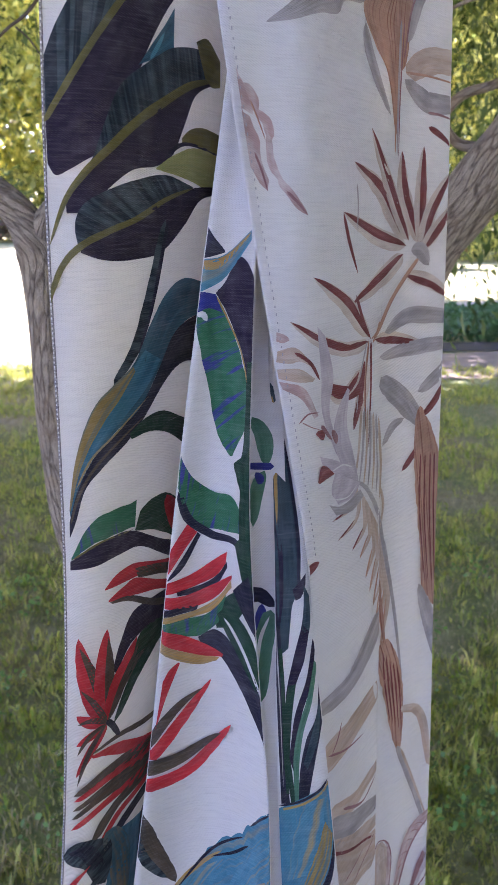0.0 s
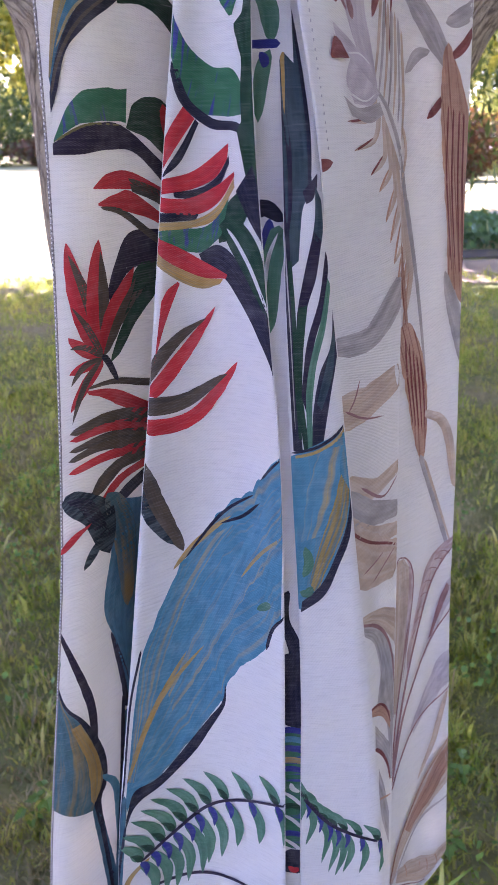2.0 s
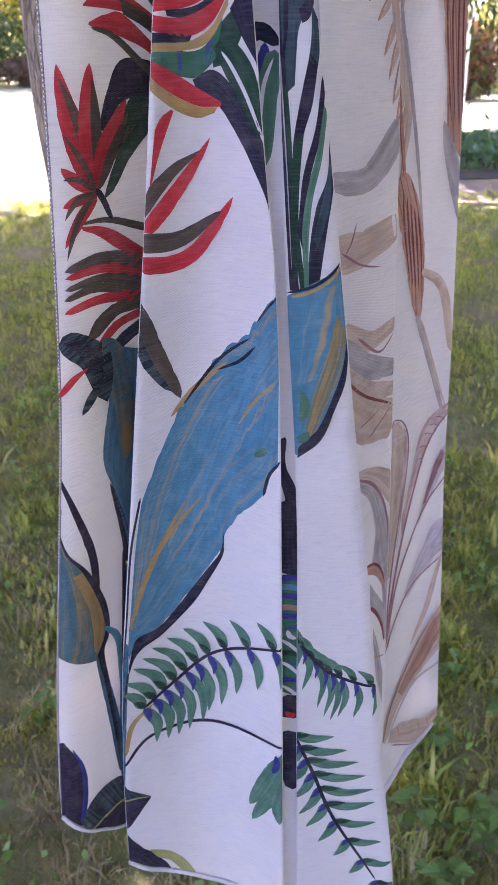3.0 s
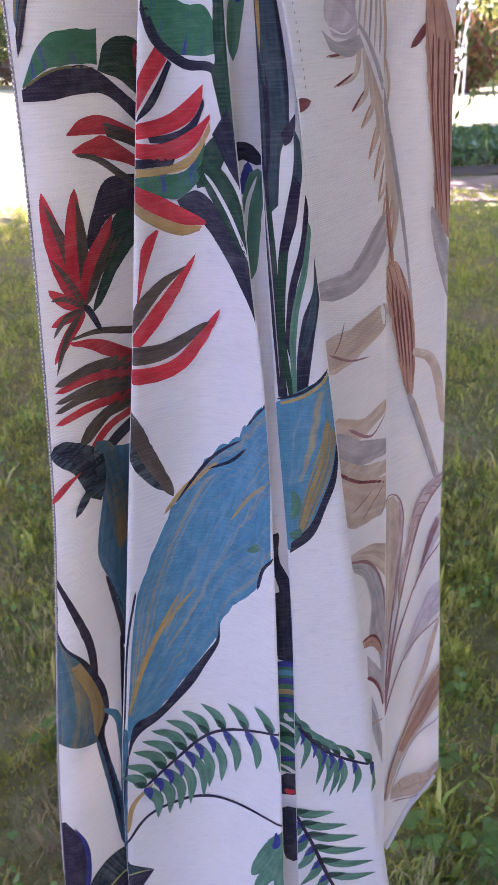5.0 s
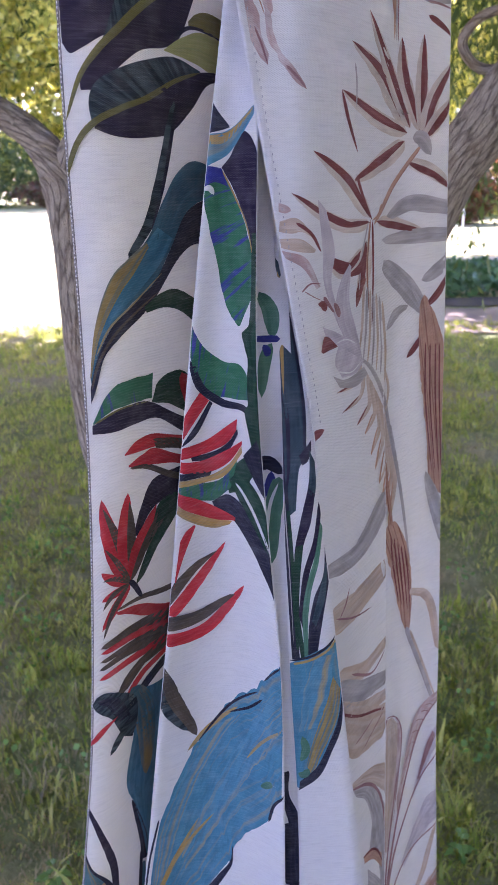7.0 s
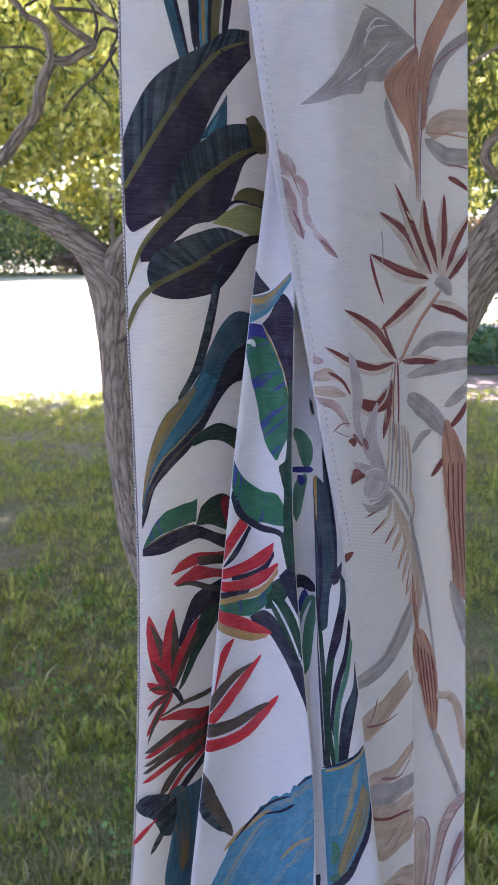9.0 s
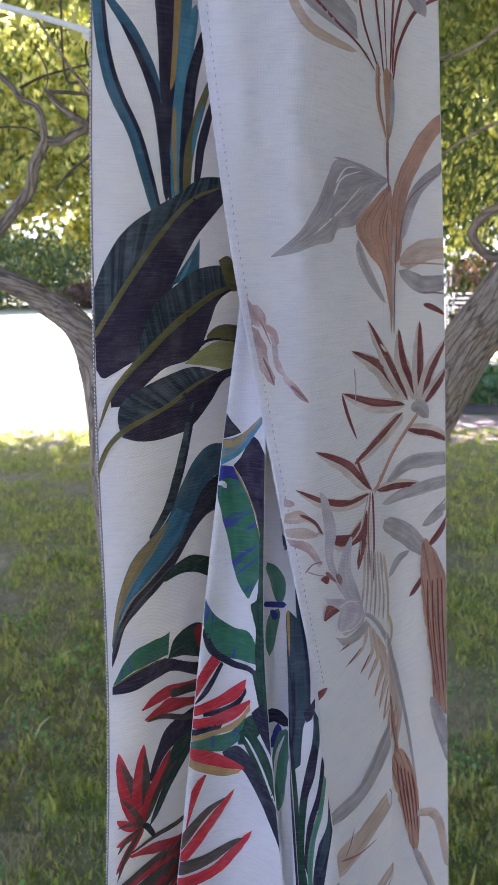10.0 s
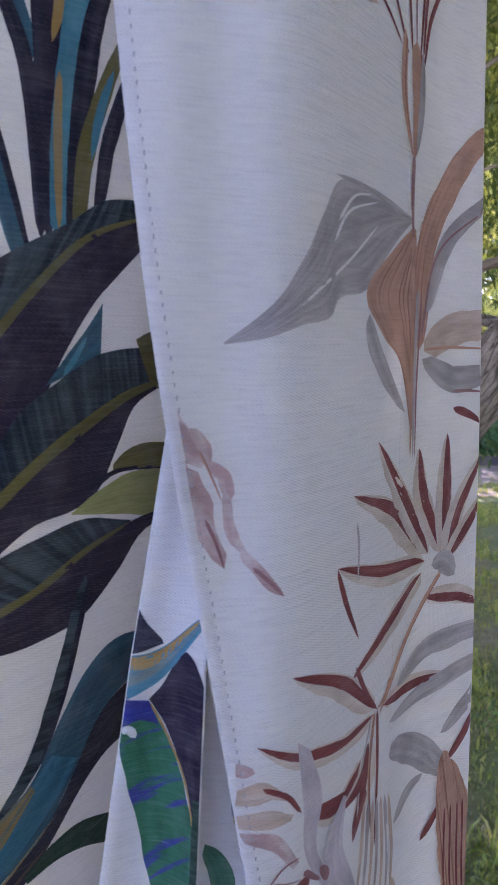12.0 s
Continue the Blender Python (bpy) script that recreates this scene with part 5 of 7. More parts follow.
blade("flap", [(-0.1604, 0.8883), (-0.1649, 0.858), (-0.1678, 0.8286)], 0.0009, 0.0009, "olive", 0.12, 0.35, 0, "printed_stem")
span("flap", [(-0.149, 0.8218), (-0.1413, 0.8391), (-0.131, 0.8453), (-0.1214, 0.8411), (-0.118, 0.8198), (-0.107, 0.7694)], [(-0.145, 0.806), (-0.1333, 0.8107), (-0.124, 0.8132), (-0.1178, 0.8051), (-0.1126, 0.792), (-0.107, 0.7687)], "slate")
span("flap", [(-0.145, 0.806), (-0.1333, 0.8107), (-0.1241, 0.8126), (-0.1172, 0.8028), (-0.107, 0.7687)], [(-0.1407, 0.7891), (-0.1292, 0.7797), (-0.1216, 0.7743), (-0.1134, 0.7726), (-0.1071, 0.768)], "purple")
blade("flap", [(-0.145, 0.806), (-0.1333, 0.8107), (-0.1241, 0.8126), (-0.1172, 0.8028), (-0.1085, 0.7766)], 0.0013, 0.0013, "lime", 0.12, 0.35, 0, "printed_stem")
span("a", [(-0.1517, 0.8131), (-0.1414, 0.839), (-0.1265, 0.8609), (-0.1134, 0.8705), (-0.1081, 0.8582), (-0.0911, 0.8413)], [(-0.1463, 0.8016), (-0.1295, 0.8244), (-0.1169, 0.8401), (-0.1077, 0.8453), (-0.1003, 0.8438), (-0.0912, 0.8406)], "slate")
span("a", [(-0.1463, 0.8016), (-0.1295, 0.8244), (-0.117, 0.8394), (-0.1069, 0.8443), (-0.0912, 0.8406)], [(-0.14, 0.7915), (-0.124, 0.7997), (-0.1131, 0.8091), (-0.1012, 0.8252), (-0.0912, 0.84)], "purple")
blade("a", [(-0.1463, 0.8016), (-0.1295, 0.8244), (-0.117, 0.8394), (-0.1069, 0.8443), (-0.0938, 0.8421)], 0.0012, 0.0012, "lime", 0.12, 0.35, 0, "printed_stem")
# first fold: hood of navy and ochre
span("a", [(-0.0153, 1.6402), (-0.0108, 1.6326), (-0.0055, 1.6258)], [(-0.0174, 1.6213), (-0.0113, 1.6224), (-0.0049, 1.6243)], "navy")
span("a", [(-0.0056, 1.6079), (0.0026, 1.6217), (0.0094, 1.6155), (0.0131, 1.5979), (0.0139, 1.5682), (0.0129, 1.5379), (0.0112, 1.5139)], [(-0.0103, 1.6028), (-0.0028, 1.5879), (0.004, 1.568), (0.0075, 1.5443), (0.0087, 1.5308), (0.0086, 1.5223), (0.0099, 1.5138)], "purple")
span("a", [(-0.018, 1.6206), (-0.0054, 1.623), (0.0094, 1.6358)], [(-0.0183, 1.6036), (-0.0056, 1.6106), (0.0095, 1.6308)], "bluegold")
span("a", [(-0.018, 1.62), (-0.0054, 1.6224), (0.0094, 1.6352)], [(-0.0181, 1.6155), (-0.007, 1.6167), (0.0074, 1.6318)], "gold")
span("a", [(-0.0202, 1.6006), (-0.0206, 1.5822), (-0.0173, 1.5608), (-0.0135, 1.5351), (-0.0085, 1.5176), (-0.0036, 1.5098)], [(-0.01, 1.6014), (-0.0041, 1.5871), (0.0026, 1.5708), (0.0075, 1.5527), (0.0074, 1.5341), (-0.0022, 1.5101)], "green", 0.06)
span("a", [(-0.0202, 1.6049), (-0.017, 1.6044), (-0.0103, 1.6022)], [(-0.0204, 1.5923), (-0.0143, 1.5939), (-0.0066, 1.591)], "violet", 0.2)
blade("a", [(-0.01, 1.6014), (-0.0034, 1.5871), (0.004, 1.569), (0.0081, 1.5444)], 0.0005, 0.0005, "gold", 0.12, 0.35, 0, "printed_stem")
blade("a", [(-0.0211, 1.5909), (-0.0173, 1.5916), (-0.0151, 1.5878)], 0.0016, 0.0019, "white")
span("a", [(-0.0015, 1.5058), (0.0014, 1.4951), (0.0029, 1.4818), (0.0072, 1.4612), (0.0121, 1.4439)], [(0.0122, 1.5191), (0.0124, 1.4932), (0.0131, 1.4688), (0.0144, 1.4441)], "bottle", 0.12)
span("a", [(-0.0317, 1.5111), (-0.0251, 1.497), (-0.0144, 1.4878), (-0.0031, 1.4856), (0.0028, 1.4765), (0.0088, 1.4614)], [(-0.0334, 1.4916), (-0.0295, 1.476), (-0.0213, 1.4651), (-0.007, 1.4624), (0.0035, 1.4632), (0.0104, 1.458)], "green", 0.05)
blade("a", [(-0.0334, 1.4895), (-0.0279, 1.4707), (-0.0148, 1.4596), (-0.0004, 1.457), (0.0111, 1.4438)], 0.0025, 0.0025, "navy", 0.2, 0.3, 0, "printed_stem")
blade("a", [(-0.0009, 1.4867), (0.0029, 1.4801), (0.0058, 1.4677)], 0.0007, 0.0007, "white", 0.12, 0.35, 0, "printed_stem")
span("a", [(-0.0011, 1.4555), (0.0025, 1.4367), (0.0073, 1.4182), (0.0128, 1.3987)], [(0.0092, 1.4728), (0.0096, 1.4462), (0.0123, 1.4228), (0.0173, 1.3947)], "bottle")
span("a", [(0.0068, 1.5659), (0.0056, 1.5346), (0.0038, 1.5128), (0.0002, 1.5042), (0.0022, 1.4905), (0.0015, 1.4677), (0.0033, 1.441), (0.0093, 1.4187)], [(0.0137, 1.5659), (0.0134, 1.5347), (0.0131, 1.5061), (0.0127, 1.4691), (0.0132, 1.4424), (0.0145, 1.4188)], "bottle", 0.03)
# first fold: red and ochre flower
span("a", [(-0.0414, 1.4488), (-0.0355, 1.4584), (-0.0291, 1.4681)], [(-0.0419, 1.4355), (-0.0336, 1.4481), (-0.0237, 1.462)], "red")
span("a", [(-0.0416, 1.4339), (-0.0319, 1.4476), (-0.0234, 1.462)], [(-0.0408, 1.4332), (-0.0315, 1.4411), (-0.0217, 1.4598)], "navy")
span("a", [(-0.0431, 1.4319), (-0.0253, 1.4361), (-0.006, 1.4497)], [(-0.0434, 1.4244), (-0.0275, 1.4263), (-0.0143, 1.4318), (-0.007, 1.4416)], "red")
span("a", [(-0.0362, 1.4252), (-0.022, 1.4271), (-0.0123, 1.4336), (-0.0062, 1.4433)], [(-0.0356, 1.4225), (-0.0222, 1.421), (-0.0124, 1.4275), (-0.0059, 1.4394)], "navy")
span("a", [(-0.045, 1.4232), (-0.0294, 1.4217), (-0.0144, 1.4274), (-0.0032, 1.4352)], [(-0.0452, 1.4157), (-0.0261, 1.4128), (-0.0127, 1.4193), (-0.0032, 1.4327)], "red")
span("a", [(-0.0453, 1.4149), (-0.0332, 1.4143), (-0.0239, 1.4133)], [(-0.0454, 1.41), (-0.0333, 1.4098), (-0.0255, 1.4101)], "navy")
span("a", [(-0.0149, 1.4079), (-0.0067, 1.4201), (0.0047, 1.4282)], [(-0.0132, 1.3971), (-0.0031, 1.4015), (0.0069, 1.4181)], "bottle")
span("a", [(-0.0464, 1.4052), (-0.0335, 1.406), (-0.0188, 1.407), (-0.0067, 1.4214)], [(-0.0465, 1.4011), (-0.0339, 1.3943), (-0.023, 1.3925), (-0.0119, 1.4014)], "green", 0.05)
span("a", [(-0.0462, 1.41), (-0.0262, 1.4103), (-0.0127, 1.418), (-0.0036, 1.4318)], [(-0.0463, 1.4056), (-0.0281, 1.406), (-0.0148, 1.4104), (-0.0033, 1.427)], "gold")
span("a", [(-0.0026, 1.4252), (0.0032, 1.4126), (0.0128, 1.3966)], [(0.0073, 1.4383), (0.0137, 1.4108), (0.0172, 1.3906)], "navy")
span("a", [(-0.0249, 1.3915), (-0.0133, 1.3962), (-0.0014, 1.3859), (0.0085, 1.3724), (0.0162, 1.3526), (0.0213, 1.3066)], [(-0.0232, 1.3869), (-0.0117, 1.3784), (-0.0019, 1.364), (0.0061, 1.3492), (0.0159, 1.3264), (0.0212, 1.2975)], "navy")
span("a", [(-0.013, 1.4068), (-0.0054, 1.3912), (0.0037, 1.3747), (0.0131, 1.3577)], [(-0.006, 1.4141), (0.0043, 1.4047), (0.012, 1.3904), (0.0166, 1.3655), (0.0173, 1.3561)], "bottle")
blade("a", [(-0.0086, 1.4053), (-0.0032, 1.3981), (0.0047, 1.3838), (0.0124, 1.3653), (0.0166, 1.3548)], 0.0011, 0.0011, "white", 0.4, 0.5, 0, "printed_stem")
blade("a", [(0.0051, 1.4059), (0.0105, 1.3966), (0.0141, 1.3822)], 0.0008, 0.0008, "white", 0.4, 0.5, 0, "printed_stem")
span("a", [(-0.0472, 1.4027), (-0.0339, 1.3951), (-0.0232, 1.3878), (-0.0093, 1.3796)], [(-0.0475, 1.395), (-0.0377, 1.3861), (-0.0235, 1.3783), (-0.0101, 1.3773)], "red")
span("a", [(-0.0475, 1.395), (-0.0377, 1.3861), (-0.0235, 1.3783), (-0.0118, 1.3771)], [(-0.047, 1.3869), (-0.0346, 1.3764), (-0.0237, 1.3718), (-0.0138, 1.3742)], "gold")
span("a", [(-0.0455, 1.367), (-0.0418, 1.3732), (-0.0367, 1.377)], [(-0.0515, 1.3316), (-0.0443, 1.3542), (-0.0357, 1.3758)], "red")
blade("a", [(-0.0587, 1.3114), (-0.038, 1.3358), (-0.017, 1.3613)], 0.0016, 0.0071, "red", 0.2, 0.7, 0, "printed_petal")
blade("a", [(-0.0584, 1.3181), (-0.0396, 1.341), (-0.0223, 1.3548)], 0.0059, 0.0020, "brown", 0.2, 0.8, 0, "printed_petal")
blade("a", [(-0.0631, 1.2953), (-0.034, 1.2964), (-0.0048, 1.3288)], 0.0024, 0.0081, "red", 0.2, 0.6, 0, "printed_petal")
blade("a", [(-0.0627, 1.3045), (-0.0375, 1.3039), (-0.0112, 1.3208)], 0.0072, 0.0044, "brown", 0.2, 0.7, 0, "printed_petal")
blade("a", [(-0.0657, 1.2695), (-0.0578, 1.235), (-0.0443, 1.2004)], 0.0067, 0.0050, "brown", 0.3, 0.5)
blade("a", [(-0.0662, 1.2599), (-0.0599, 1.2308), (-0.0497, 1.2066)], 0.0008, 0.0050, "slate", 0.4, 0.5)
# first fold: large blue leaf
span("a", [(0.0226, 1.2759), (0.0088, 1.2569), (0.0006, 1.2447), (-0.0153, 1.2318), (-0.0277, 1.2151), (-0.0389, 1.2029), (-0.0502, 1.1843), (-0.0613, 1.1603), (-0.0727, 1.1313), (-0.0797, 1.0992), (-0.0858, 1.0595), (-0.0932, 1.009)], [(0.0199, 1.159), (0.0142, 1.151), (0.0104, 1.1365), (-0.0061, 1.1159), (-0.018, 1.0978), (-0.0233, 1.0805), (-0.0347, 1.0633), (-0.0489, 1.0432), (-0.0707, 1.0174), (-0.088, 1.0076), (-0.094, 0.9944)], "bluestreak", 0.03)
span("a", [(-0.036, 1.2033), (-0.051, 1.1754), (-0.0644, 1.1471), (-0.0756, 1.1176), (-0.0829, 1.0689), (-0.0902, 1.0222)], [(-0.0084, 1.2204), (-0.0318, 1.1852), (-0.05, 1.1467), (-0.0626, 1.1112), (-0.0729, 1.074), (-0.0867, 1.0199)], "bluegold", 0.1)
span("a", [(0.0219, 1.2566), (0.0033, 1.2234), (-0.0186, 1.1811), (-0.0414, 1.1354), (-0.0608, 1.0898)], [(0.0214, 1.2218), (0.0013, 1.1814), (-0.0168, 1.1457), (-0.0378, 1.1057), (-0.0585, 1.073)], "bluegold", 0.1)
blade("a", [(-0.0917, 1.0215), (-0.0735, 1.0717), (-0.0462, 1.1226)], 0.0020, 0.0020, "gold")
blade("a", [(-0.0837, 1.0505), (-0.0644, 1.0883), (-0.0342, 1.1262)], 0.0016, 0.0016, "gold")
blade("a", [(-0.0516, 1.1878), (-0.0359, 1.2056), (-0.0125, 1.2251)], 0.0022, 0.0018, "gold")
blade("a", [(-0.0072, 1.1816), (0.0052, 1.2011), (0.0224, 1.2217)], 0.0011, 0.0011, "gold")
blade("a", [(0.0035, 1.1615), (0.0095, 1.1666), (0.0123, 1.1702)], 0.0026, 0.0026, "plain_green")
span("a", [(-0.0206, 1.0973), (-0.0233, 1.0805), (-0.0347, 1.0633), (-0.0489, 1.0432), (-0.0707, 1.0174), (-0.0876, 1.0115), (-0.0946, 0.9887)], [(-0.0201, 1.0913), (-0.0219, 1.0767), (-0.0327, 1.0559), (-0.0454, 1.0342), (-0.0682, 1.0102), (-0.087, 0.999), (-0.0956, 0.9799)], "navy", 0.05)
blade("a", [(-0.044, 1.1944), (-0.02, 1.2247), (0.0033, 1.2433)], 0.0011, 0.0011, "navy", 0.5, 0.5, 0, "printed_stem")
blade("a", [(-0.0203, 1.2187), (-0.005, 1.2261), (0.0068, 1.2385)], 0.0011, 0.0011, "navy", 0.5, 0.5, 0, "printed_stem")
blade("a", [(0.0074, 1.2537), (0.0187, 1.2695), (0.0322, 1.2779)], 0.0007, 0.0007, "navy", 0.12, 0.35, 0, "printed_stem")
blade("a", [(0.0094, 1.1333), (0.0148, 1.153), (0.0282, 1.1699)], 0.0011, 0.0011, "navy", 0.12, 0.35, 0, "printed_stem")
blade("a", [(-0.0744, 1.1326), (-0.0848, 1.0872), (-0.0937, 1.0217), (-0.1008, 0.9775)], 0.0008, 0.0008, "navy", 0.12, 0.35, 0, "printed_stem")
blade("a", [(-0.0941, 1.011), (-0.1026, 0.9417), (-0.1134, 0.8409)], 0.0022, 0.0022, "teal", 0.2, 0.3, 0, "printed_stem")
blade("a", [(-0.0955, 0.9827), (-0.105, 0.9291), (-0.1119, 0.8622)], 0.0009, 0.0009, "navy", 0.12, 0.35, 0, "printed_stem")
# first fold: fern
blade("a", [(-0.1085, 0.8831), (-0.0895, 0.908), (-0.063, 0.914), (-0.0401, 0.9151), (-0.0118, 0.9141), (0.0336, 0.9136)], 0.0016, 0.0016, "purple", 0.2, 0.2, 0, "printed_stem")
blade("a", [(-0.1051, 0.8967), (-0.0979, 0.927), (-0.0819, 0.9429)], 0.0020, 0.0020, "gold", 0.3, 0.3, 0, "printed_stem")
frond("a", [(-0.0882, 0.9417), (-0.0613, 0.9626), (-0.0285, 0.9886), (0.035, 1.014)], 11, 0.0383, 0.0548, 114, -72, 0.0044)
blade("a", [(0.0247, 0.9102), (0.0103, 0.8786), (-0.0081, 0.8345)], 0.0064, 0.0064, "plain_green")
blade("a", [(0.0267, 0.8978), (0.0121, 0.8601), (-0.0063, 0.8179)], 0.0060, 0.0060, "plain_green")
blade("a", [(0.0242, 0.885), (0.0165, 0.85), (0.0174, 0.8283)], 0.0051, 0.0051, "plain_green")
blade("a", [(0.0157, 0.9048), (0.0163, 0.8946), (0.0123, 0.8833)], 0.0027, 0.0027, "violet")
span("a", [(-0.1197, 0.8161), (-0.1037, 0.7854), (-0.0868, 0.7608), (-0.0724, 0.7226)], [(-0.129, 0.7958), (-0.1155, 0.7627), (-0.0955, 0.7167)], "navy", 0.05)
span("a", [(-0.0973, 0.7778), (-0.0812, 0.77), (-0.0676, 0.7535), (-0.0567, 0.7269)], [(-0.0913, 0.7654), (-0.0799, 0.7554), (-0.069, 0.7339), (-0.0627, 0.7156)], "lime", 0.05)
# narrow inner pleat
blade("gap", [(0.0078, 1.528), (0.0152, 1.5151), (0.0167, 1.4984)], 0.0052, 0.0052, "plain_green")
blade("gap", [(0.0047, 1.4984), (0.0122, 1.4984), (0.0215, 1.4984)], 0.0022, 0.0022, "violet", 0.05, 0.05, 0, "printed_stem")
blade("gap", [(0.0159, 1.4958), (0.0113, 1.483), (0.0087, 1.4593)], 0.0038, 0.0045, "plain_green")
blade("gap", [(0.0103, 1.4946), (0.0128, 1.4907), (0.0121, 1.4869)], 0.0026, 0.0026, "violet")
blade("gap", [(0.0036, 1.409), (0.0114, 1.4149), (0.0231, 1.4074)], 0.0047, 0.0047, "navy")
blade("gap", [(0.0145, 1.4092), (0.0134, 1.3995), (0.0095, 1.3917)], 0.0035, 0.0035, "violet")
blade("gap", [(0.02, 1.4054), (0.0154, 1.3821), (0.0146, 1.3454)], 0.0063, 0.0055, "plain_green", 0.3, 0.5)
blade("gap", [(0.0193, 1.4015), (0.0134, 1.3859), (0.0115, 1.3624)], 0.0012, 0.0012, "white")
blade("gap", [(0.0244, 1.1746), (0.0227, 1.153), (0.0309, 1.1261), (0.0277, 1.0684)], 0.0023, 0.0069, "navy", 0.3, 0.1)
blade("gap", [(0.0321, 1.1283), (0.0303, 1.0979), (0.0317, 1.0634)], 0.0071, 0.0119, "navy", 0.05, 0.1)
blade("gap", [(0.0261, 1.0659), (0.0267, 1.0162), (0.0276, 0.9537)], 0.0118, 0.0118, "green", 0.05, 0.05)
for z, tint in ((1.062, "violet"), (1.054, "blue"), (1.046, "violet"), (1.036, "gold"), (1.028, "violet"), (1.012, "plain_green"), (0.994, "bottle"), (0.968, "violet")):
    blade("gap", [(0.016, z - 0.001), (0.026, z + 0.001), (0.039, z - 0.002)], 0.0026, 0.0026, tint, 0.15, 0.15)
for z in (1.002, 0.981, 0.958):
    blade("gap", [(0.018, z + 0.006), (0.027, z), (0.036, z - 0.010)], 0.0016, 0.0016, "white")
blade("gap", [(0.025, 1.0162), (0.0266, 1.0107), (0.0316, 1.0081)], 0.0021, 0.0021, "white")
blade("gap", [(0.0245, 0.9536), (0.0273, 0.9417), (0.0293, 0.9296)], 0.0106, 0.0106, "navy", 0.1, 0.1)
blade("gap", [(0.0228, 0.9367), (0.0272, 0.9326), (0.0303, 0.9357)], 0.0027, 0.0027, "red")
blade("gap", [(0.0246, 0.917), (0.0267, 0.8851), (0.028, 0.8518)], 0.0111, 0.0111, "navy", 0.08, 0.3)
# second fold: slate column and blades
span("b", [(0.0161, 1.5518), (0.0181, 1.5), (0.0201, 1.4631), (0.0229, 1.426), (0.0268, 1.3834)], [(0.0204, 1.5463), (0.0308, 1.4924), (0.0359, 1.4516), (0.0383, 1.4254), (0.0335, 1.4145), (0.0313, 1.3873)], "slateteal")
span("b", [(0.0178, 1.4705), (0.0198, 1.4446), (0.0218, 1.4185), (0.0234, 1.4054)], [(0.0231, 1.4706), (0.0273, 1.4446), (0.0278, 1.4185), (0.0264, 1.4043)], "purple")
blade("b", [(0.017, 1.5333), (0.0184, 1.5074), (0.0192, 1.4927)], 0.0013, 0.0013, "violet", 0.12, 0.35, 0, "printed_stem")
blade("b", [(0.0197, 1.5408), (0.021, 1.5147), (0.0222, 1.4927), (0.0235, 1.4632)], 0.0015, 0.0015, "gold", 0.2, 0.5, 0, "printed_stem")
blade("b", [(0.0262, 1.5182), (0.0327, 1.4812), (0.0366, 1.4515), (0.0372, 1.4255)], 0.0011, 0.0011, "navy", 0.4, 0.2, 0, "printed_stem")
span("b", [(0.0334, 1.4238), (0.0387, 1.4298), (0.0413, 1.433)], [(0.0354, 1.4174), (0.0391, 1.4197), (0.0413, 1.4264)], "purple")
span("b", [(0.0222, 1.4054), (0.024, 1.3665), (0.0258, 1.3231), (0.0281, 1.2745)], [(0.026, 1.4055), (0.0279, 1.3666), (0.0293, 1.3231), (0.0337, 1.2743)], "navy")
blade("b", [(0.0234, 1.4035), (0.0248, 1.3791), (0.027, 1.3408), (0.0293, 1.2867)], 0.0004, 0.0004, "pale_grey", 0.12, 0.35, 0, "printed_stem")
span("b", [(0.0252, 1.3875), (0.0275, 1.3538), (0.0289, 1.3187), (0.0313, 1.282)], [(0.0275, 1.3875), (0.0298, 1.3537), (0.0305, 1.3186), (0.0333, 1.2818)], "bottle")
span("b", [(0.0402, 1.4266), (0.0399, 1.4066), (0.0359, 1.387), (0.0313, 1.3643)], [(0.0436, 1.4189), (0.0445, 1.4019), (0.0416, 1.3866), (0.0359, 1.3661)], "slateteal")
span("b", [(0.0396, 1.4029), (0.0351, 1.3829), (0.0305, 1.3579), (0.0301, 1.3407)], [(0.0438, 1.3975), (0.0412, 1.3784), (0.0363, 1.3619), (0.0329, 1.3427)], "purple")
span("b", [(0.0313, 1.3613), (0.0294, 1.3407), (0.0301, 1.3096), (0.0345, 1.2743)], [(0.0363, 1.3627), (0.034, 1.3361), (0.0337, 1.3094), (0.0381, 1.274)], "bottle")
span("b", [(0.0461, 1.3918), (0.0428, 1.3656), (0.036, 1.3403), (0.0329, 1.3094)], [(0.0481, 1.3855), (0.0456, 1.361), (0.0395, 1.3357), (0.036, 1.2978)], "purple")
span("b", [(0.0474, 1.3771), (0.0437, 1.3528), (0.0383, 1.3314), (0.0356, 1.3092), (0.0369, 1.2741)], [(0.0493, 1.3729), (0.0464, 1.3481), (0.0415, 1.3267), (0.0392, 1.2999), (0.0405, 1.2738)], "plain_green")
span("b", [(0.0506, 1.36), (0.0496, 1.3387), (0.0435, 1.3221), (0.04, 1.2998), (0.0393, 1.2739)], [(0.053, 1.3513), (0.0536, 1.3336), (0.0499, 1.308), (0.0457, 1.2762)], "navy")
span("b", [(0.0511, 1.3468), (0.047, 1.3262), (0.042, 1.3042)], [(0.0523, 1.3425), (0.051, 1.321), (0.0448, 1.2994)], "slateteal")
span("b", [(0.0254, 1.2707), (0.0271, 1.2374), (0.0295, 1.1962), (0.0302, 1.1641)], [(0.0591, 1.2859), (0.0639, 1.2495), (0.0636, 1.2276), (0.0566, 1.1987), (0.0453, 1.1718), (0.0332, 1.1633)], "bluestreak", 0.03)
span("b", [(0.044, 1.2747), (0.0365, 1.2448), (0.0329, 1.2129)], [(0.0577, 1.2763), (0.054, 1.2433), (0.0448, 1.2162)], "bluegold", 0.1)
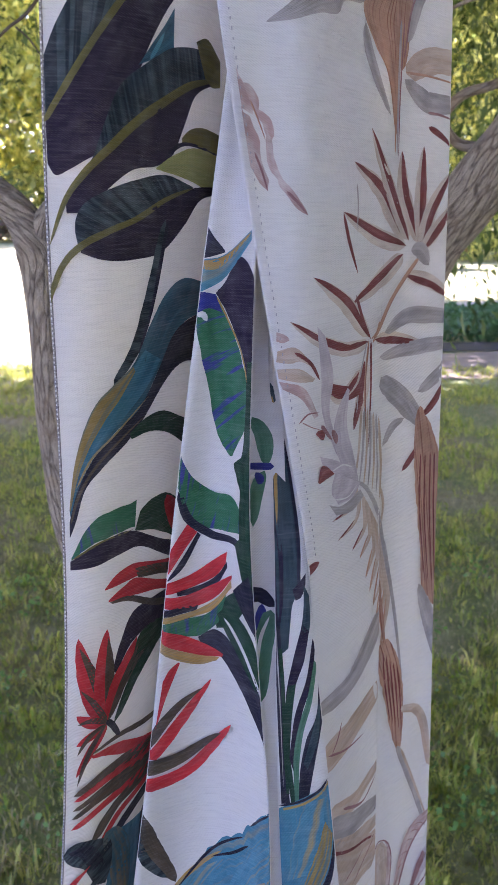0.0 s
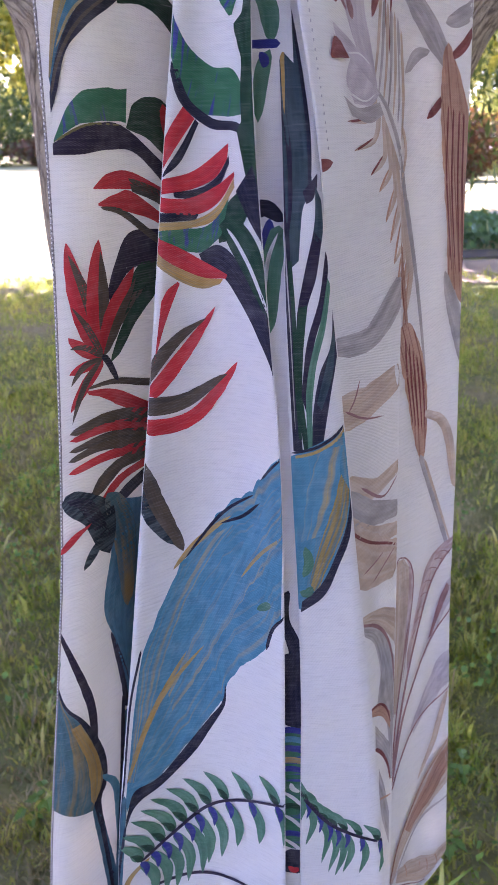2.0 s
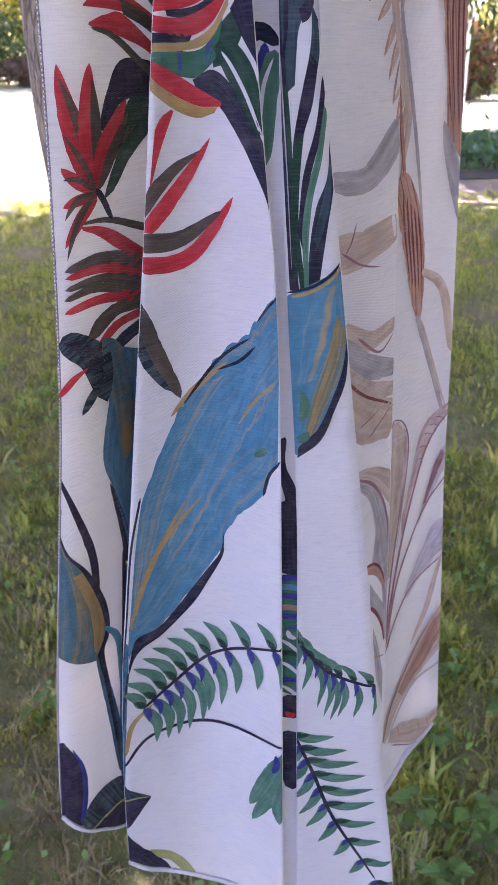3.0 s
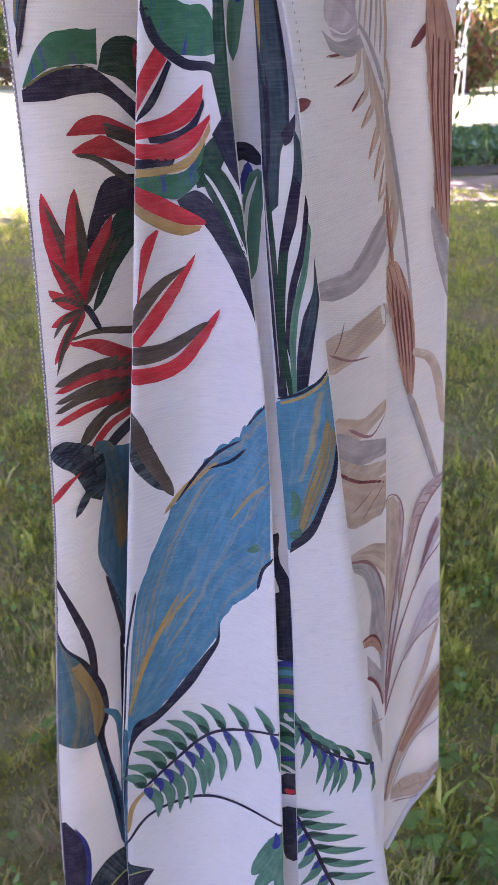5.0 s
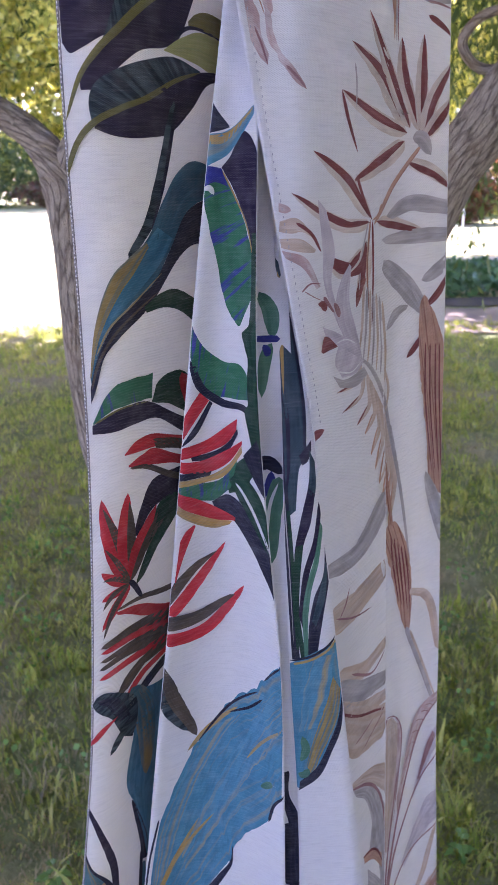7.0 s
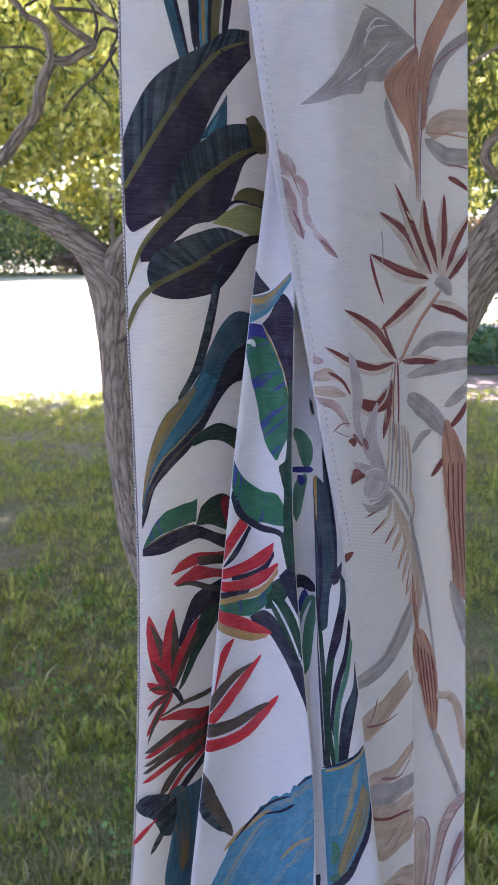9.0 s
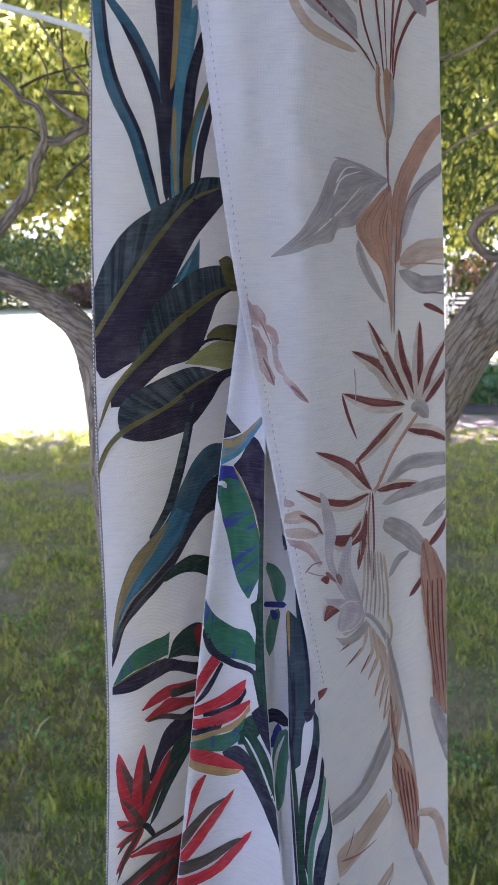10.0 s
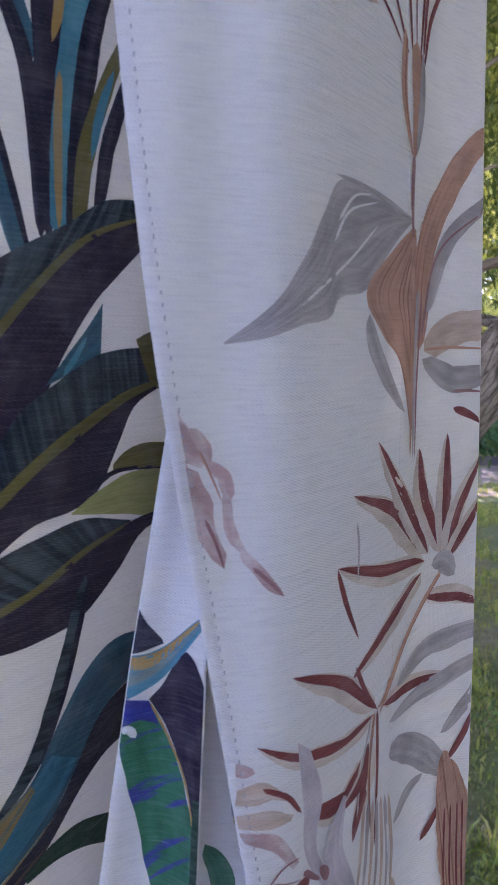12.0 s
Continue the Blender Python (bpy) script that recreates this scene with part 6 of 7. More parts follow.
span("b", [(0.0569, 1.2582), (0.0522, 1.2356), (0.0448, 1.2121), (0.038, 1.1831)], [(0.0625, 1.2456), (0.0603, 1.2228), (0.0507, 1.1971), (0.0423, 1.1742)], "ochreteal", 0.08)
span("b", [(0.0639, 1.2455), (0.061, 1.2226), (0.0555, 1.205), (0.0462, 1.1826), (0.0333, 1.1695)], [(0.0646, 1.2337), (0.0632, 1.214), (0.0573, 1.1965), (0.0479, 1.1738), (0.0324, 1.1614)], "navy")
blade("b", [(0.0247, 1.27), (0.0405, 1.2728), (0.0526, 1.2794), (0.0598, 1.2873)], 0.0010, 0.0010, "gold", 0.1, 0.1, 0, "printed_stem")
blade("b", [(0.0248, 1.273), (0.0406, 1.2757), (0.0509, 1.2814), (0.0591, 1.2892)], 0.0010, 0.0010, "navy", 0.1, 0.1, 0, "printed_stem")
blade("b", [(0.035, 1.2094), (0.0377, 1.1972), (0.0339, 1.1873)], 0.0032, 0.0032, "plain_green")
blade("b", [(0.0319, 1.1769), (0.0366, 1.1759), (0.0396, 1.1807)], 0.0029, 0.0033, "plain_green")
frond("b", [(0.0288, 1.015), (0.0495, 0.9839), (0.0689, 0.9693), (0.1041, 0.955)], 9, 0.0340, 0.0481, 118, -80, 0.0029)
frond("b", [(0.0292, 0.9179), (0.0445, 0.8755), (0.0633, 0.8173), (0.1017, 0.7358)], 10, 0.0450, 0.0341, -20, -112, 0.0047)
# pale reverse: mauve leaf and fan of stalks
blade("wide", [(-0.0301, 1.8843), (-0.0007, 1.8903), (0.0231, 1.9006), (0.0524, 1.8996)], 0.0139, 0.0083, "dusty", 0.2, 0.6, 0.05)
blade("wide", [(-0.0299, 1.8934), (-0.0059, 1.9044), (0.0204, 1.9185)], 0.0071, 0.0093, "mauve", 0.2, 0.3)
blade("wide", [(-0.0276, 1.8808), (-0.0119, 1.8832), (0.0124, 1.8887)], 0.0017, 0.0033, "pale_tan")
blade("wide", [(0.0259, 1.8929), (0.0447, 1.8771), (0.069, 1.8704)], 0.0180, 0.0023, "pale_grey", 0.5, 0.4)
blade("wide", [(0.0272, 1.8903), (0.0421, 1.8669), (0.0691, 1.863)], 0.0017, 0.0046, "pale_tan", 0.5, 0.5)
blade("wide", [(0.0299, 1.8916), (0.05, 1.8778), (0.0706, 1.8666), (0.0809, 1.8564)], 0.0009, 0.0009, "maroon", 0.12, 0.35, 0, "printed_stem")
blade("wide", [(0.0417, 1.9133), (0.055, 1.9093), (0.0686, 1.8909)], 0.0059, 0.0088, "pale_grey")
span("wide", [(0.017, 1.735), (0.0335, 1.7485), (0.0436, 1.7649), (0.0499, 1.781), (0.0561, 1.7942), (0.0717, 1.795), (0.0911, 1.79)], [(0.017, 1.7343), (0.0317, 1.7367), (0.0435, 1.7413), (0.053, 1.7442), (0.0572, 1.7519), (0.0682, 1.7564), (0.0803, 1.7757), (0.0903, 1.7882)], "pale_grey")
blade("wide", [(0.0537, 1.7954), (0.0689, 1.7944), (0.0881, 1.7876)], 0.0008, 0.0008, "pale_grey", 0.12, 0.35, 0, "printed_stem")
blade("wide", [(0.043, 1.7479), (0.06, 1.7658), (0.0724, 1.7821)], 0.0005, 0.0005, "white", 0.12, 0.35, 0, "printed_stem")
blade("wide", [(0.054, 1.7717), (0.0597, 1.7841), (0.0722, 1.791)], 0.0005, 0.0005, "white", 0.12, 0.35, 0, "printed_stem")
blade("wide", [(0.0554, 1.7793), (0.0612, 1.7898), (0.0689, 1.7928)], 0.0005, 0.0005, "white", 0.12, 0.35, 0, "printed_stem")
span("wide", [(0.0916, 1.7867), (0.0819, 1.7759), (0.0682, 1.7557), (0.0762, 1.7384), (0.0869, 1.7248), (0.094, 1.6935)], [(0.093, 1.7853), (0.0948, 1.7618), (0.0952, 1.7341), (0.0959, 1.6936)], "pale_brown")
blade("wide", [(0.0698, 1.7467), (0.0761, 1.7297), (0.0903, 1.703)], 0.0014, 0.0048, "pale_grey")
blade("wide", [(0.0541, 1.9197), (0.0668, 1.9046), (0.0729, 1.8812), (0.0807, 1.8632), (0.0845, 1.8552)], 0.0008, 0.0008, "maroon", 0.12, 0.35, 0, "printed_stem")
blade("wide", [(0.0763, 1.937), (0.0797, 1.9059), (0.0839, 1.8772), (0.0866, 1.8561)], 0.0008, 0.0008, "maroon", 0.12, 0.35, 0, "printed_stem")
blade("wide", [(0.0844, 1.9395), (0.0861, 1.9034), (0.0888, 1.8569)], 0.0005, 0.0005, "maroon", 0.12, 0.35, 0, "printed_stem")
blade("wide", [(0.0821, 1.8638), (0.0827, 1.8386), (0.0893, 1.8148)], 0.0020, 0.0013, "pale_brown", 0.3, 0.6)
# pale reverse: torn pink flower at the hem
blade("wide", [(-0.0017, 1.7164), (0.0016, 1.7081), (0.0064, 1.7013)], 0.0029, 0.0029, "dusty", 0.4, 0.5, 0.5)
blade("wide", [(0.0005, 1.7096), (0.0058, 1.699), (0.0104, 1.692)], 0.0029, 0.0035, "dusty", 0.4, 0.5, 0.6)
blade("wide", [(0.0064, 1.7063), (0.0104, 1.7001), (0.0123, 1.6924)], 0.0024, 0.0018, "dusty", 0.4, 0.5, 0.5)
blade("wide", [(-0.0009, 1.7022), (0.0049, 1.6841), (0.0066, 1.6687)], 0.0029, 0.0032, "dusty", 0.4, 0.5, 0.5)
blade("wide", [(0.0049, 1.6931), (0.0089, 1.6776), (0.0179, 1.6553)], 0.0042, 0.0036, "dusty", 0.4, 0.5, 0.4)
blade("wide", [(0.0112, 1.694), (0.0173, 1.689), (0.0196, 1.6798)], 0.0027, 0.0027, "dusty", 0.4, 0.5, 0.6)
blade("wide", [(0.0173, 1.6845), (0.0202, 1.669), (0.0255, 1.6595)], 0.0018, 0.0021, "dusty", 0.4, 0.5, 0.4)
blade("wide", [(0.0231, 1.6627), (0.0305, 1.6531), (0.0391, 1.6433)], 0.0018, 0.0024, "dusty", 0.4, 0.5, 0.3)
blade("wide", [(0.0006, 1.6901), (0.0021, 1.6779), (0.0042, 1.6655)], 0.0015, 0.0018, "dusty", 0.4, 0.5, 0.5)
blade("wide", [(0.0111, 1.6743), (0.015, 1.6648), (0.0179, 1.6553)], 0.0006, 0.0006, "mauve", 0.12, 0.35, 0, "printed_stem")
blade("wide", [(0.0276, 1.6554), (0.0335, 1.6498), (0.0391, 1.6433)], 0.0008, 0.0008, "mauve", 0.12, 0.35, 0, "printed_stem")
blade("wide", [(-0.0008, 1.7066), (0.0013, 1.6932), (0.0038, 1.6749)], 0.0004, 0.0004, "mauve", 0.12, 0.35, 0, "printed_stem")
blade("wide", [(0.009, 1.6987), (0.0131, 1.6893), (0.0167, 1.6799)], 0.0004, 0.0004, "pale_brown", 0.12, 0.35, 0, "printed_stem")
# pale reverse: palm fans
blade("wide", [(0.1044, 1.6296), (0.0856, 1.6579), (0.0652, 1.6732)], 0.0062, 0.0051, "pale_sand", 0.4, 0.7, 0.1)
blade("wide", [(0.1044, 1.6296), (0.0856, 1.6579), (0.0652, 1.6732)], 0.0014, 0.0035, "maroon", 0.6, 0.7, 0.16, "printed_petal")
blade("wide", [(0.1066, 1.6249), (0.0825, 1.6323), (0.0593, 1.6456)], 0.0062, 0.0051, "pale_sand", 0.4, 0.7, 0.1)
blade("wide", [(0.1066, 1.6249), (0.0825, 1.6323), (0.0593, 1.6456)], 0.0014, 0.0035, "maroon", 0.6, 0.7, 0.16, "printed_petal")
blade("wide", [(0.1047, 1.6197), (0.0869, 1.6058), (0.0665, 1.5924)], 0.0063, 0.0052, "pale_sand", 0.4, 0.7, 0.1)
blade("wide", [(0.1047, 1.6197), (0.0869, 1.6058), (0.0665, 1.5924)], 0.0014, 0.0036, "maroon", 0.6, 0.7, 0.16, "printed_petal")
blade("wide", [(0.1086, 1.6282), (0.0933, 1.6585), (0.0762, 1.6931)], 0.0054, 0.0044, "pale_sand", 0.4, 0.7, 0.1)
blade("wide", [(0.1086, 1.6282), (0.0933, 1.6585), (0.0762, 1.6931)], 0.0012, 0.0029, "maroon", 0.6, 0.7, 0.16, "printed_petal")
blade("wide", [(0.0593, 1.6456), (0.0637, 1.6286), (0.0699, 1.6101)], 0.0010, 0.0010, "maroon", 0.4, 0.6, 0, "printed_stem")
blade("wide", [(0.0673, 1.6618), (0.0685, 1.6506), (0.0685, 1.6352)], 0.0005, 0.0005, "pale_grey", 0.12, 0.35, 0, "printed_stem")
blade("wide", [(0.0795, 1.57), (0.0626, 1.5946), (0.0426, 1.6108)], 0.0050, 0.0041, "pale_sand", 0.4, 0.7, 0.1)
blade("wide", [(0.0795, 1.57), (0.0626, 1.5946), (0.0426, 1.6108)], 0.0012, 0.0030, "maroon", 0.6, 0.7, 0.16, "printed_petal")
blade("wide", [(0.0795, 1.5673), (0.0597, 1.5681), (0.0301, 1.5878)], 0.0050, 0.0041, "pale_sand", 0.4, 0.7, 0.1)
blade("wide", [(0.0795, 1.5673), (0.0597, 1.5681), (0.0301, 1.5878)], 0.0012, 0.0030, "maroon", 0.6, 0.7, 0.16, "printed_petal")
blade("wide", [(0.077, 1.5521), (0.0634, 1.5381), (0.0531, 1.5438)], 0.0051, 0.0042, "pale_sand", 0.4, 0.7, 0.1)
blade("wide", [(0.077, 1.5521), (0.0634, 1.5381), (0.0531, 1.5438)], 0.0012, 0.0031, "maroon", 0.6, 0.7, 0.16, "printed_petal")
blade("wide", [(0.0769, 1.5559), (0.0755, 1.534), (0.0706, 1.5143)], 0.0053, 0.0043, "pale_sand", 0.4, 0.7, 0.1)
blade("wide", [(0.0769, 1.5559), (0.0755, 1.534), (0.0706, 1.5143)], 0.0013, 0.0032, "maroon", 0.6, 0.7, 0.16, "printed_petal")
blade("wide", [(0.0691, 1.5981), (0.0746, 1.582), (0.081, 1.5682)], 0.0009, 0.0009, "maroon", 0.12, 0.35, 0, "printed_stem")
blade("wide", [(0.0795, 1.5693), (0.0779, 1.5397), (0.0801, 1.5063)], 0.0007, 0.0007, "pale_brown", 0.12, 0.35, 0, "printed_stem")
blade("wide", [(0.081, 1.5682), (0.0825, 1.5359), (0.0826, 1.496)], 0.0007, 0.0007, "maroon", 0.12, 0.35, 0, "printed_stem")
blade("wide", [(0.0781, 1.5684), (0.0736, 1.5432), (0.0723, 1.5174)], 0.0005, 0.0005, "pale_grey", 0.12, 0.35, 0, "printed_stem")
blade("wide", [(0.0876, 1.5787), (0.0858, 1.5722), (0.081, 1.5682)], 0.0009, 0.0009, "pale_brown", 0.12, 0.35, 0, "printed_stem")
# pale reverse: lilac flower and plume
span("wide", [(0.0235, 1.5723), (0.0341, 1.5733), (0.0451, 1.56)], [(0.0229, 1.5663), (0.0311, 1.565), (0.0356, 1.5667)], "pale_tan")
span("wide", [(0.0229, 1.5623), (0.0356, 1.5617), (0.0445, 1.5548)], [(0.0235, 1.5573), (0.0357, 1.5541), (0.0434, 1.5531)], "pale_tan")
span("wide", [(0.0242, 1.5557), (0.0387, 1.5503), (0.0471, 1.5323)], [(0.0267, 1.5511), (0.0372, 1.5442), (0.0447, 1.5312)], "dusty")
span("wide", [(0.0229, 1.5826), (0.028, 1.5806), (0.0301, 1.5781)], [(0.0229, 1.5775), (0.0265, 1.5765), (0.0295, 1.5775)], "dusty")
blade("wide", [(0.0326, 1.5712), (0.0415, 1.5645), (0.0475, 1.5529)], 0.0010, 0.0010, "maroon", 0.12, 0.35, 0, "printed_stem")
span("wide", [(0.053, 1.5496), (0.06, 1.5459), (0.068, 1.5424)], [(0.0537, 1.5426), (0.0601, 1.5377), (0.0641, 1.5376)], "maroon")
span("wide", [(0.0654, 1.5365), (0.0718, 1.5416), (0.0756, 1.5493)], [(0.0668, 1.5343), (0.0737, 1.5355), (0.0768, 1.5426)], "maroon")
blade("wide", [(0.0766, 1.533), (0.0733, 1.5223), (0.0706, 1.5131)], 0.0014, 0.0014, "maroon", 0.12, 0.35, 0, "printed_stem")
blade("wide", [(0.076, 1.5277), (0.0751, 1.4991), (0.073, 1.4766)], 0.0009, 0.0009, "pale_tan", 0.12, 0.35, 0, "printed_stem")
blade("wide", [(0.0782, 1.5258), (0.0781, 1.4963), (0.0764, 1.4733)], 0.0009, 0.0009, "pale_grey", 0.12, 0.35, 0, "printed_stem")
blade("wide", [(0.0805, 1.5238), (0.0812, 1.4934), (0.0798, 1.4699)], 0.0009, 0.0009, "pale_tan", 0.12, 0.35, 0, "printed_stem")
blade("wide", [(0.0828, 1.5218), (0.0843, 1.4903), (0.0833, 1.4662)], 0.0009, 0.0009, "pale_grey", 0.12, 0.35, 0, "printed_stem")
blade("wide", [(0.0852, 1.5196), (0.0875, 1.487), (0.0869, 1.4624)], 0.0009, 0.0009, "pale_tan", 0.12, 0.35, 0, "printed_stem")
blade("wide", [(0.0876, 1.5172), (0.0908, 1.4831), (0.0906, 1.4581)], 0.0010, 0.0010, "pale_grey", 0.12, 0.35, 0, "printed_stem")
blade("wide", [(0.0902, 1.513), (0.0946, 1.4762), (0.0949, 1.4483)], 0.0010, 0.0010, "pale_tan", 0.12, 0.35, 0, "printed_stem")
blade("wide", [(0.0749, 1.4756), (0.0715, 1.4611), (0.0578, 1.4594)], 0.0018, 0.0014, "pale_tan", 0.35, 0.6)
blade("wide", [(0.0704, 1.4614), (0.0649, 1.4602), (0.0578, 1.4594)], 0.0007, 0.0007, "maroon", 0.5, 0.3, 0, "printed_stem")
blade("wide", [(0.0772, 1.4705), (0.075, 1.4503), (0.062, 1.4436)], 0.0018, 0.0014, "pale_tan", 0.35, 0.6)
blade("wide", [(0.0739, 1.4506), (0.0686, 1.4471), (0.062, 1.4436)], 0.0007, 0.0007, "maroon", 0.5, 0.3, 0, "printed_stem")
blade("wide", [(0.0795, 1.4654), (0.0819, 1.4402), (0.0728, 1.4294)], 0.0019, 0.0015, "pale_tan", 0.35, 0.6)
blade("wide", [(0.0808, 1.4406), (0.0771, 1.4354), (0.0728, 1.4294)], 0.0007, 0.0007, "maroon", 0.5, 0.3, 0, "printed_stem")
blade("wide", [(0.0819, 1.46), (0.0864, 1.432), (0.0789, 1.4192)], 0.0019, 0.0015, "pale_tan", 0.35, 0.6)
blade("wide", [(0.0852, 1.4325), (0.0822, 1.4265), (0.0789, 1.4192)], 0.0008, 0.0008, "pale_brown", 0.5, 0.3, 0, "printed_stem")
blade("wide", [(0.0843, 1.4546), (0.0905, 1.4194), (0.0843, 1.4003)], 0.0019, 0.0015, "pale_tan", 0.35, 0.6)
blade("wide", [(0.0893, 1.42), (0.0868, 1.4109), (0.0843, 1.4003)], 0.0008, 0.0008, "pale_brown", 0.5, 0.3, 0, "printed_stem")
blade("wide", [(0.0868, 1.449), (0.0939, 1.4091), (0.0882, 1.3867)], 0.0019, 0.0016, "pale_tan", 0.35, 0.6)
blade("wide", [(0.0926, 1.4101), (0.0903, 1.3994), (0.0882, 1.3867)], 0.0008, 0.0008, "pale_brown", 0.5, 0.3, 0, "printed_stem")
blade("wide", [(0.0893, 1.4432), (0.0978, 1.3909), (0.0918, 1.3722)], 0.0020, 0.0016, "pale_tan", 0.35, 0.6)
blade("wide", [(0.0958, 1.3989), (0.0937, 1.387), (0.0918, 1.3722)], 0.0008, 0.0008, "pale_brown", 0.5, 0.3, 0, "printed_stem")
blade("wide", [(0.0919, 1.437), (0.1008, 1.3809), (0.0951, 1.3572)], 0.0020, 0.0016, "pale_tan", 0.35, 0.6)
blade("wide", [(0.0995, 1.3814), (0.097, 1.3734), (0.0951, 1.3572)], 0.0008, 0.0008, "pale_brown", 0.5, 0.3, 0, "printed_stem")
blade("wide", [(0.0952, 1.4236), (0.104, 1.3711), (0.0987, 1.3405)], 0.0020, 0.0016, "pale_tan", 0.35, 0.6)
blade("wide", [(0.1026, 1.3714), (0.1009, 1.3526), (0.0987, 1.3405)], 0.0008, 0.0008, "pale_brown", 0.5, 0.3, 0, "printed_stem")
blade("wide", [(0.0979, 1.4176), (0.1068, 1.3641), (0.1023, 1.3222)], 0.0021, 0.0017, "pale_tan", 0.35, 0.6)
blade("wide", [(0.1055, 1.3643), (0.1038, 1.3445), (0.1023, 1.3222)], 0.0008, 0.0008, "pale_brown", 0.5, 0.3, 0, "printed_stem")
blade("wide", [(0.0712, 1.4801), (0.0825, 1.4671), (0.0936, 1.4404), (0.1018, 1.4022), (0.11, 1.3633)], 0.0014, 0.0014, "pale_grey", 0.3, 0.2, 0, "printed_stem")
blade("wide", [(0.0951, 1.458), (0.0985, 1.4412), (0.0961, 1.4208)], 0.0010, 0.0010, "pale_tan", 0.12, 0.35, 0, "printed_stem")
span("wide", [(0.0452, 1.5841), (0.0481, 1.5553), (0.0492, 1.5335), (0.0572, 1.508), (0.0669, 1.4867)], [(0.0503, 1.5772), (0.0558, 1.5531), (0.0538, 1.5332), (0.0591, 1.5137), (0.0718, 1.4858)], "lilac")
span("wide", [(0.0653, 1.5429), (0.0583, 1.5293), (0.0572, 1.5118), (0.0648, 1.4886)], [(0.0667, 1.5411), (0.0657, 1.5193), (0.0708, 1.4993), (0.0756, 1.4769)], "lilac")
span("wide", [(0.0485, 1.5071), (0.0606, 1.498), (0.074, 1.4824)], [(0.0504, 1.5003), (0.0607, 1.4891), (0.0741, 1.4748)], "lilac")
span("wide", [(0.0587, 1.4915), (0.0566, 1.4804), (0.0596, 1.473)], [(0.0771, 1.475), (0.0721, 1.4685), (0.0617, 1.4686)], "lilac")
span("wide", [(0.0554, 1.4723), (0.0644, 1.4666), (0.0772, 1.4701)], [(0.0604, 1.4622), (0.0716, 1.4585), (0.0803, 1.4637)], "pale_grey")
blade("wide", [(0.0576, 1.4744), (0.0678, 1.4702), (0.0749, 1.4748)], 0.0005, 0.0005, "white", 0.12, 0.35, 0, "printed_stem")
blade("wide", [(0.0568, 1.4935), (0.064, 1.494), (0.071, 1.4889)], 0.0005, 0.0005, "white", 0.12, 0.35, 0, "printed_stem")
span("wide", [(0.0477, 1.4915), (0.0495, 1.5001), (0.0529, 1.4989)], [(0.0487, 1.4899), (0.0542, 1.4908), (0.0584, 1.4911)], "maroon")
blade("wide", [(0.0457, 1.5221), (0.049, 1.5208), (0.0503, 1.5161)], 0.0020, 0.0020, "maroon")
blade("wide", [(0.049, 1.5258), (0.0521, 1.5202), (0.0559, 1.5137)], 0.0010, 0.0010, "mauve", 0.12, 0.35, 0, "printed_stem")
blade("wide", [(0.0358, 1.5304), (0.0411, 1.5349), (0.0477, 1.5339)], 0.0005, 0.0005, "mauve", 0.12, 0.35, 0, "printed_stem")
blade("wide", [(0.0373, 1.5312), (0.0433, 1.5266), (0.0484, 1.5234)], 0.0003, 0.0003, "mauve", 0.12, 0.35, 0, "printed_stem")
blade("wide", [(0.0558, 1.5204), (0.0578, 1.5149), (0.0592, 1.5099)], 0.0017, 0.0014, "mauve")
blade("reverse", [(0.0371, 1.4328), (0.0431, 1.4371), (0.0499, 1.4385)], 0.0030, 0.0038, "maroon")
blade("reverse", [(0.0394, 1.4222), (0.0409, 1.4329), (0.0443, 1.4393)], 0.0030, 0.0015, "maroon")
# pale reverse: stacked grey and tan leaves
blade("reverse", [(0.0469, 1.3369), (0.077, 1.3315), (0.1026, 1.3623)], 0.0086, 0.0094, "pale_grey", 0.4, 0.15)
blade("reverse", [(0.0513, 1.2939), (0.0733, 1.2877), (0.1054, 1.2937)], 0.0114, 0.0132, "pale_tan", 0.15, 0.2)
blade("reverse", [(0.0619, 1.2877), (0.0662, 1.2948), (0.0692, 1.306)], 0.0006, 0.0006, "mauve", 0.12, 0.35, 0, "printed_stem")
blade("reverse", [(0.0589, 1.2908), (0.0735, 1.2764), (0.0886, 1.2681)], 0.0007, 0.0007, "mauve", 0.12, 0.35, 0, "printed_stem")
blade("reverse", [(0.0582, 1.2411), (0.0822, 1.2184), (0.1081, 1.2209)], 0.0064, 0.0082, "pale_tan", 0.2, 0.3)
blade("reverse", [(0.0721, 1.2271), (0.0905, 1.204), (0.1031, 1.2121)], 0.0009, 0.0009, "mauve", 0.12, 0.35, 0, "printed_stem")
blade("reverse", [(0.0583, 1.2309), (0.0827, 1.1991), (0.1094, 1.1809)], 0.0065, 0.0093, "pale_grey", 0.1, 0.2)
blade("reverse", [(0.0586, 1.2129), (0.0831, 1.1798), (0.11, 1.1636)], 0.0056, 0.0065, "pale_tan", 0.1, 0.1)
blade("reverse", [(0.0611, 1.1885), (0.0864, 1.1521), (0.1109, 1.1341)], 0.0161, 0.0133, "pale_tan", 0.1, 0.1)
blade("reverse", [(0.0609, 1.2069), (0.0806, 1.1772), (0.108, 1.1488)], 0.0009, 0.0009, "maroon", 0.1, 0.1, 0, "printed_stem")
blade("reverse", [(0.0839, 1.1407), (0.0947, 1.1457), (0.1029, 1.152)], 0.0007, 0.0007, "mauve", 0.12, 0.35, 0, "printed_stem")
blade("reverse", [(0.0759, 1.156), (0.0863, 1.156), (0.0928, 1.1569)], 0.0007, 0.0007, "mauve", 0.12, 0.35, 0, "printed_stem")
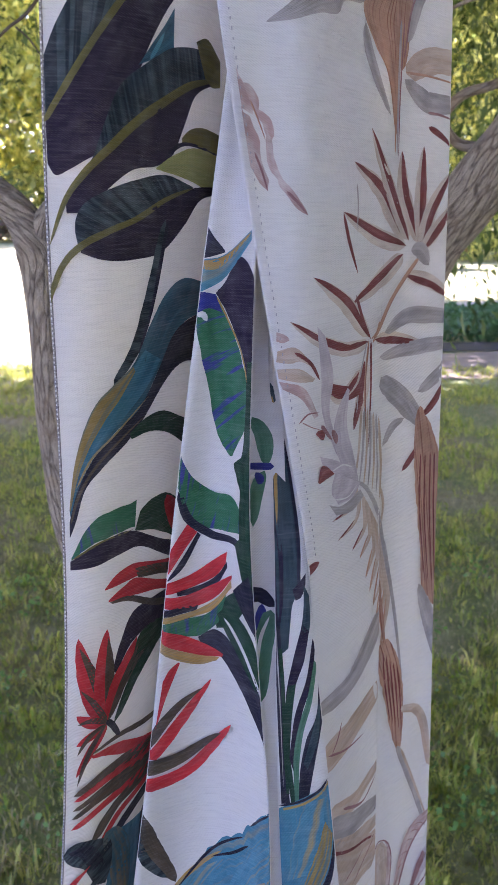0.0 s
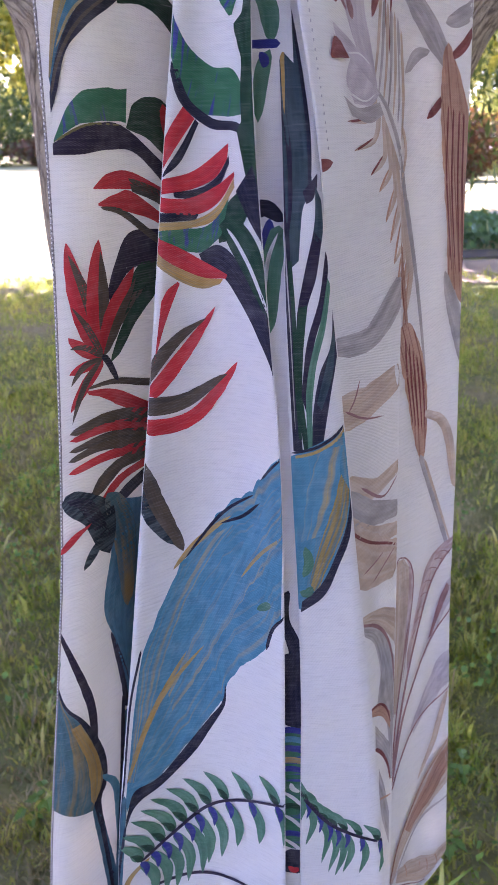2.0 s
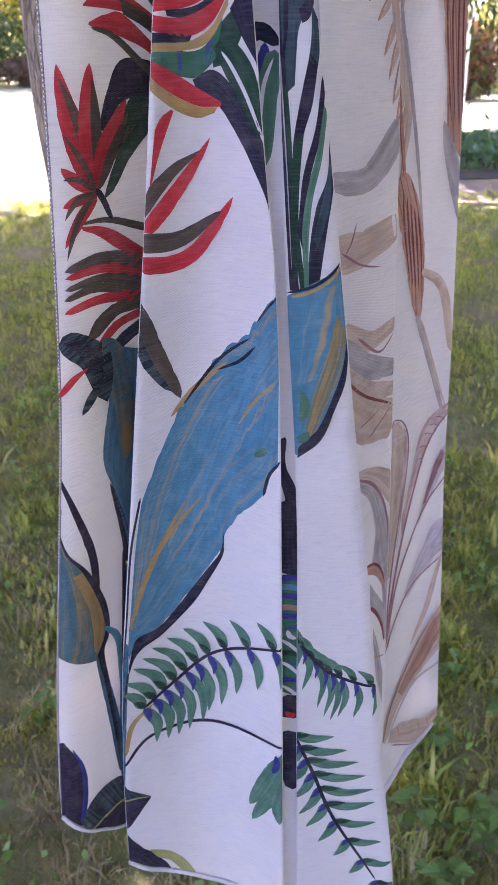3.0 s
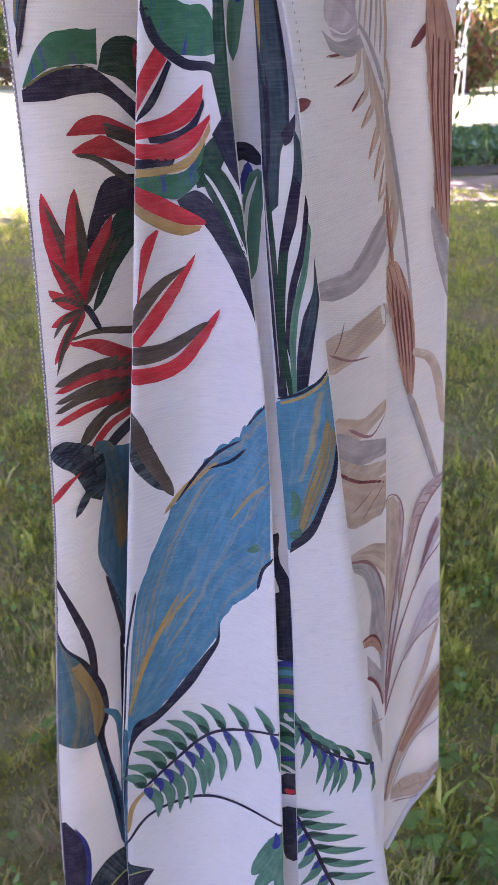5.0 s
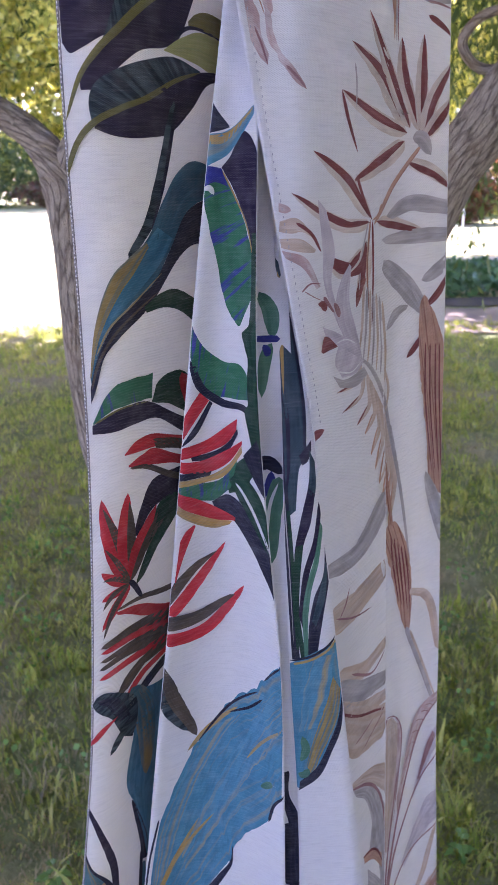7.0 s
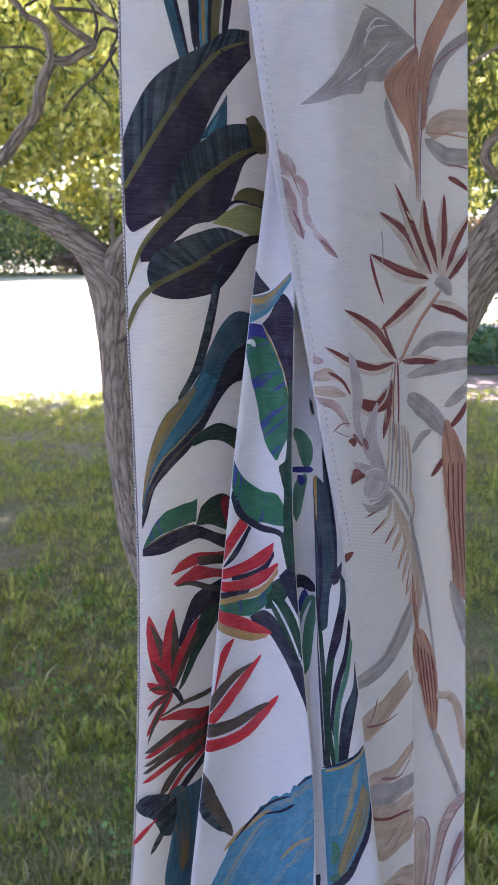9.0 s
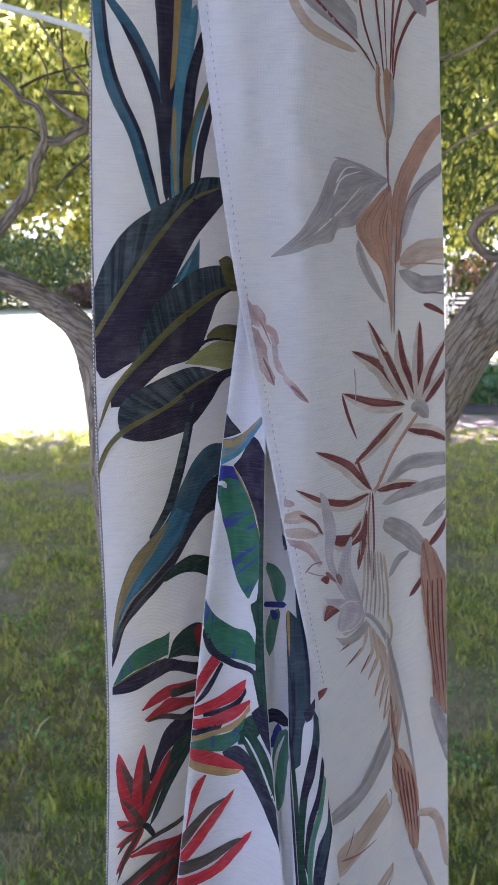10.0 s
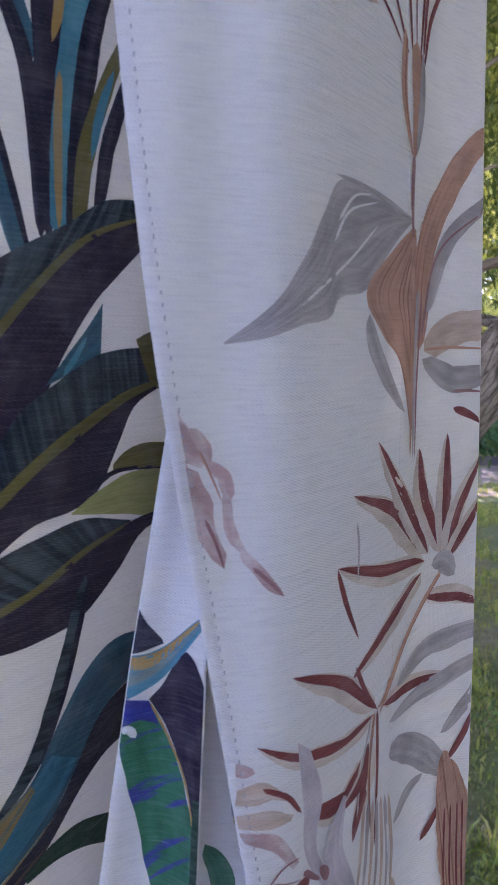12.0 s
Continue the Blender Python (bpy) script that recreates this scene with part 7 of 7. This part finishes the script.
# pale side: stalks, brown leaves and palm
blade("wide", [(0.0984, 1.9518), (0.0932, 1.9106), (0.091, 1.8578)], 0.0009, 0.0009, "maroon", 0.12, 0.35, 0, "printed_stem")
blade("wide", [(0.1191, 1.9579), (0.1031, 1.9249), (0.0946, 1.8919), (0.0926, 1.8584)], 0.0010, 0.0010, "maroon", 0.12, 0.35, 0, "printed_stem")
blade("wide", [(0.1317, 1.9244), (0.1095, 1.9073), (0.0969, 1.8798), (0.0934, 1.8554)], 0.0011, 0.0011, "maroon", 0.12, 0.35, 0, "printed_stem")
blade("wide", [(0.0886, 1.8633), (0.0909, 1.8379), (0.09, 1.8143)], 0.0034, 0.0034, "pale_brown", 0.2, 0.6)
blade("wide", [(0.0925, 1.8616), (0.0932, 1.8387), (0.0915, 1.818)], 0.0017, 0.0017, "pale_grey")
blade("wide", [(0.0899, 1.8177), (0.09, 1.8008), (0.0914, 1.7804)], 0.0010, 0.0010, "mauve", 0.12, 0.35, 0, "printed_stem")
blade("wide", [(0.1197, 1.9432), (0.1108, 1.9242), (0.1174, 1.9057)], 0.0050, 0.0107, "pale_grey")
blade("wide", [(0.0971, 1.7307), (0.1001, 1.7811), (0.1188, 1.8222), (0.1394, 1.845)], 0.0059, 0.0059, "pale_brown", 0.3, 0.3)
blade("wide", [(0.101, 1.7486), (0.112, 1.7853), (0.141, 1.8122)], 0.0030, 0.0052, "pale_grey", 0.4, 0.3)
blade("wide", [(0.0985, 1.7378), (0.107, 1.7778), (0.1377, 1.8049)], 0.0006, 0.0006, "mauve", 0.12, 0.35, 0, "printed_stem")
blade("wide", [(0.0913, 1.7821), (0.0931, 1.7454), (0.0944, 1.6802)], 0.0011, 0.0011, "pale_brown", 0.12, 0.35, 0, "printed_stem")
blade("wide", [(0.0955, 1.7595), (0.0953, 1.7237), (0.096, 1.6798)], 0.0009, 0.0009, "pale_grey", 0.12, 0.35, 0, "printed_stem")
blade("wide", [(0.0979, 1.7595), (0.0967, 1.7162), (0.0972, 1.6794)], 0.0005, 0.0005, "mauve", 0.12, 0.35, 0, "printed_stem")
blade("wide", [(0.1007, 1.7304), (0.1154, 1.7426), (0.142, 1.747)], 0.0061, 0.0106, "pale_tan", 0.25, 0.1)
blade("wide", [(0.1003, 1.7311), (0.1157, 1.7324), (0.1408, 1.7314)], 0.0008, 0.0008, "pale_brown", 0.12, 0.35, 0, "printed_stem")
blade("wide", [(0.0996, 1.7268), (0.1183, 1.714), (0.1414, 1.7164)], 0.0092, 0.0046, "pale_grey", 0.4, 0.2)
blade("wide", [(0.12, 1.7015), (0.1296, 1.698), (0.1426, 1.6903)], 0.0020, 0.0024, "maroon", 0.5, 0.8, 0, "printed_petal")
blade("wide", [(0.1185, 1.7101), (0.1292, 1.7099), (0.1399, 1.7084)], 0.0008, 0.0008, "mauve", 0.12, 0.35, 0, "printed_stem")
blade("wide", [(0.1171, 1.6258), (0.1035, 1.6589), (0.0999, 1.6843)], 0.0057, 0.0046, "pale_sand", 0.4, 0.7, 0.1)
blade("wide", [(0.1171, 1.6258), (0.1035, 1.6589), (0.0999, 1.6843)], 0.0014, 0.0034, "maroon", 0.6, 0.7, 0.16, "printed_petal")
blade("wide", [(0.1184, 1.6255), (0.1172, 1.6597), (0.1171, 1.6891)], 0.0058, 0.0047, "pale_sand", 0.4, 0.7, 0.1)
blade("wide", [(0.1184, 1.6255), (0.1172, 1.6597), (0.1171, 1.6891)], 0.0014, 0.0035, "maroon", 0.6, 0.7, 0.16, "printed_petal")
blade("wide", [(0.1202, 1.625), (0.1271, 1.6496), (0.1433, 1.676)], 0.0059, 0.0048, "pale_sand", 0.4, 0.7, 0.1)
blade("wide", [(0.1202, 1.625), (0.1271, 1.6496), (0.1433, 1.676)], 0.0014, 0.0036, "maroon", 0.6, 0.7, 0.16, "printed_petal")
blade("wide", [(0.1215, 1.6226), (0.1323, 1.6359), (0.1483, 1.6553)], 0.0059, 0.0048, "pale_sand", 0.4, 0.7, 0.1)
blade("wide", [(0.1215, 1.6226), (0.1323, 1.6359), (0.1483, 1.6553)], 0.0014, 0.0036, "maroon", 0.6, 0.7, 0.16, "printed_petal")
blade("wide", [(0.1072, 1.606), (0.1292, 1.5985), (0.1516, 1.5847)], 0.0059, 0.0048, "pale_sand", 0.4, 0.7, 0.1)
blade("wide", [(0.1072, 1.606), (0.1292, 1.5985), (0.1516, 1.5847)], 0.0014, 0.0036, "maroon", 0.6, 0.7, 0.16, "printed_petal")
blade("wide", [(0.1195, 1.6191), (0.0972, 1.5917), (0.0877, 1.5747), (0.0822, 1.5654)], 0.0015, 0.0015, "pale_brown", 0.12, 0.35, 0, "printed_stem")
blade("wide", [(0.1109, 1.6215), (0.1186, 1.6214), (0.1265, 1.6108)], 0.0055, 0.0055, "pale_grey")
blade("wide", [(0.084, 1.5678), (0.1001, 1.564), (0.124, 1.5571)], 0.0047, 0.0039, "pale_sand", 0.4, 0.7, 0.1)
blade("wide", [(0.084, 1.5678), (0.1001, 1.564), (0.124, 1.5571)], 0.0014, 0.0035, "maroon", 0.6, 0.7, 0.16, "printed_petal")
blade("wide", [(0.0917, 1.5698), (0.1123, 1.5805), (0.1521, 1.5738)], 0.0032, 0.0087, "pale_grey", 0.4, 0.2)
blade("wide", [(0.0882, 1.5547), (0.1174, 1.5556), (0.153, 1.5539)], 0.0040, 0.0071, "pale_grey", 0.4, 0.2)
blade("wide", [(0.1233, 1.5201), (0.137, 1.5264), (0.1537, 1.5402)], 0.0050, 0.0059, "pale_grey")
blade("wide", [(0.0906, 1.5401), (0.1102, 1.5197), (0.1313, 1.4932)], 0.0056, 0.0088, "pale_grey", 0.4, 0.4)
blade("wide", [(0.095, 1.488), (0.1023, 1.5004), (0.1129, 1.503)], 0.0024, 0.0048, "pale_grey")
blade("wide", [(0.113, 1.4618), (0.1228, 1.4734), (0.1317, 1.4838)], 0.0021, 0.0033, "maroon", 0.5, 0.8, 0, "printed_petal")
blade("wide", [(0.1287, 1.4993), (0.1402, 1.509), (0.1522, 1.5287)], 0.0034, 0.0030, "maroon", 0.5, 0.8, 0, "printed_petal")
blade("wide", [(0.1145, 1.5176), (0.1316, 1.4862), (0.1369, 1.443)], 0.0017, 0.0025, "pale_grey")
blade("wide", [(0.1296, 1.501), (0.1429, 1.449), (0.1431, 1.3906), (0.1451, 1.34)], 0.0088, 0.0079, "pale_brown", 0.4, 0.3)
blade("side", [(0.1263, 1.5089), (0.138, 1.4385), (0.1527, 1.3297)], 0.0076, 0.0105, "pale_brown", 0.5, 0.45)
blade("side", [(0.1294, 1.4707), (0.1324, 1.4205), (0.1422, 1.3543)], 0.0007, 0.0007, "maroon", 0.12, 0.35, 0, "printed_stem")
blade("side", [(0.1339, 1.4693), (0.137, 1.4186), (0.1454, 1.353)], 0.0007, 0.0007, "maroon", 0.12, 0.35, 0, "printed_stem")
blade("side", [(0.139, 1.4678), (0.1422, 1.4167), (0.149, 1.3518)], 0.0007, 0.0007, "maroon", 0.12, 0.35, 0, "printed_stem")
blade("side", [(0.1429, 1.4668), (0.1461, 1.4155), (0.1515, 1.3515)], 0.0007, 0.0007, "maroon", 0.12, 0.35, 0, "printed_stem")
blade("side", [(0.1356, 1.3575), (0.151, 1.3132), (0.1603, 1.2743)], 0.0051, 0.0071, "pale_grey")
blade("side", [(0.1003, 1.4134), (0.113, 1.3479), (0.1241, 1.2776)], 0.0014, 0.0014, "pale_grey", 0.12, 0.35, 0, "printed_stem")
blade("side", [(0.1034, 1.3268), (0.117, 1.2758), (0.1251, 1.2095)], 0.0079, 0.0099, "pale_brown", 0.35, 0.6)
blade("side", [(0.0965, 1.3851), (0.1008, 1.3543), (0.1063, 1.3196)], 0.0019, 0.0019, "pale_brown", 0.12, 0.35, 0, "printed_stem")
blade("side", [(0.1049, 1.3152), (0.1081, 1.286), (0.1151, 1.2434)], 0.0007, 0.0007, "maroon", 0.4, 0.5, 0, "printed_stem")
blade("side", [(0.1083, 1.3099), (0.1118, 1.2812), (0.1179, 1.2397)], 0.0007, 0.0007, "maroon", 0.4, 0.5, 0, "printed_stem")
blade("side", [(0.1116, 1.3048), (0.1154, 1.2766), (0.1208, 1.2359)], 0.0007, 0.0007, "maroon", 0.4, 0.5, 0, "printed_stem")
blade("side", [(0.115, 1.2999), (0.1191, 1.272), (0.1237, 1.232)], 0.0007, 0.0007, "maroon", 0.4, 0.5, 0, "printed_stem")
blade("side", [(0.1184, 1.295), (0.1228, 1.2673), (0.1267, 1.2279)], 0.0007, 0.0007, "maroon", 0.4, 0.5, 0, "printed_stem")
blade("side", [(0.1251, 1.252), (0.1462, 1.2311), (0.1576, 1.175)], 0.0026, 0.0047, "pale_tan", 0.2, 0.2)
blade("side", [(0.1226, 1.2168), (0.1406, 1.1631), (0.1565, 1.1114)], 0.0024, 0.0024, "pale_grey", 0.12, 0.35, 0, "printed_stem")
blade("side", [(0.1267, 1.2113), (0.1436, 1.1613), (0.1584, 1.1175)], 0.0011, 0.0011, "pale_tan", 0.12, 0.35, 0, "printed_stem")
# pale reverse: arched leaves lower down
span("reverse", [(0.0745, 1.1221), (0.0865, 1.1145), (0.1079, 1.0923)], [(0.0746, 1.1159), (0.0885, 1.0993), (0.1092, 1.0553)], "pale_tan", 0.04)
span("reverse", [(0.0746, 1.1159), (0.0886, 1.0985), (0.0993, 1.0733), (0.1098, 1.0356)], [(0.078, 1.1037), (0.0878, 1.0817), (0.0948, 1.0397), (0.0925, 1.0098)], "pale_grey", 0.04)
span("reverse", [(0.0986, 1.0709), (0.1099, 1.0333), (0.1131, 0.973), (0.1138, 0.9081)], [(0.094, 1.041), (0.0932, 1.0129), (0.1032, 0.9798), (0.1076, 0.9195)], "pale_grey", 0.04)
blade("reverse", [(0.0745, 1.1166), (0.0874, 1.1001), (0.0984, 1.0759), (0.105, 1.0486), (0.1082, 1.016)], 0.0009, 0.0009, "mauve", 0.12, 0.35, 0, "printed_stem")
span("reverse", [(0.0867, 1.0237), (0.0943, 1.0161), (0.1057, 0.9916)], [(0.0877, 1.0134), (0.0967, 0.9991), (0.1062, 0.9735)], "pale_brown", 0.04)
blade("reverse", [(0.086, 1.0234), (0.0943, 1.0152), (0.1014, 1.0008), (0.1069, 0.9792)], 0.0008, 0.0008, "maroon", 0.12, 0.35, 0, "printed_stem")
span("reverse", [(0.0911, 0.9993), (0.0993, 0.9765), (0.1066, 0.9573)], [(0.0925, 0.972), (0.1011, 0.9504), (0.1084, 0.9229)], "pale_grey", 0.04)
blade("reverse", [(0.0917, 0.974), (0.0998, 0.9551), (0.1056, 0.9353), (0.1086, 0.9157)], 0.001, 0.001, "maroon", 0.12, 0.35, 0, "printed_stem")
span("reverse", [(0.0964, 0.9453), (0.1027, 0.9171), (0.1087, 0.8804)], [(0.0981, 0.9009), (0.1038, 0.8729), (0.1097, 0.844)], "pale_grey", 0.04)
blade("reverse", [(0.098, 0.9096), (0.1039, 0.9043), (0.1099, 0.8996)], 0.0008, 0.0008, "pale_brown", 0.12, 0.35, 0, "printed_stem")
# pale side: leaves fanning out from one foot
span("side", [(0.1108, 0.9749), (0.1075, 1.0528), (0.1059, 1.122), (0.1126, 1.1302)], [(0.1137, 0.9722), (0.1199, 1.0426), (0.1218, 1.1042), (0.1126, 1.1302)], "pale_tan", 0.01)
span("side", [(0.1172, 1.0317), (0.1186, 1.0735), (0.1183, 1.1142), (0.1156, 1.1274)], [(0.1196, 1.0297), (0.1222, 1.0709), (0.1224, 1.1078), (0.1172, 1.125)], "dusty", 0.02)
blade("side", [(0.1105, 0.9706), (0.1071, 1.0532), (0.1059, 1.122), (0.1119, 1.1309), (0.1204, 1.1177), (0.123, 1.087), (0.1176, 1.0004)], 0.0006, 0.0006, "mauve", 0.12, 0.35, 0, "printed_stem")
span("side", [(0.1205, 1.0291), (0.1261, 1.0636), (0.1341, 1.1076), (0.148, 1.1235), (0.1642, 1.1314)], [(0.1222, 1.0054), (0.1291, 1.0525), (0.1415, 1.0903), (0.1535, 1.1125), (0.1648, 1.1231)], "dusty", 0.05)
blade("side", [(0.1246, 1.0432), (0.1264, 1.0482), (0.1284, 1.0496)], 0.0004, 0.0004, "mauve", 0.12, 0.35, 0, "printed_stem")
blade("side", [(0.1264, 1.0569), (0.1295, 1.0604), (0.1327, 1.0603)], 0.0004, 0.0004, "mauve", 0.12, 0.35, 0, "printed_stem")
blade("side", [(0.1283, 1.0682), (0.1318, 1.0703), (0.1355, 1.0688)], 0.0004, 0.0004, "mauve", 0.12, 0.35, 0, "printed_stem")
blade("side", [(0.1308, 1.0811), (0.1343, 1.0825), (0.1381, 1.0806)], 0.0004, 0.0004, "mauve", 0.12, 0.35, 0, "printed_stem")
blade("side", [(0.1333, 1.0938), (0.1378, 1.0933), (0.1424, 1.0898)], 0.0004, 0.0004, "mauve", 0.12, 0.35, 0, "printed_stem")
blade("side", [(0.1374, 1.1053), (0.1427, 1.1034), (0.148, 1.099)], 0.0004, 0.0004, "mauve", 0.12, 0.35, 0, "printed_stem")
blade("side", [(0.1418, 1.1117), (0.1469, 1.1109), (0.152, 1.1076)], 0.0004, 0.0004, "mauve", 0.12, 0.35, 0, "printed_stem")
blade("side", [(0.1476, 1.1172), (0.1514, 1.1172), (0.1553, 1.1141)], 0.0004, 0.0004, "mauve", 0.12, 0.35, 0, "printed_stem")
blade("side", [(0.1105, 0.8966), (0.1168, 0.965), (0.1255, 1.0248), (0.1387, 1.0836), (0.1518, 1.1101), (0.1647, 1.1244)], 0.0011, 0.0011, "mauve", 0.12, 0.35, 0, "printed_stem")
span("side", [(0.1376, 1.0143), (0.1447, 1.0498), (0.1522, 1.0795), (0.1669, 1.0948)], [(0.1386, 1.0113), (0.1494, 1.037), (0.1587, 1.0607), (0.169, 1.0651)], "lilac", 0.05)
span("side", [(0.1418, 1.0293), (0.1493, 1.0654), (0.1557, 1.0841)], [(0.1449, 1.0321), (0.1541, 1.0619), (0.16, 1.0788)], "mauve", 0.08)
blade("side", [(0.1113, 0.8957), (0.119, 0.9585), (0.1309, 0.9976), (0.1468, 1.0335), (0.1689, 1.0659)], 0.0011, 0.0011, "mauve", 0.12, 0.35, 0, "printed_stem")
span("side", [(0.1288, 0.9445), (0.1427, 0.9789), (0.1541, 1.0067), (0.1722, 1.0177)], [(0.1318, 0.9358), (0.1495, 0.9571), (0.1621, 0.9752), (0.1748, 0.9783)], "lilac", 0.05)
blade("side", [(0.1115, 0.8907), (0.1187, 0.9171), (0.1302, 0.9407), (0.1495, 0.9571), (0.1747, 0.9798)], 0.001, 0.001, "mauve", 0.12, 0.35, 0, "printed_stem")
blade("side", [(0.111, 0.8912), (0.1125, 0.9597), (0.1174, 1.0272), (0.1205, 1.0636)], 0.0007, 0.0007, "mauve", 0.12, 0.35, 0, "printed_stem")
blade("side", [(0.1399, 0.8734), (0.152, 0.907), (0.1584, 0.9404), (0.164, 0.9697)], 0.0028, 0.0028, "pale_tan", 0.4, 0.4)
span("side", [(0.1145, 0.7748), (0.1216, 0.8169), (0.1384, 0.8564), (0.1568, 0.895), (0.1786, 0.9257)], [(0.1173, 0.771), (0.1291, 0.803), (0.1479, 0.8219), (0.1653, 0.8473), (0.1839, 0.8567)], "pale_tan", 0.05)
span("side", [(0.1281, 0.827), (0.1453, 0.8548), (0.1611, 0.8936), (0.1794, 0.9146)], [(0.1342, 0.8149), (0.1529, 0.836), (0.1684, 0.8677), (0.1819, 0.8832)], "pale_brown", 0.08)
blade("side", [(0.1145, 0.7748), (0.1216, 0.8169), (0.1399, 0.8547), (0.1582, 0.8919), (0.1786, 0.9257)], 0.0009, 0.0009, "pale_brown", 0.12, 0.35, 0, "printed_stem")
blade("side", [(0.1186, 0.7753), (0.1361, 0.8065), (0.1576, 0.8282), (0.1854, 0.836)], 0.0016, 0.0016, "pale_grey", 0.4, 0.4)
span("side", [(0.1228, 0.7838), (0.1375, 0.7743), (0.1588, 0.7638), (0.1725, 0.7694), (0.1897, 0.771)], [(0.1211, 0.767), (0.1463, 0.7359), (0.1637, 0.7391), (0.1765, 0.7422), (0.191, 0.75)], "pale_tan", 0.12)
blade("side", [(0.13, 0.7801), (0.133, 0.7666), (0.1339, 0.7564)], 0.0005, 0.0005, "pale_brown", 0.12, 0.35, 0, "printed_stem")
blade("side", [(0.1381, 0.7717), (0.1406, 0.7593), (0.141, 0.7497)], 0.0005, 0.0005, "pale_brown", 0.12, 0.35, 0, "printed_stem")
blade("side", [(0.147, 0.7634), (0.1489, 0.7532), (0.1488, 0.7445)], 0.0005, 0.0005, "pale_brown", 0.12, 0.35, 0, "printed_stem")
blade("side", [(0.1553, 0.7619), (0.1571, 0.7523), (0.1571, 0.7436)], 0.0005, 0.0005, "pale_brown", 0.12, 0.35, 0, "printed_stem")
blade("side", [(0.1643, 0.7639), (0.1671, 0.7541), (0.1681, 0.7455)], 0.0005, 0.0005, "pale_brown", 0.12, 0.35, 0, "printed_stem")
blade("side", [(0.1237, 0.7608), (0.1464, 0.7341), (0.1637, 0.7379), (0.1793, 0.7411), (0.1912, 0.747)], 0.0006, 0.0006, "mauve", 0.12, 0.35, 0, "printed_stem")
